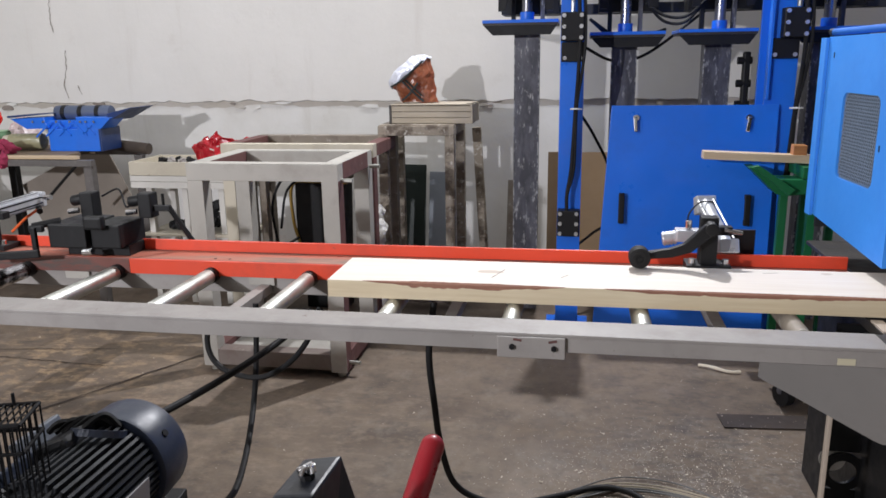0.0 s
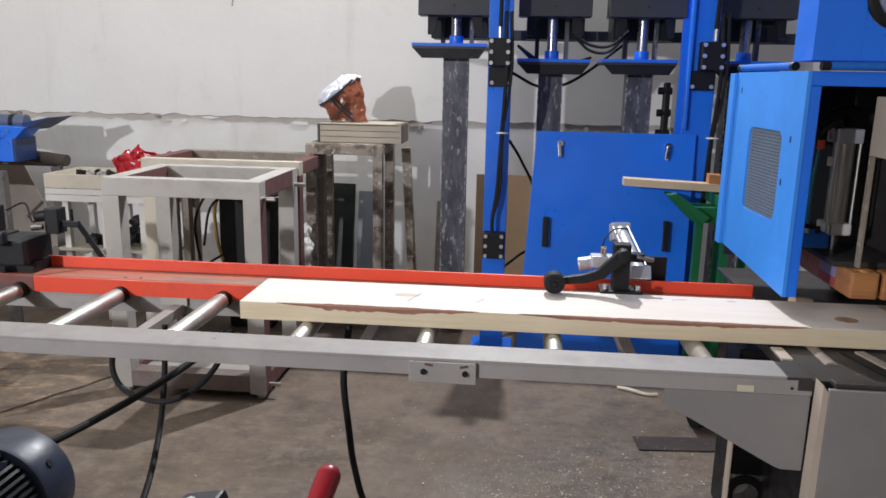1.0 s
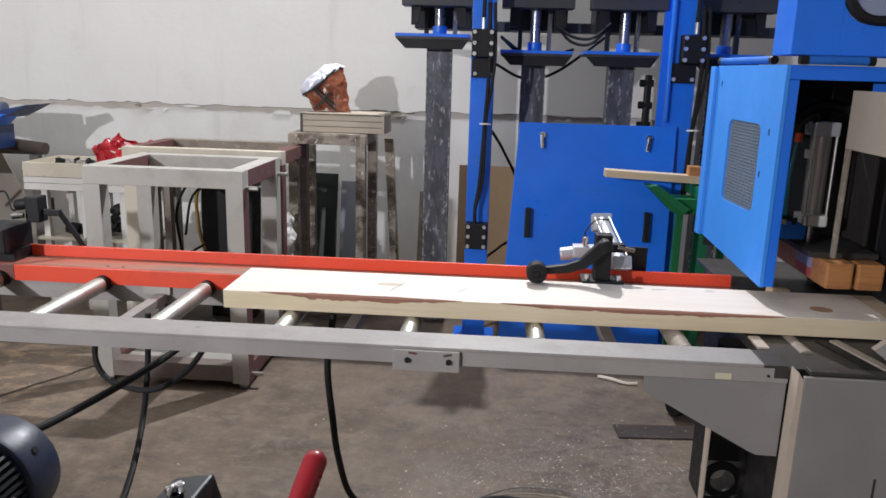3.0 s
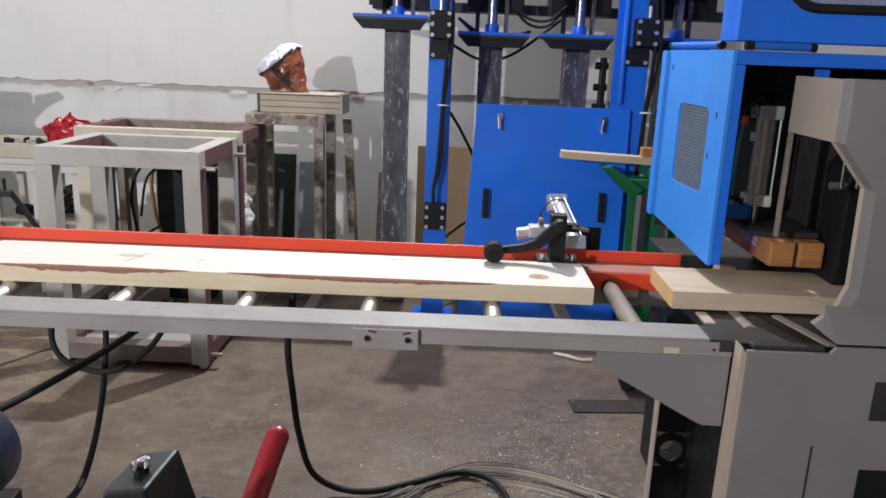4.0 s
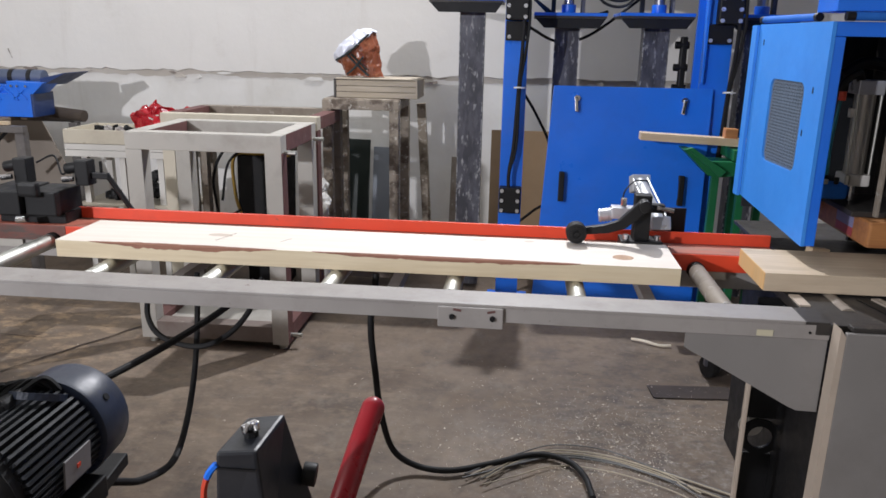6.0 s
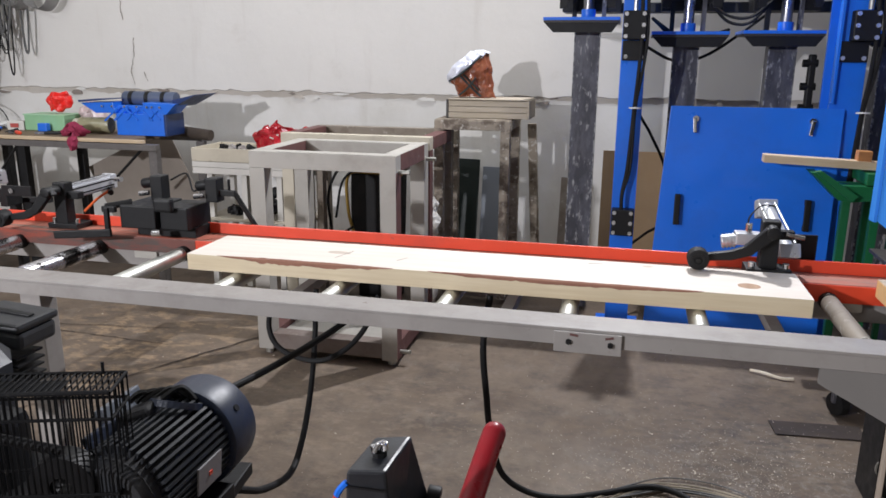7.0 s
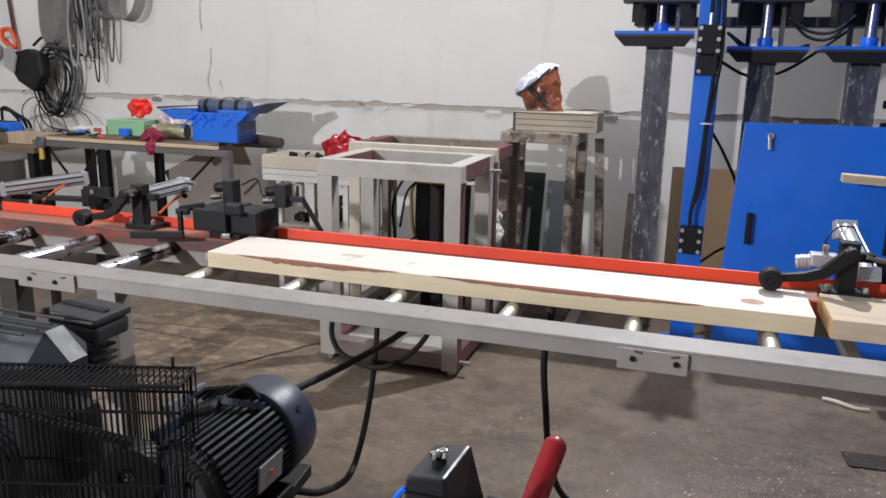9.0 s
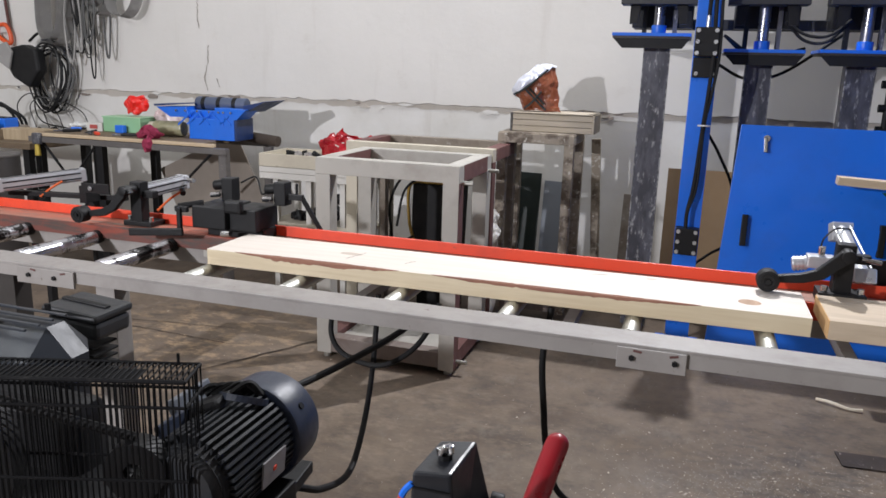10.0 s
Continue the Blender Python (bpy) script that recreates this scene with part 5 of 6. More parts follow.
def blob(name, centre, size, mat, parent, label="", amount=0.02, scale=14, seed=1.0, smooth=False):
    bm = nb()
    bmesh.ops.create_icosphere(bm, subdivisions=4, radius=1.0, matrix=Matrix.Translation(centre) @ Matrix.Diagonal((*size, 1)))
    crumple(bm, amount, scale, seed)
    crumple(bm, amount * 0.5, scale * 2.3, seed + 4)
    return part(name, bm, mat, parent, label, smooth)


def crates():
    t = thing("tray_stand", "stack of cream drawer trays on white legs", "tray stand", (-2.62, 4.75, 0))
    x0, x1, y0, y1 = -2.95, -2.1, 4.6, 5.0
    for z0, z1, mat in ((0.885, 0.975, CREAM), (0.845, 0.882, WHITE), (0.80, 0.842, WHITE)):
        part("tray_front", box(nb(), x0, x1, y0, y0 + 0.015, z0, z1, 0.002), mat, t)
        part("tray_back", box(nb(), x0, x1, y1 - 0.015, y1, z0, z1, 0.002), mat, t)
        for x in (x0, x1 - 0.015):
            part("tray_side", box(nb(), x, x + 0.015, y0 + 0.0155, y1 - 0.0155, z0, z1, 0.002), mat, t)
    part("tray_bottom", box(nb(), x0 + 0.016, x1 - 0.016, y0 + 0.016, y1 - 0.016, 0.89, 0.897), CREAM, t)
    for x in (-2.84, -2.58, -2.32, -2.16):
        for y in (4.63, 4.93):
            part("leg", box(nb(), x - 0.02, x + 0.02, y, y + 0.04, 0, 0.8, 0.002), WHITE, t)
    part("low_shelf", box(nb(), -2.9, -2.12, 4.61, 4.98, 0.47, 0.49, 0.002), CREAM, t)
    for i, (x, z, s) in enumerate(((-2.72, 0.52, 0.05), (-2.6, 0.54, 0.06), (-2.45, 0.56, 0.08), (-2.3, 0.53, 0.06), (-2.4, 0.66, 0.05))):
        k = thing("machine_scrap", "dark oily machine part on the low shelf", "machine part", (x, 4.75, 0.49))
        blob("casting", (x, 4.75, z), (s, s, s * 0.7), BLACK, k, amount=0.03, scale=22, seed=i)
    t = thing("red_bag", "crumpled glossy red plastic bag in the tray", "bag", (-2.33, 4.7, 0.98))
    blob("film", (-2.36, 4.72, 1.035), (0.17, 0.07, 0.105), RED_FILM, t, amount=0.06, scale=11, seed=2.5)
    blob("bag_neck", (-2.15, 4.72, 1.08), (0.1, 0.045, 0.04), RED_FILM, t, amount=0.035, scale=14, seed=5.5)
    for dx, dz, w, q in ((0.0, 0.0, 0.03, 20), (0.05, 0.022, 0.018, -10), (0.085, -0.012, 0.025, 40)):
        part("white_print", box(nb(), -2.38 + dx, -2.38 + dx + w, 4.642, 4.646, 1.05 + dz, 1.058 + dz, 0, turn=(0, q, 0)), WHITE, t)
    t = thing("parts_heap", "small grey scrap pieces in the tray", "scrap", (-2.75, 4.8, 0.9))
    for i in range(7):
        blob("scrap", (-2.8 + 0.05 * i, 4.78 + 0.02 * (i % 3), 0.955), (0.035, 0.03, 0.03), GREY if i % 2 else BLACK, t, amount=0.02, scale=25, seed=i)


WHITE = surface("white_paint", (0.62, 0.6, 0.56), worn=(0.3, 0.26, 0.2), rough=0.55, scale=5, wear=(0.68, 0.74))


# ---- workbench with tools ----
DRUM = surface("burnt_drum_steel", (0.035, 0.03, 0.028), worn=(0.1, 0.08, 0.065), dirt=(0.06, 0.045, 0.036), rough=0.6, scale=5)
VICE = surface("dark_vice_paint", (0.045, 0.05, 0.045), worn=(0.12, 0.12, 0.115), dirt=(0.03, 0.03, 0.028), rough=0.5, scale=7)
BENCH = surface("worn_bench_steel", (0.13, 0.12, 0.115), worn=(0.26, 0.23, 0.2), dirt=(0.07, 0.06, 0.055), rough=0.55, metal=0.2, scale=6)
def workbench():
    t = thing("workbench", "old steel workbench with dark plank top", "workbench", (-4.0, 4.75, 0))
    zt = 1.035
    x0, x1, y0, y1 = -4.82, -3.2, 4.45, 5.1
    for k in range(4):
        part("plank", box(nb(), x0 + 0.06, x1 - 0.1 - 0.05 * (k % 2), y0 + 0.01 + 0.155 * k, y0 + 0.16 + 0.155 * k, zt - 0.028, zt, 0.003), OLDWOOD, t)
    part("front_batten", box(nb(), x0 + 0.05, x1 + 0.0, y0 - 0.022, y0 + 0.009, zt - 0.024, zt - 0.002, 0.002), PINE_B, t, "pale pine batten")
    part("front_angle", box(nb(), x0, x1 + 0.1, y0 - 0.03, y0 + 0.02, zt - 0.07, zt - 0.029, 0.003), BENCH, t)
    part("back_angle", box(nb(), x0, x1 + 0.1, y1 - 0.04, y1, zt - 0.07, zt - 0.029, 0.003), BENCH, t)
    for x in (x0 + 0.62, x1 + 0.05, x0 + 0.05):
        for y in (y0, y1 - 0.06):
            part("leg", box(nb(), x - 0.03, x + 0.03, y, y + 0.055, 0, zt - 0.071, 0.003), BLACK if x < -4 else BENCH, t)
    for xa, xb in ((-4.45, -4.25), (-4.55, -4.75), (-3.5, -3.25)):
        part("brace", cyl(nb(), (xa, y0 + 0.03, zt - 0.3), (xb, y0 + 0.03, zt - 0.07), 0.01, seg=8), BLACK, t)
    part("roll", cyl(nb(), (-3.55, 4.98, zt + 0.04), (-2.98, 4.92, zt - 0.01), 0.04, seg=24), ROLL, t, "dark brown rolled sheet", smooth=True)
    part("under_sheet", box(nb(), -4.1, -3.3, 5.14, 5.15, 0.2, 0.92, 0, turn=(0, -25, 0)), plain("brown_sheet", (0.3, 0.26, 0.22), 0.8), t)
    toolbox(zt)
    # green box, red helmet, jar and small tools
    g = thing("green_box", "pale green plastic tool tray", "box", (-4.250, 4.85, zt))
    part("shell", box(nb(), -4.440, -4.090, 4.78, 4.98, zt, zt + 0.115, 0.008), plain("mint_plastic", (0.28, 0.52, 0.3), 0.45), g)
    part("rim", box(nb(), -4.445, -4.085, 4.775, 4.985, zt + 0.112, zt + 0.12, 0.003), plain("mint_rim", (0.36, 0.6, 0.38), 0.45), g)
    h = thing("red_bundle", "shiny crumpled red plastic bundle on the green tray", "bundle", (-4.250, 4.9, zt + 0.12))
    blob("film", (-4.205, 4.88, zt + 0.205), (0.105, 0.07, 0.075), plain("bright_red_film", (0.75, 0.02, 0.015), 0.25), h, amount=0.035, scale=11, seed=7)
    w = thing("small_carton", "white and grey small carton on the bench", "carton", (-4.500, 4.8, zt))
    part("carton", box(nb(), -4.580, -4.450, 4.76, 4.84, zt, zt + 0.065, 0.003, turn=(0, 0, 12)), WHITE, w)
    part("label", box(nb(), -4.540, -4.480, 4.752, 4.756, zt + 0.02, zt + 0.05, 0, turn=(0, 0, 12)), plain("dull_red_label", (0.4, 0.06, 0.05)), w)
    j = thing("plastic_jar", "clear plastic jar of small parts lying on the bench", "jar", (-3.8, 4.72, zt))
    part("body", cyl(nb(), (-3.9, 4.72, zt + 0.06), (-3.66, 4.74, zt + 0.06), 0.056, seg=24, bevel=0.012), plain("olive_plastic", (0.34, 0.32, 0.2), 0.25), j, smooth=True)
    part("cap", cyl(nb(), (-3.945, 4.716, zt + 0.06), (-3.9, 4.72, zt + 0.06), 0.045, seg=20, bevel=0.006), plain("milky_cap", (0.6, 0.57, 0.45), 0.4), j, smooth=True)
    k = thing("film_bag", "pale translucent plastic bag leaning behind the tray", "bag", (-3.98, 4.98, zt))
    blob("film", (-3.98, 4.97, zt + 0.11), (0.11, 0.05, 0.12), plain("pink_white_film", (0.62, 0.5, 0.5), 0.25), k, amount=0.04, scale=12, seed=21)
    r = thing("pink_rag", "crumpled dark pink rag hanging over the bench edge", "rag", (-3.780, 4.5, zt))
    blob("cloth", (-3.800, 4.52, zt + 0.028), (0.11, 0.05, 0.03), ROSE, r, amount=0.05, scale=13, seed=9)
    blob("cloth_tail", (-3.740, 4.42, zt - 0.03), (0.038, 0.025, 0.065), ROSE, r, amount=0.03, scale=16, seed=4)
    p = thing("pliers", "dark steel pliers with blue grips", "pliers", (-4.4, 4.6, zt))
    part("jaw", box(nb(), -4.45, -4.36, 4.6, 4.62, zt, zt + 0.02, 0.003, turn=(0, -15, 25)), BLACK, p)
    part("grip", box(nb(), -4.28, -4.2, 4.72, 4.76, zt, zt + 0.06, 0.008), BLUE, p)
    for i, (x, y, l, q) in enumerate(((-4.05, 4.56, 0.2, 20), (-4.3, 4.52, 0.16, -35), (-4.62, 4.6, 0.22, 60), (-4.7, 4.75, 0.14, 10), (-3.95, 4.62, 0.12, 70))):
        k = thing("hand_tool", "small dark steel tool lying on the bench", "tool", (x, y, zt))
        part("shaft", box(nb(), x - l / 2, x + l * 0.1, y - 0.006, y + 0.006, zt + 0.002, zt + 0.014, 0.003, turn=(0, 0, q)), RAW, k)
        part("grip", box(nb(), x - l * 0.1, x + l / 2, y - 0.013, y + 0.013, zt + 0.001, zt + 0.024, 0.008, turn=(0, 0, q)), (BLACK, RED, BLACK, BLUE, RAW)[i], k)
    f = thing("clear_bag", "crumpled clear plastic bag on the bench", "bag", (-4.72, 4.85, zt))
    blob("film", (-4.72, 4.85, zt + 0.025), (0.1, 0.07, 0.028), plain("milky_film", (0.6, 0.6, 0.58), 0.2), f, amount=0.02, scale=20, seed=12)
    hm = thing("hammer", "hammer with yellow and black handle hung on the bench edge", "hammer", (-4.72, 4.4, 0.8))
    part("head", box(nb(), -4.765, -4.69, 4.395, 4.43, zt - 0.085, zt + 0.0, 0.012), RAW, hm)
    part("handle", cyl(nb(), (-4.728, 4.41, zt - 0.085), (-4.722, 4.405, zt - 0.17), 0.017, 0.021, seg=12), plain("yellow_grip", (0.5, 0.36, 0.05), 0.5), hm)
    part("grip_end", cyl(nb(), (-4.722, 4.405, zt - 0.17), (-4.715, 4.404, zt - 0.29), 0.021, 0.018, seg=12), BLACK, hm)
    # a second bench further along with clutter
    b = thing("side_bench", "low cluttered wooden bench by the wall", "workbench", (-5.5, 4.9, 0))
    part("top", box(nb(), -6.8, -4.95, 4.55, 5.3, 0.88, 0.93, 0.004), OLDWOOD, b)
    for x in (-6.7, -5.05):
        part("leg", box(nb(), x - 0.03, x + 0.03, 4.6, 4.66, 0, 0.88), BLACK, b)
        part("leg", box(nb(), x - 0.03, x + 0.03, 5.2, 5.26, 0, 0.88), BLACK, b)
    c = thing("blue_case", "blue open plastic tool case", "case", (-5.75, 4.95, 0.93))
    part("shell", box(nb(), -5.8, -5.52, 4.86, 5.0, 0.931, 1.08, 0.01), BLUE, c)
    part("inside", box(nb(), -5.79, -5.53, 4.87, 4.99, 1.078, 1.084), BLACK, c)
    v = thing("bench_vice", "dark green-grey cast bench vice on the low bench", "vice", (-5.72, 4.72, 0.93))
    part("body", box(nb(), -5.88, -5.62, 4.66, 4.78, 0.931, 1.02, 0.012), VICE, v)
    part("jaw", box(nb(), -5.7, -5.52, 4.64, 4.8, 0.98, 1.045, 0.01), VICE, v)
    part("jaw", box(nb(), -5.95, -5.83, 4.64, 4.8, 0.98, 1.06, 0.01), VICE, v)
    part("screw", cyl(nb(), (-5.62, 4.72, 0.965), (-5.46, 4.72, 0.96), 0.018, seg=12), RAW, v, smooth=True)
    o = thing("timber_offcut", "pale wooden offcut on the low bench", "offcut", (-5.2, 4.78, 0.93))
    part("block", box(nb(), -5.38, -4.97, 4.7, 4.86, 0.931, 1.02, 0.004, turn=(0, 0, 4)), PLY, o)
    o = thing("timber_offcut", "short brown wooden offcut on the low bench", "offcut", (-5.45, 4.66, 0.93))
    part("block", box(nb(), -5.46, -5.36, 4.6, 4.72, 0.931, 1.01, 0.004, turn=(0, 0, -8)), OLDWOOD, o)
    for n in range(3):
        w = thing("wire_coil", "tangled black wire on the low bench", "wire", (-5.8, 5.1, 0.93))
        part("loop", hose(nb(), [(-6.05 + 0.1 * n, 5.1, 0.95), (-5.98 + 0.08 * n, 5.08, 1.12 + 0.03 * n), (-5.8 + 0.06 * n, 5.1, 1.17 - 0.02 * n), (-5.68 + 0.05 * n, 5.12, 1.06), (-5.64 + 0.04 * n, 5.12, 0.95)], 0.012, seg=7), RUBBER, w, smooth=True)
    for i, (x, y, s) in enumerate(((-5.45, 4.98, 0.05), (-5.3, 5.0, 0.04), (-6.15, 4.8, 0.1), (-5.15, 5.0, 0.05))):
        k = thing("bench_clutter", "dusty machine part on the bench", "machine part", (x, y, 0.93))
        blob("lump", (x, y, 0.93 + s * 0.8), (s * 1.2, s, s * 0.9), BLACK if i % 2 else RUST, k, amount=0.03, scale=18, seed=i + 2)
    d = thing("steel_drum", "dull dark steel drum with flat lid", "drum", (-4.71, 4.0, 0))
    part("body", cyl(nb(), (-4.71, 4.0, 0), (-4.71, 4.0, 0.905), 0.17, seg=28, bevel=0.004), DRUM, d, smooth=True)
    part("lid", cyl(nb(), (-4.71, 4.0, 0.905), (-4.71, 4.0, 0.92), 0.177, seg=28, bevel=0.003), BENCH, d, smooth=True)


ROSE = surface("rose_cloth", (0.26, 0.02, 0.06), dirt=(0.15, 0.015, 0.04), rough=0.85, scale=9, relief=0.4, fine=120)


ROLL = surface("dark_brown_felt", (0.06, 0.045, 0.035), dirt=(0.1, 0.08, 0.06), rough=0.85, scale=8)


def toolbox(zt):
    t = thing("tool_box", "open blue cantilever steel tool box with raised trays", "tool box", (-3.420, 4.8, zt))
    y0, y1 = 4.68, 4.88
    zu = zt - 0.035
    part("base_tray", prism(nb(), [(-3.620, zt), (-3.240, zt), (-3.240, zt + 0.15), (-3.620, zt + 0.15)], y0, y1, bevel=0.004), BLUE, t)
    part("end_panel", box(nb(), -3.238, -3.226, y0 + 0.001, y1 + 0.03, zt, zu + 0.19, 0.003), BLUE_D, t)
    part("left_tray", prism(nb(), [(-3.900, zu + 0.255), (-3.640, zu + 0.265), (-3.620, zu + 0.19), (-3.780, zu + 0.185)], y0, y1 - 0.02, bevel=0.003), BLUE, t)
    part("mid_tray", box(nb(), -3.680, -3.400, y0 + 0.03, y1, zu + 0.18, zu + 0.24, 0.004), BLUE, t)
    part("right_tray", prism(nb(), [(-3.400, zu + 0.265), (-3.140, zu + 0.26), (-3.220, zu + 0.185), (-3.380, zu + 0.18)], y0, y1 - 0.02, bevel=0.003), BLUE, t)
    part("right_lid", prism(nb(), [(-3.180, zu + 0.235), (-3.01, zu + 0.32), (-3.01, zu + 0.325), (-3.190, zu + 0.285)], y0 + 0.04, y1 + 0.12, bevel=0.002), BLUE_D, t)
    part("left_lid", prism(nb(), [(-3.900, zu + 0.26), (-3.620, zu + 0.285), (-3.620, zu + 0.29), (-3.905, zu + 0.275)], y0 - 0.02, y1, bevel=0.001), BLUE_D, t)
    for xa, xb in ((-3.580, -3.720), (-3.520, -3.640), (-3.440, -3.540), (-3.540, -3.440), (-3.420, -3.320), (-3.340, -3.260), (-3.280, -3.360)):
        part("link_arm", box(nb(), min(xa, xb) - 0.008, max(xa, xb) + 0.008, y0 - 0.008, y0 - 0.002, zt + 0.14, zt + 0.152, 0.001, turn=(0, 40 if xa < xb else -40, 0)), BLUE, t)
        part("rivet", cyl(nb(), (xb, y0 - 0.013, zt + 0.2), (xb, y0 - 0.002, zt + 0.2), 0.008, seg=10), CHROME, t)
    g = thing("power_drill", "grey-blue cordless tool lying in the tool box", "power tool", (-3.420, 4.85, zu + 0.26))
    part("body", cyl(nb(), (-3.640, 4.83, zu + 0.285), (-3.220, 4.83, zu + 0.285), 0.05, seg=18, bevel=0.01), plain("tool_blue", (0.075, 0.095, 0.15), 0.5), g, smooth=True)
    for k in range(3):
        part("band", ring(nb(), (-3.570 + 0.13 * k, 4.83, zu + 0.285), (1, 0, 0), 0.053, 0.045, 0.03, 20), BLACK, g)
    for ob in (t, g):
        ob.location.x += 0.045


BLUE_D = surface("dark_blue_paint", (0.012, 0.035, 0.13), worn=(0.06, 0.07, 0.09), rough=0.4, scale=5, wear=(0.7, 0.76))


def wall_hangings():
    rng = random.Random(11)
    t = thing("cable_coil", "hanging coil of black and grey cable on the wall", "cable coil", (-5.55, 5.5, 1.5))
    for k in range(13):
        cx, cz = -5.62 + rng.uniform(-0.05, 0.09), 1.42 + rng.uniform(-0.07, 0.05)
        rx, rz = rng.uniform(0.13, 0.2), rng.uniform(0.24, 0.31)
        y = 5.5 + rng.uniform(-0.05, 0.05)
        pts = [(cx + rx * math.cos(q) + 0.06 * math.sin(q) * 0.4, y + 0.02 * math.sin(2 * q), cz + rz * math.sin(q)) for q in np.linspace(0, math.tau, 12)]
        part("loop", hose(nb(), pts, rng.uniform(0.006, 0.011), steps=4, seg=6), RUBBER if k % 3 else CABLE_GREY, t, smooth=True)
    part("holster", prism(nb(), [(-5.97, 1.655), (-5.78, 1.69), (-5.64, 1.645), (-5.62, 1.464), (-5.751, 1.31), (-5.92, 1.4), (-6.0, 1.53)], 5.36, 5.47, bevel=0.025), BLACK, t, "black leather tool holster")
    part("holster_flap", prism(nb(), [(-6.02, 1.68), (-5.94, 1.71), (-5.88, 1.62), (-5.93, 1.47), (-6.03, 1.53)], 5.33, 5.358, bevel=0.01), BELT, t, "grey holster flap")
    part("strap", hose(nb(), [(-5.84, 5.5, 1.72), (-5.7, 5.48, 1.79), (-5.6, 5.5, 1.74), (-5.45, 5.5, 1.66), (-5.3, 5.55, 1.64)], 0.012), RUBBER, t)
    part("hook", cyl(nb(), (-5.6, 5.4, 1.73), (-5.6, 5.6, 1.75), 0.008, seg=8), RAW, t)
    for k in range(1):
        part("tail", hose(nb(), [(-5.72 - 0.08 * k, 5.5, 1.45), (-5.8 - 0.06 * k, 5.46, 1.2), (-5.7 - 0.05 * k, 5.42, 1.02 + 0.05 * k), (-5.35 - 0.13 * k, 5.38, 0.97)], 0.006, seg=6), RUBBER, t)
    for k in range(3):
        x = -6.0 + 0.15 * k
        part("stray_loop", hose(nb(), [(x, 5.5, 0.95), (x - 0.03, 5.48, 1.15), (x + 0.16, 5.47, 1.26 - 0.03 * k), (x + 0.42, 5.46, 1.12), (x + 0.55, 5.42, 0.95)], 0.005, seg=6), CABLE_GREY if k % 2 else RUBBER, t, smooth=True)
    t = thing("belt_bundle", "bundle of grey and black drive belts hung on hooks", "belts", (-5.2, 5.5, 2.2))
    for k in range(15):
        x = max(-5.45, min(-4.95, rng.gauss(-5.2, 0.11)))
        drop = rng.uniform(0.4, 0.72) + (0.3 if k in (3, 8, 14) else 0)
        if x < -5.35:
            drop = rng.uniform(0.4, 0.62)
        w = rng.uniform(0.02, 0.07)
        y = 5.46 + rng.uniform(-0.05, 0.08)
        top, lean = 2.3, rng.uniform(-0.05, 0.05)
        pts = [(x, y, top), (x - w + lean * 0.5, y, top - drop * 0.5), (x - w * 0.6 + lean, y, top - drop * 0.9), (x + lean, y, top - drop), (x + w * 0.6 + lean, y, top - drop * 0.9), (x + w + lean * 0.5, y, top - drop * 0.5), (x + 0.01, y, top)]
        part("belt", hose(nb(), pts, rng.uniform(0.004, 0.010), steps=5, seg=6), (RUBBER, CABLE_GREY, BELT)[k % 3], t, smooth=True)
    for x, w, h in ((-5.48, 0.15, 0.5), (-5.5, 0.08, 0.46), (-5.28, 0.09, 0.33), (-5.1, 0.11, 0.24), (-4.98, 0.1, 0.3), (-4.74, 0.13, 0.31)):
        pts = [(x - w, 5.47, 2.35), (x - w * 1.1, 5.46, 2.35 - h), (x - w * 0.5, 5.46, 2.33 - h * 1.25), (x + w * 0.4, 5.46, 2.33 - h * 1.2), (x + w, 5.47, 2.35 - h * 0.8), (x + w * 0.9, 5.47, 2.35)]
        bm = nb()
        line = glide(pts, 6)
        prev = None
        for p in line:
            a, b = bm.verts.new(p + Vector((-0.03, -0.03, 0.01))), bm.verts.new(p + Vector((0.03, 0.035, -0.01)))
            if prev:
                bm.faces.new((prev[0], prev[1], b, a))
            prev = (a, b)
        bmesh.ops.solidify(bm, geom=bm.faces[:], thickness=0.006)
        part("flat_belt", bm, BELT, t, "wide grey flat belt", smooth=True)
    part("hook_rail", cyl(nb(), (-5.6, 5.5, 2.32), (-4.8, 5.5, 2.32), 0.01, seg=8), RAW, t)
    s = thing("hand_saw", "orange-handled hand saw hung on the wall", "saw", (-6.15, 5.55, 1.85))
    bm = nb()
    prism(bm, [(-6.262, 1.79), (-6.13, 1.8), (-6.17, 2.45), (-6.225, 2.45)], 5.56, 5.563)
    part("blade", bm, SAWBLADE, s, "pale steel saw blade")
    part("back_spine", prism(nb(), [(-6.125, 1.78), (-6.105, 1.78), (-6.16, 2.45), (-6.178, 2.45)], 5.552, 5.57), PRIMER, s, "dark red spine")
    part("handle", hose(nb(), [(-6.245, 5.55, 1.86), (-6.25, 5.55, 1.775), (-6.19, 5.55, 1.725), (-6.11, 5.55, 1.7), (-6.105, 5.55, 1.78), (-6.15, 5.55, 1.86), (-6.245, 5.55, 1.86)], 0.019), plain("orange_plastic", (0.75, 0.1, 0.02), 0.4), s, smooth=True)
    g = thing("angle_grinder", "blue-green angle grinder hung on the wall", "grinder", (-6.4, 5.5, 1.7))
    part("body", cyl(nb(), (-6.6, 5.5, 1.70), (-6.4, 5.5, 1.69), 0.03, seg=14), BLACK, g, smooth=True)
    part("gear_head", blob_mesh((-6.36, 5.5, 1.67), (0.07, 0.06, 0.09)), plain("teal_enamel", (0.05, 0.12, 0.16), 0.4), g, smooth=True)
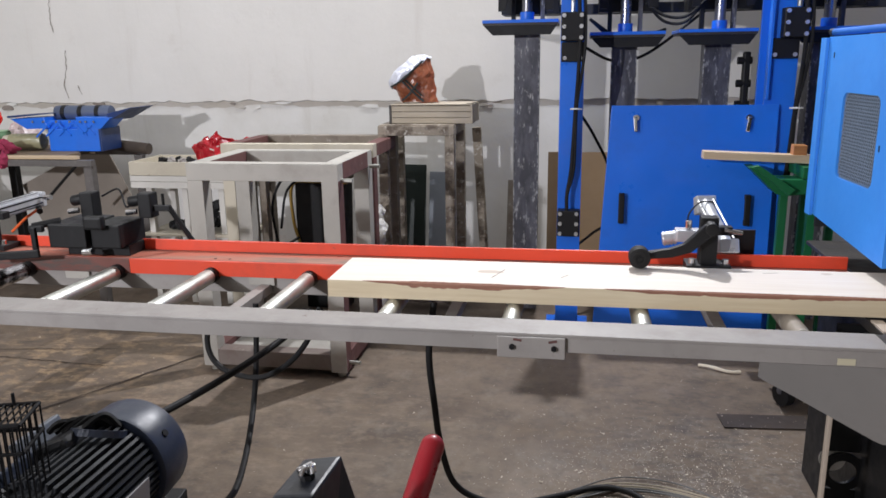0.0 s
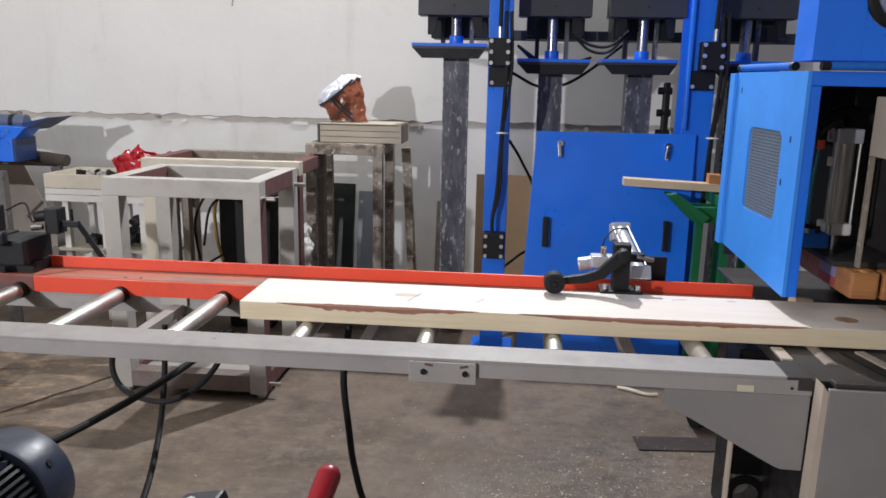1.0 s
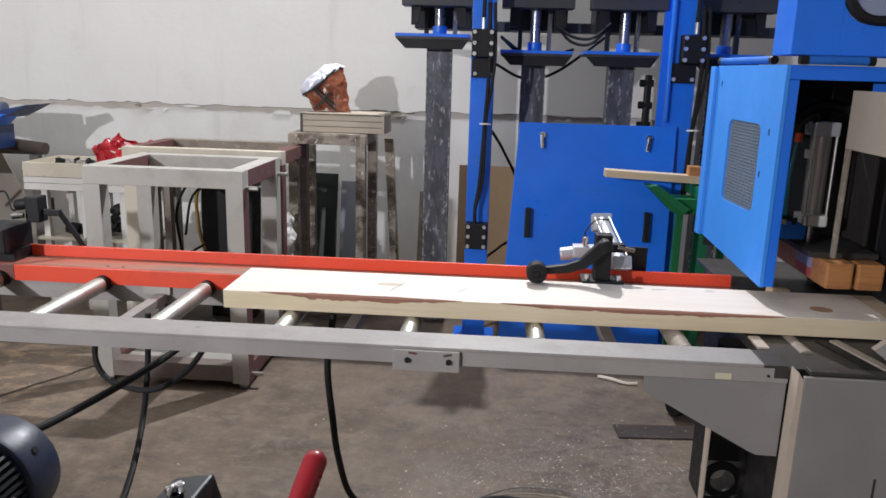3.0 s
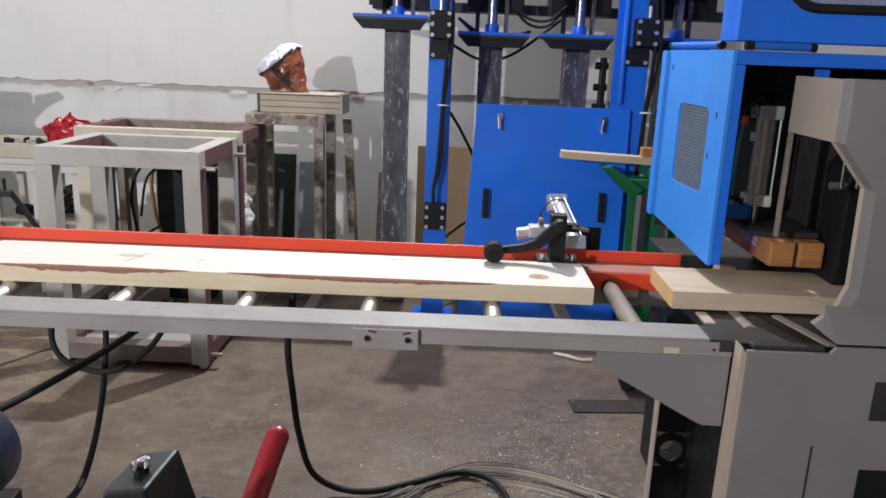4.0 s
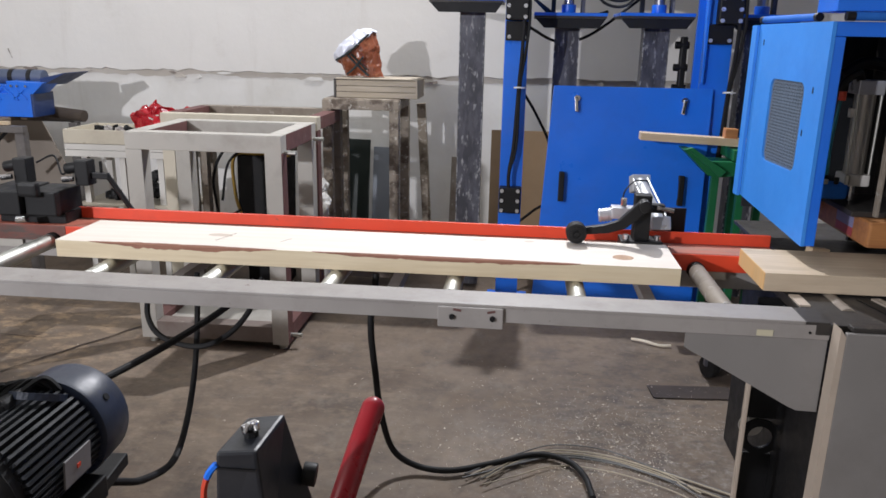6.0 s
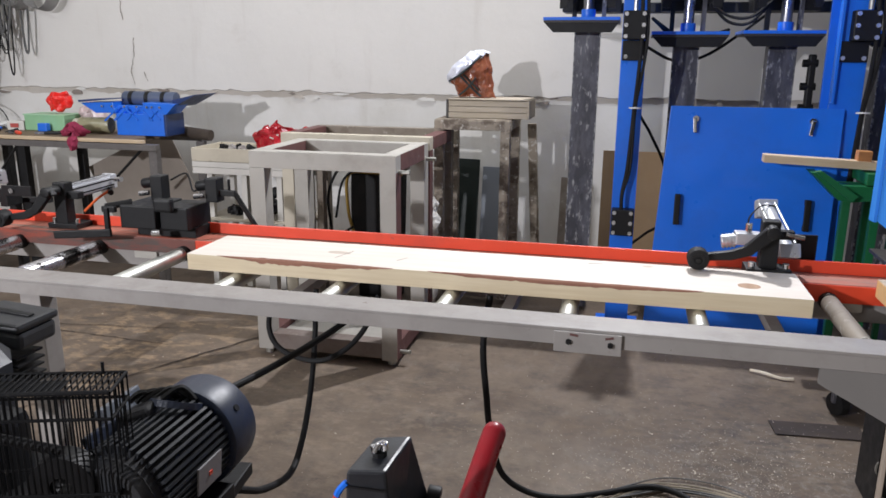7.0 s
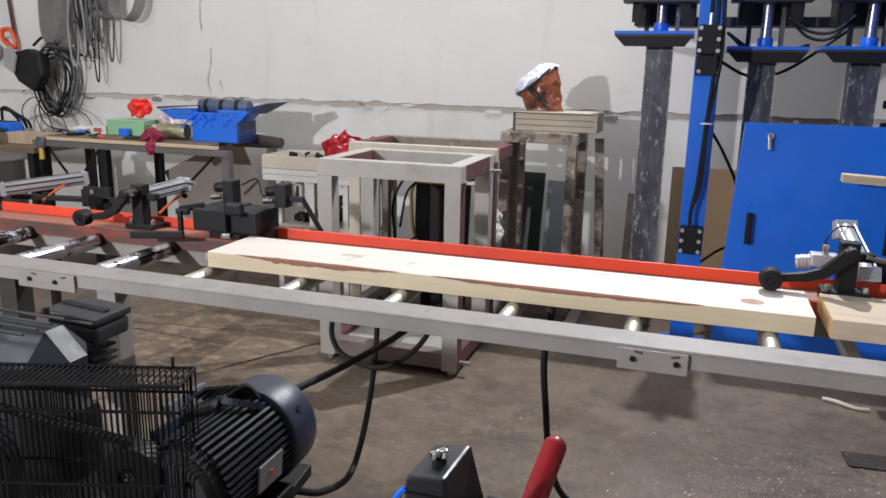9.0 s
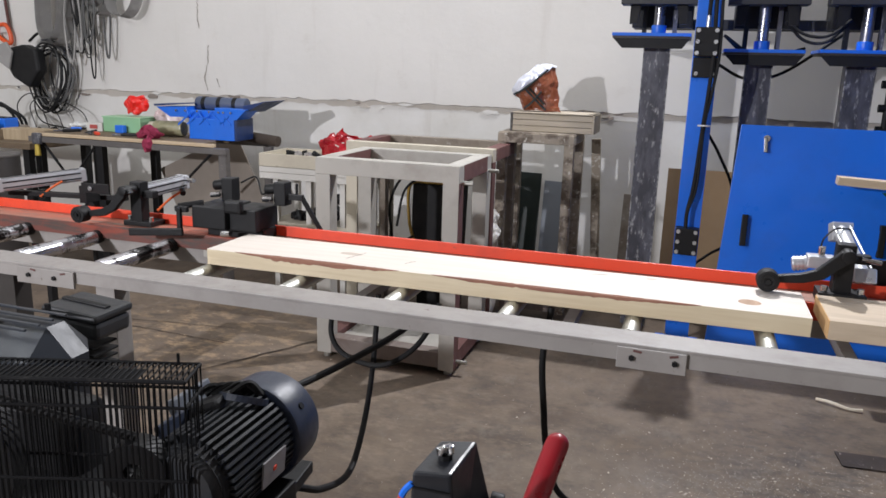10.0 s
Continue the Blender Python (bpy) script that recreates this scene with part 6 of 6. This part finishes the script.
    part("disc", cyl(nb(), (-6.29, 5.5, 1.66), (-6.285, 5.5, 1.66), 0.055, seg=20), GREY_B, g)


def blob_mesh(c, s):
    bm = nb()
    bmesh.ops.create_icosphere(bm, subdivisions=3, radius=1.0, matrix=Matrix.Translation(c) @ Matrix.Diagonal((*s, 1)))
    return bm


SAWBLADE = surface("pale_blade", (0.7, 0.7, 0.7), dirt=(0.5, 0.48, 0.46), rough=0.4, metal=0.2, scale=4)
CABLE_GREY = surface("grey_cable", (0.1, 0.1, 0.1), dirt=(0.2, 0.19, 0.17), rough=0.6, scale=9)
BELT = surface("grey_belt", (0.34, 0.33, 0.32), dirt=(0.5, 0.48, 0.45), rough=0.75, scale=7)


# ---- compressor in the foreground ----
def compressor():
    t = thing("air_compressor", "dark piston air compressor with caged belt drive", "compressor", (-1.3, 1.2, 0))
    ax = Vector((0.0, 1.0, 0)).normalized()
    b = Vector((-0.945, 1.30, 0.775))
    a = b - ax * 0.255
    # body coloured dark to give the shaded gaps between the fins
    m = part("motor", cyl(nb(), a, b, 0.09, seg=36), INNER_SHADE, t, "finned electric motor", smooth=True)
    up = Vector((0, 0, 1))
    side = ax.cross(up)
    for k in range(44):
        q = k * math.tau / 44
        rad = math.cos(q) * side + math.sin(q) * up
        p0, p1 = a + ax * 0.02 + rad * 0.096, b - ax * 0.01 + rad * 0.096
        bm = nb()
        mid = (p0 + p1) / 2
        rot = Matrix((ax, rad, ax.cross(rad))).transposed().to_4x4()
        bmesh.ops.create_cube(bm, size=1, matrix=Matrix.Translation(mid) @ rot @ Matrix.Diagonal(((p1 - p0).length, 0.022, 0.0062, 1)))
        part("fin", bm, FIN, m)
    part("end_bell", cyl(nb(), a - ax * 0.02, a + ax * 0.012, 0.08, 0.094, seg=30, bevel=0.01), INNER_SHADE, m, smooth=True)
    cov = part("fan_cover", cyl(nb(), b - ax * 0.005, b + ax * 0.1, 0.12, 0.115, seg=40, bevel=0.012), MOTOR, t, "blue-grey fan cover", smooth=True)
    for q in (0.6, 2.2, 4.0):
        rad = math.cos(q) * side + math.sin(q) * up
        part("screw", cyl(nb(), b + ax * 0.04 + rad * 0.114, b + ax * 0.04 + rad * 0.121, 0.008, seg=8), BLACK, cov)
    nrm = (ax.cross(up) * 1.0 - up * 0.09).normalized()
    pc = Vector((b.x, 1.2, b.z)) + nrm * 0.109
    rot = Matrix((ax, nrm, ax.cross(nrm))).transposed().to_4x4()
    bm = nb()
    bmesh.ops.create_cube(bm, size=1, matrix=Matrix.Translation(pc) @ rot @ Matrix.Diagonal((0.088, 0.004, 0.06, 1)))
    pl = part("rating_plate", bm, PLATE_GREY, m, "dull aluminium rating plate")
    bm = nb()
    bmesh.ops.create_cube(bm, size=1, matrix=Matrix.Translation(pc + nrm * 0.003) @ rot @ Matrix.Diagonal((0.011, 0.002, 0.009, 1)))
    part("red_mark", bm, RED, pl)
    top = Vector((b.x, 1.263, b.z)) + up * 0.10
    part("terminal_box", box(nb(), top.x - 0.09, top.x - 0.01, top.y - 0.08, top.y + 0.03, top.z - 0.03, top.z + 0.012, 0.012, turn=(0, -25, 0)), BLACK, m, "open black terminal box")
    part("box_lid", box(nb(), top.x - 0.115, top.x - 0.095, top.y - 0.1, top.y + 0.03, top.z - 0.05, top.z + 0.02, 0.004, turn=(0, -25, 0)), LID, m, "pale blue-grey box lid")
    for k in range(5):
        part("wire", hose(nb(), [top + Vector((-0.09 + 0.015 * k, -0.03, 0.01)), top + Vector((-0.06 + 0.015 * k, -0.02 + 0.01 * k, 0.03)), top + Vector((-0.01 + 0.01 * k, 0.03, 0.0))], 0.007, seg=6), RUBBER, m)
    part("conduit_ring", ring(nb(), top + Vector((-0.0, 0.0, 0.0)), ax * 0.5 + up, 0.054, 0.045, 0.014), MOTOR, m)
    part("box_bracket", box(nb(), top.x - 0.1, top.x - 0.085, top.y - 0.17, top.y - 0.03, top.z - 0.035, top.z - 0.005, 0.004, turn=(0, -20, 0)), MOTOR, m)
    # tank and base under the motor
    part("tank", cyl(nb(), (-2.3, 0.85, 0.36), (-0.95, 1.12, 0.36), 0.18, seg=36, bevel=0.04), BLACK, t, "black air tank", smooth=True)
    part("deck", box(nb(), -2.2, -0.86, 0.95, 1.4, 0.60, 0.63, 0.004, turn=(0, 0, 6)), BLACK, t)
    part("motor_foot", box(nb(), -1.05, -0.84, 1.12, 1.3, 0.63, 0.68, 0.004), BLACK, t)
    part("air_pipe", hose(nb(), [(-1.0, 1.1, 0.45), (-0.7, 1.05, 0.48), (-0.39, 1.0, 0.56)], 0.014), BLACK, t)
    for x, y in ((-2.1, 0.8), (-2.05, 1.0), (-1.1, 1.0), (-1.05, 1.2)):
        part("tank_leg", box(nb(), x - 0.02, x + 0.02, y - 0.02, y + 0.02, 0, 0.3), BLACK, t)
    # wire belt guard: a flat cage between motor and pump
    g0, g1 = Vector((-1.69, 0.758, 0)), Vector((-0.904, 1.011, 0))
    along = (g1 - g0).normalized()
    out = along.cross(up)
    length = (g1 - g0).length
    zt, zb, depth = 1.02, 0.632, 0.092
    cage = part("belt_guard", hose(nb(), [g0 + up * zt, g1 + up * (zt + 0.002)], 0.004, smooth=False, seg=6), CAGE, t, "black wire belt guard")
    bm = nb()
    n = 72
    for i in range(n + 1):
        p = g0 + along * (length * i / n)
        for o in (0.0, depth):
            q = p - out * o
            cyl(bm, q + up * zb, q + up * zt, 0.0018, seg=5)
        cyl(bm, p + up * zt, p - out * depth + up * zt, 0.0018, seg=5)
    for k in range(4):
        cyl(bm, g1 - out * depth * k / 4 + up * zb, g1 - out * depth * k / 4 + up * zt, 0.0018, seg=5)
    tagged(part("wire_mesh", bm, CAGE, cage), kind="stuff")
    for z in (zt, zt - 0.05, zt - 0.2, zb):
        for o in (0.0, depth):
            part("hoop", cyl(nb(), g0 - out * o + up * z, g1 - out * o + up * z, 0.0035, seg=6), CAGE, cage)
        part("hoop", cyl(nb(), g1 + up * z, g1 - out * depth + up * z, 0.0035, seg=6), CAGE, cage)
    bm = nb()
    mid = g0.lerp(g1, 0.45) - out * 0.045 + up * (zt - 0.008)
    frame_m = Matrix((along, out, up)).transposed().to_4x4()
    bmesh.ops.create_cube(bm, size=1, matrix=Matrix.Translation(mid) @ frame_m @ Matrix.Diagonal((length * 0.86, 0.06, 0.003, 1)))
    part("top_strip", bm, CAGE, cage)
    part("spike", cyl(nb(), g1.lerp(g0, 0.05) - out * 0.09 + up * zt, g1.lerp(g0, 0.05) - out * 0.09 + up * (zt + 0.022), 0.003, seg=6), CAGE, cage)
    w = g0.lerp(g1, 0.35) - out * 0.05 + up * 0.82
    part("flywheel", ring(nb(), w, out, 0.19, 0.155, 0.05, 40), BLACK, t, smooth=True)
    part("flywheel_hub", cyl(nb(), w - out * 0.03, w + out * 0.03, 0.04, seg=18), BLACK, t, smooth=True)
    for k in range(5):
        q = k * math.tau / 5
        d = along * math.cos(q) + up * math.sin(q)
        part("spoke", cyl(nb(), w + d * 0.03, w + d * 0.165, 0.014, seg=8), BLACK, t)
    mp = g0.lerp(g1, 0.86) - out * 0.05 + up * 0.82
    part("motor_pulley", ring(nb(), mp, out, 0.06, 0.02, 0.05, 28), BLACK, t, smooth=True)
    part("belt", hose(nb(), [w + up * 0.19, (w + mp) / 2 + up * 0.12, mp + up * 0.062], 0.01), RUBBER, t)
    part("belt", hose(nb(), [w - up * 0.19, (w + mp) / 2 - up * 0.12, mp - up * 0.062], 0.01), RUBBER, t)
    # pump head behind the guard
    h = part("pump_head", chamfered(-2.4, -1.555, 1.33, 1.54, 0.62, 0.9, 0.075), PUMP, t, "dusty grey-blue cast pump head")
    for x, y in ((-1.80, 1.36), (-1.72, 1.5), (-1.98, 1.36), (-2.1, 1.5)):
        part("stud", cyl(nb(), (x, y, 0.9), (x, y, 0.927), 0.009, seg=6), BLACK, h)
    for k in range(4):
        part("head_rib", box(nb(), -2.38, -1.64, 1.345 + 0.045 * k, 1.352 + 0.045 * k, 0.905, 0.913, 0.002), PUMP, h)
    part("crank_cover", box(nb(), -2.25, -1.36, 1.2, 1.31, 0.6, 0.8, 0.03), BLACK, t)
    f = part("air_filter", box(nb(), -1.79, -1.615, 1.56, 1.70, 0.812, 0.865, 0.014, turn=(0, 4, 0)), BOXGREY, t, "black air filter housing")
    part("filter_lid", box(nb(), -1.8, -1.61, 1.55, 1.71, 0.868, 0.892, 0.01, turn=(0, 4, 0)), BOXGREY, f)
    part("lid_rib", box(nb(), -1.79, -1.63, 1.62, 1.64, 0.892, 0.899, 0.003, turn=(0, 4, 0)), BLACK, f)
    part("crankcase", box(nb(), -2.3, -1.8, 1.4, 1.62, 0.6, 0.7, 0.02), BLACK, t)
    for k in range(5):
        part("cooling_fin", box(nb(), -1.72, -1.635 + 0.004 * (k % 2), 1.56, 1.66, 0.69 + 0.022 * k, 0.697 + 0.022 * k, 0.002), BLACK, t)
    # pressure switch and unloader knob
    bm = nb()
    hi = [(-0.43, 0.931, 0.982), (-0.369, 0.938, 0.985), (-0.361, 1.056, 0.987), (-0.419, 1.04, 0.985)]
    lo = [(-0.437, 0.926, 0.8), (-0.35, 0.93, 0.8), (-0.318, 1.075, 0.8), (-0.43, 1.05, 0.8)]
    hi, lo = [bm.verts.new(p) for p in hi], [bm.verts.new(p) for p in lo]
    bm.faces.new(hi)
    bm.faces.new(lo[::-1])
    for k in range(4):
        bm.faces.new((lo[k], lo[(k + 1) % 4], hi[(k + 1) % 4], hi[k]))
    bmesh.ops.recalc_face_normals(bm, faces=bm.faces)
    finish_bevel(bm, hi + lo, 0.005)
    s = part("pressure_switch", bm, SWITCH, t, "dark pressure switch box with taper sides")
    part("lid_seam", box(nb(), -0.4365, -0.3675, 0.9285, 0.932, 0.955, 0.958), BLACK, s)
    part("screw", cyl(nb(), (-0.393, 0.985, 0.984), (-0.393, 0.985, 0.993), 0.012, seg=8), BLACK, s)
    for k, q in enumerate((-20, 35, 80)):
        part("wing_nut", box(nb(), -0.408, -0.379, 0.981, 0.989, 0.99, 1.003 + 0.003 * k, 0.003, turn=(15 * k - 12, -25 + 20 * k, q)), CHROME, s)
    part("cable_gland", cyl(nb(), (-0.335, 1.06, 0.875), (-0.312, 1.062, 0.872), 0.02, seg=14, bevel=0.003), BLACK, s, smooth=True)
    part("stem", cyl(nb(), (-0.385, 1.0, 0.55), (-0.385, 1.0, 0.80), 0.02, seg=12), BLACK, s)
    part("blue_wire", hose(nb(), [(-0.43, 0.932, 0.962), (-0.44, 0.93, 0.95), (-0.446, 0.93, 0.938)], 0.0055, seg=6), BLUE, s)
    part("red_wire", hose(nb(), [(-0.446, 0.93, 0.938), (-0.452, 0.93, 0.915), (-0.455, 0.93, 0.86), (-0.45, 0.935, 0.8)], 0.0055, seg=6), RED, s)
    h = part("lever", hose(nb(), [(-0.262, 1.30, 0.876), (-0.272, 1.25, 0.84), (-0.29, 1.17, 0.77), (-0.31, 1.1, 0.69), (-0.33, 1.05, 0.6)], 0.0235, seg=18), GRIP, t, "glossy red rubber grip", smooth=True)
    part("grip_tip", blob_mesh((-0.2615, 1.302, 0.877), (0.0236, 0.0236, 0.0236)), GRIP, h, smooth=True)
    part("bar", cyl(nb(), (-0.33, 1.05, 0.6), (-0.55, 1.1, 0.5), 0.015, seg=12), BLACK, h)


def chamfered(x0, x1, y0, y1, z0, z1, cut):
    """A block with one wide flat chamfer along each edge."""
    bm = nb()
    box(bm, x0, x1, y0, y1, z0, z1)
    bmesh.ops.bevel(bm, geom=bm.edges[:], offset=cut, segments=1, affect="EDGES")
    return bm


SWITCH = surface("scuffed_black_enamel", (0.016, 0.018, 0.024), worn=(0.08, 0.08, 0.085), dirt=(0.03, 0.03, 0.032), rough=0.36, scale=7, wear=(0.64, 0.74))
GRIP = surface("red_rubber_grip", (0.3, 0.012, 0.02), dirt=(0.18, 0.01, 0.015), rough=0.28, scale=9, relief=0.1)


FLOOR_JOINTS = ((-2.75, 2.55, -1.85, 4.1, 0.006), (-4.6, 3.45, -2.6, 3.75, 0.004), (-3.3, 3.55, -2.5, 3.5, 0.004))


def floor_cables():
    t = thing("black_hose", "thick black hose hanging from the table to the floor", "hose", (-0.5, 2.4, 0))
    part("run", hose(nb(), [(-0.47, 2.42, 0.80), (-0.487, 2.4, 0.62), (-0.475, 2.42, 0.42), (-0.46, 2.44, 0.26), (-0.42, 2.46, 0.10), (-0.33, 2.47, 0.03), (-0.2, 2.47, 0.02), (-0.05, 2.54, 0.019), (0.12, 2.63, 0.019), (0.24, 2.6, 0.019), (0.3, 2.5, 0.019), (0.32, 2.36, 0.019)], 0.0118, seg=12), RUBBER, t, smooth=True)
    t = thing("black_hose", "thick black hose sagging below the roller table", "hose", (-1.0, 2.2, 0))
    part("run", hose(nb(), [(-1.22, 2.28, 0.79), (-1.23, 2.26, 0.66), (-1.16, 2.22, 0.60), (-1.03, 2.2, 0.585), (-0.94, 2.23, 0.62), (-0.88, 2.28, 0.69), (-0.85, 2.34, 0.79)], 0.0095, seg=10), RUBBER, t, smooth=True)
    t = thing("black_hose", "black power cable from the table to the motor", "cable", (-1.0, 2.0, 0))
    part("run", hose(nb(), [(-0.9, 2.4, 0.76), (-0.97, 2.3, 0.69), (-1.05, 2.05, 0.66), (-1.12, 1.8, 0.655), (-1.17, 1.6, 0.67), (-1.1, 1.4, 0.72)], 0.0112, seg=10), RUBBER, t, smooth=True)
    t = thing("black_hose", "black cable hanging in a long bow to the floor", "cable", (-1.0, 1.9, 0))
    part("run", hose(nb(), [(-1.09, 2.36, 0.79), (-1.09, 2.33, 0.6), (-1.055, 2.2, 0.47), (-1.0, 2.0, 0.40), (-0.95, 1.8, 0.40), (-0.93, 1.6, 0.47), (-0.93, 1.48, 0.54), (-0.95, 1.38, 0.60)], 0.010, seg=10), RUBBER, t, smooth=True)
    t = thing("wire_bundle", "bundle of thin dusty wires on the floor", "wires", (0.4, 2.7, 0))
    rng = random.Random(5)
    for k in range(8):
        o = rng.uniform(-0.09, 0.09)
        r = rng.uniform(0.8, 1.25)
        pts = [(-0.12 + rng.uniform(-0.06, 0.06), 2.42 + o * 0.4, 0.02), (0.05, 2.55 + o, 0.012), (0.2, 2.63 + o * r, 0.008), (0.4, 2.62 + o * r, 0.006), (0.6, 2.53 + o * 0.8, 0.006), (0.78 + rng.uniform(-0.1, 0.06), 2.42 + o * 0.6, 0.006)]
        part("wire", hose(nb(), pts, rng.uniform(0.002, 0.0036), steps=6, seg=5), WIRE if k % 3 else CABLE_GREY, t)
    # flat dark sheet stands in for a shadow cast on the floor
    single("floor_shadow", box(nb(), 0.665, 1.05, 3.25, 3.38, 0.0005, 0.003, 0, turn=(0, 0, 5)), DIRT_SHADE, "thin dark sheet on the floor in place of a cast shadow", "steel plate", (0.85, 3.3, 0))
    # wood chips and dust
    bm = nb()
    rng = random.Random(8)
    for k in range(4200):
        if k < 3500:
            x, y = rng.gauss(0.52, 0.4), rng.gauss(2.68, 0.3)
        else:
            x, y = rng.uniform(-3.5, 1.5), rng.uniform(1.9, 4.4)
        if x > 0.66 and y < 2.9:
            continue
        s = rng.uniform(0.0006, 0.0016) * (2.6 if rng.random() < 0.07 else 1)
        q = rng.uniform(0, math.pi)
        u, w = Vector((math.cos(q), math.sin(q), rng.uniform(-0.3, 0.3))) * s * 1.6, Vector((-math.sin(q), math.cos(q), 0.2)) * s * 0.6
        p = Vector((x, y, 0.003))
        vs = [bm.verts.new(p + e) for e in (-u - w, u - w, u + w, -u + w)]
        ap = bm.verts.new(p + Vector((0, 0, s * 0.5)))
        for i2 in range(4):
            bm.faces.new((vs[i2], vs[(i2 + 1) % 4], ap))
    single("wood_chips", bm, CHIP, "pale wood chips and dust scattered on the floor", "wood chips", (0.3, 2.8, 0), kind="stuff")
    for x0, y0, x1, y1, w in FLOOR_JOINTS:
        bm, r = nb(), random.Random(int(abs(x0) * 100))
        prev = None
        n = 24
        dirv = Vector((x1 - x0, y1 - y0, 0)).normalized()
        sd = Vector((-dirv.y, dirv.x, 0))
        for i2 in range(n + 1):
            p = Vector((x0 + (x1 - x0) * i2 / n, y0 + (y1 - y0) * i2 / n, 0.0015)) + sd * r.uniform(-0.006, 0.006)
            h = w * r.uniform(0.4, 1.2)
            pr = (bm.verts.new(p - sd * h), bm.verts.new(p + sd * h))
            if prev:
                bm.faces.new((prev[0], prev[1], pr[1], pr[0]))
            prev = pr
        single("floor_joint", bm, DIRT_SHADE, "dark dirt-filled joint in the concrete floor", "floor joint", (x0, y0, 0.0015), kind="structure")
    s = thing("wood_splinter", "long pale wood splinter on the floor", "splinter", (0.75, 3.9, 0))
    part("splinter", hose(nb(), [(0.66, 3.93, 0.01), (0.72, 3.9, 0.014), (0.80, 3.86, 0.008), (0.86, 3.86, 0.01)], 0.008, seg=5), CHIP, s)
    c = thing("castor_wheel", "black castor wheel on the floor", "castor", (0.99, 3.5, 0))
    part("wheel", cyl(nb(), (0.96, 3.5, 0.055), (1.0, 3.52, 0.055), 0.055, seg=24, bevel=0.008), RUBBER, c, smooth=True)
    part("fork", box(nb(), 0.95, 1.01, 3.49, 3.53, 0.06, 0.13, 0.004), RAW, c)
    part("plate", box(nb(), 0.93, 1.2, 3.45, 3.75, 0.13, 0.145, 0.003), DARK, c)


WIRE = surface("dusty_wire", (0.35, 0.3, 0.22), rough=0.6, scale=9)
CHIP = wood("wood_chip", (0.76, 0.7, 0.6), (0.62, 0.54, 0.42), 0, 1.0, 0.8)
# dirt in the floor joints, also the painted floor shadow
DIRT_SHADE = surface("dirt_and_shade", (0.034, 0.023, 0.019), dirt=(0.07, 0.05, 0.04), rough=0.7, scale=7)


hall()
roller_table()
guide_fence()
right_clamp()
left_clamp()
end_cylinder()
stop_unit()
BOARD_A, BOARD_B = boards()
saw_machine()
blue_guard()
press()
cover_panel()
green_stand()
stands()
crates()
workbench()
wall_hangings()
compressor()
floor_cables()


def motions():
    slide_a = [(0, -0.808), (1.0, -0.808), (2.2, -0.81), (3.05, -0.81), (3.15, -0.835), (3.3, -0.955), (3.5, -1.158), (3.7, -1.365), (3.85, -1.515), (3.95, -1.562), (4.05, -1.568), (7.15, -1.568), (7.25, -1.62), (7.33, -1.73), (7.4, -1.77), (7.5, -1.775), (10, -1.775)]
    slide_b = [(0, 1.295), (1.0, 1.295), (2.2, 1.293), (3.05, 1.293), (3.15, 1.268), (3.3, 1.148), (3.5, 0.945), (3.6, 0.86), (3.7, 0.81), (3.8, 0.792), (3.95, 0.79), (6.95, 0.79), (7.03, 0.775), (7.12, 0.68), (7.2, 0.57), (7.28, 0.46), (7.35, 0.395), (7.43, 0.372), (7.5, 0.372), (10, 0.372)]
    walk(BOARD_A, [(t, pose(x, 2.46, 0.84)) for t, x in slide_a])
    walk(BOARD_B, [(t, pose(x, 2.46, 0.84)) for t, x in slide_b])


motions()
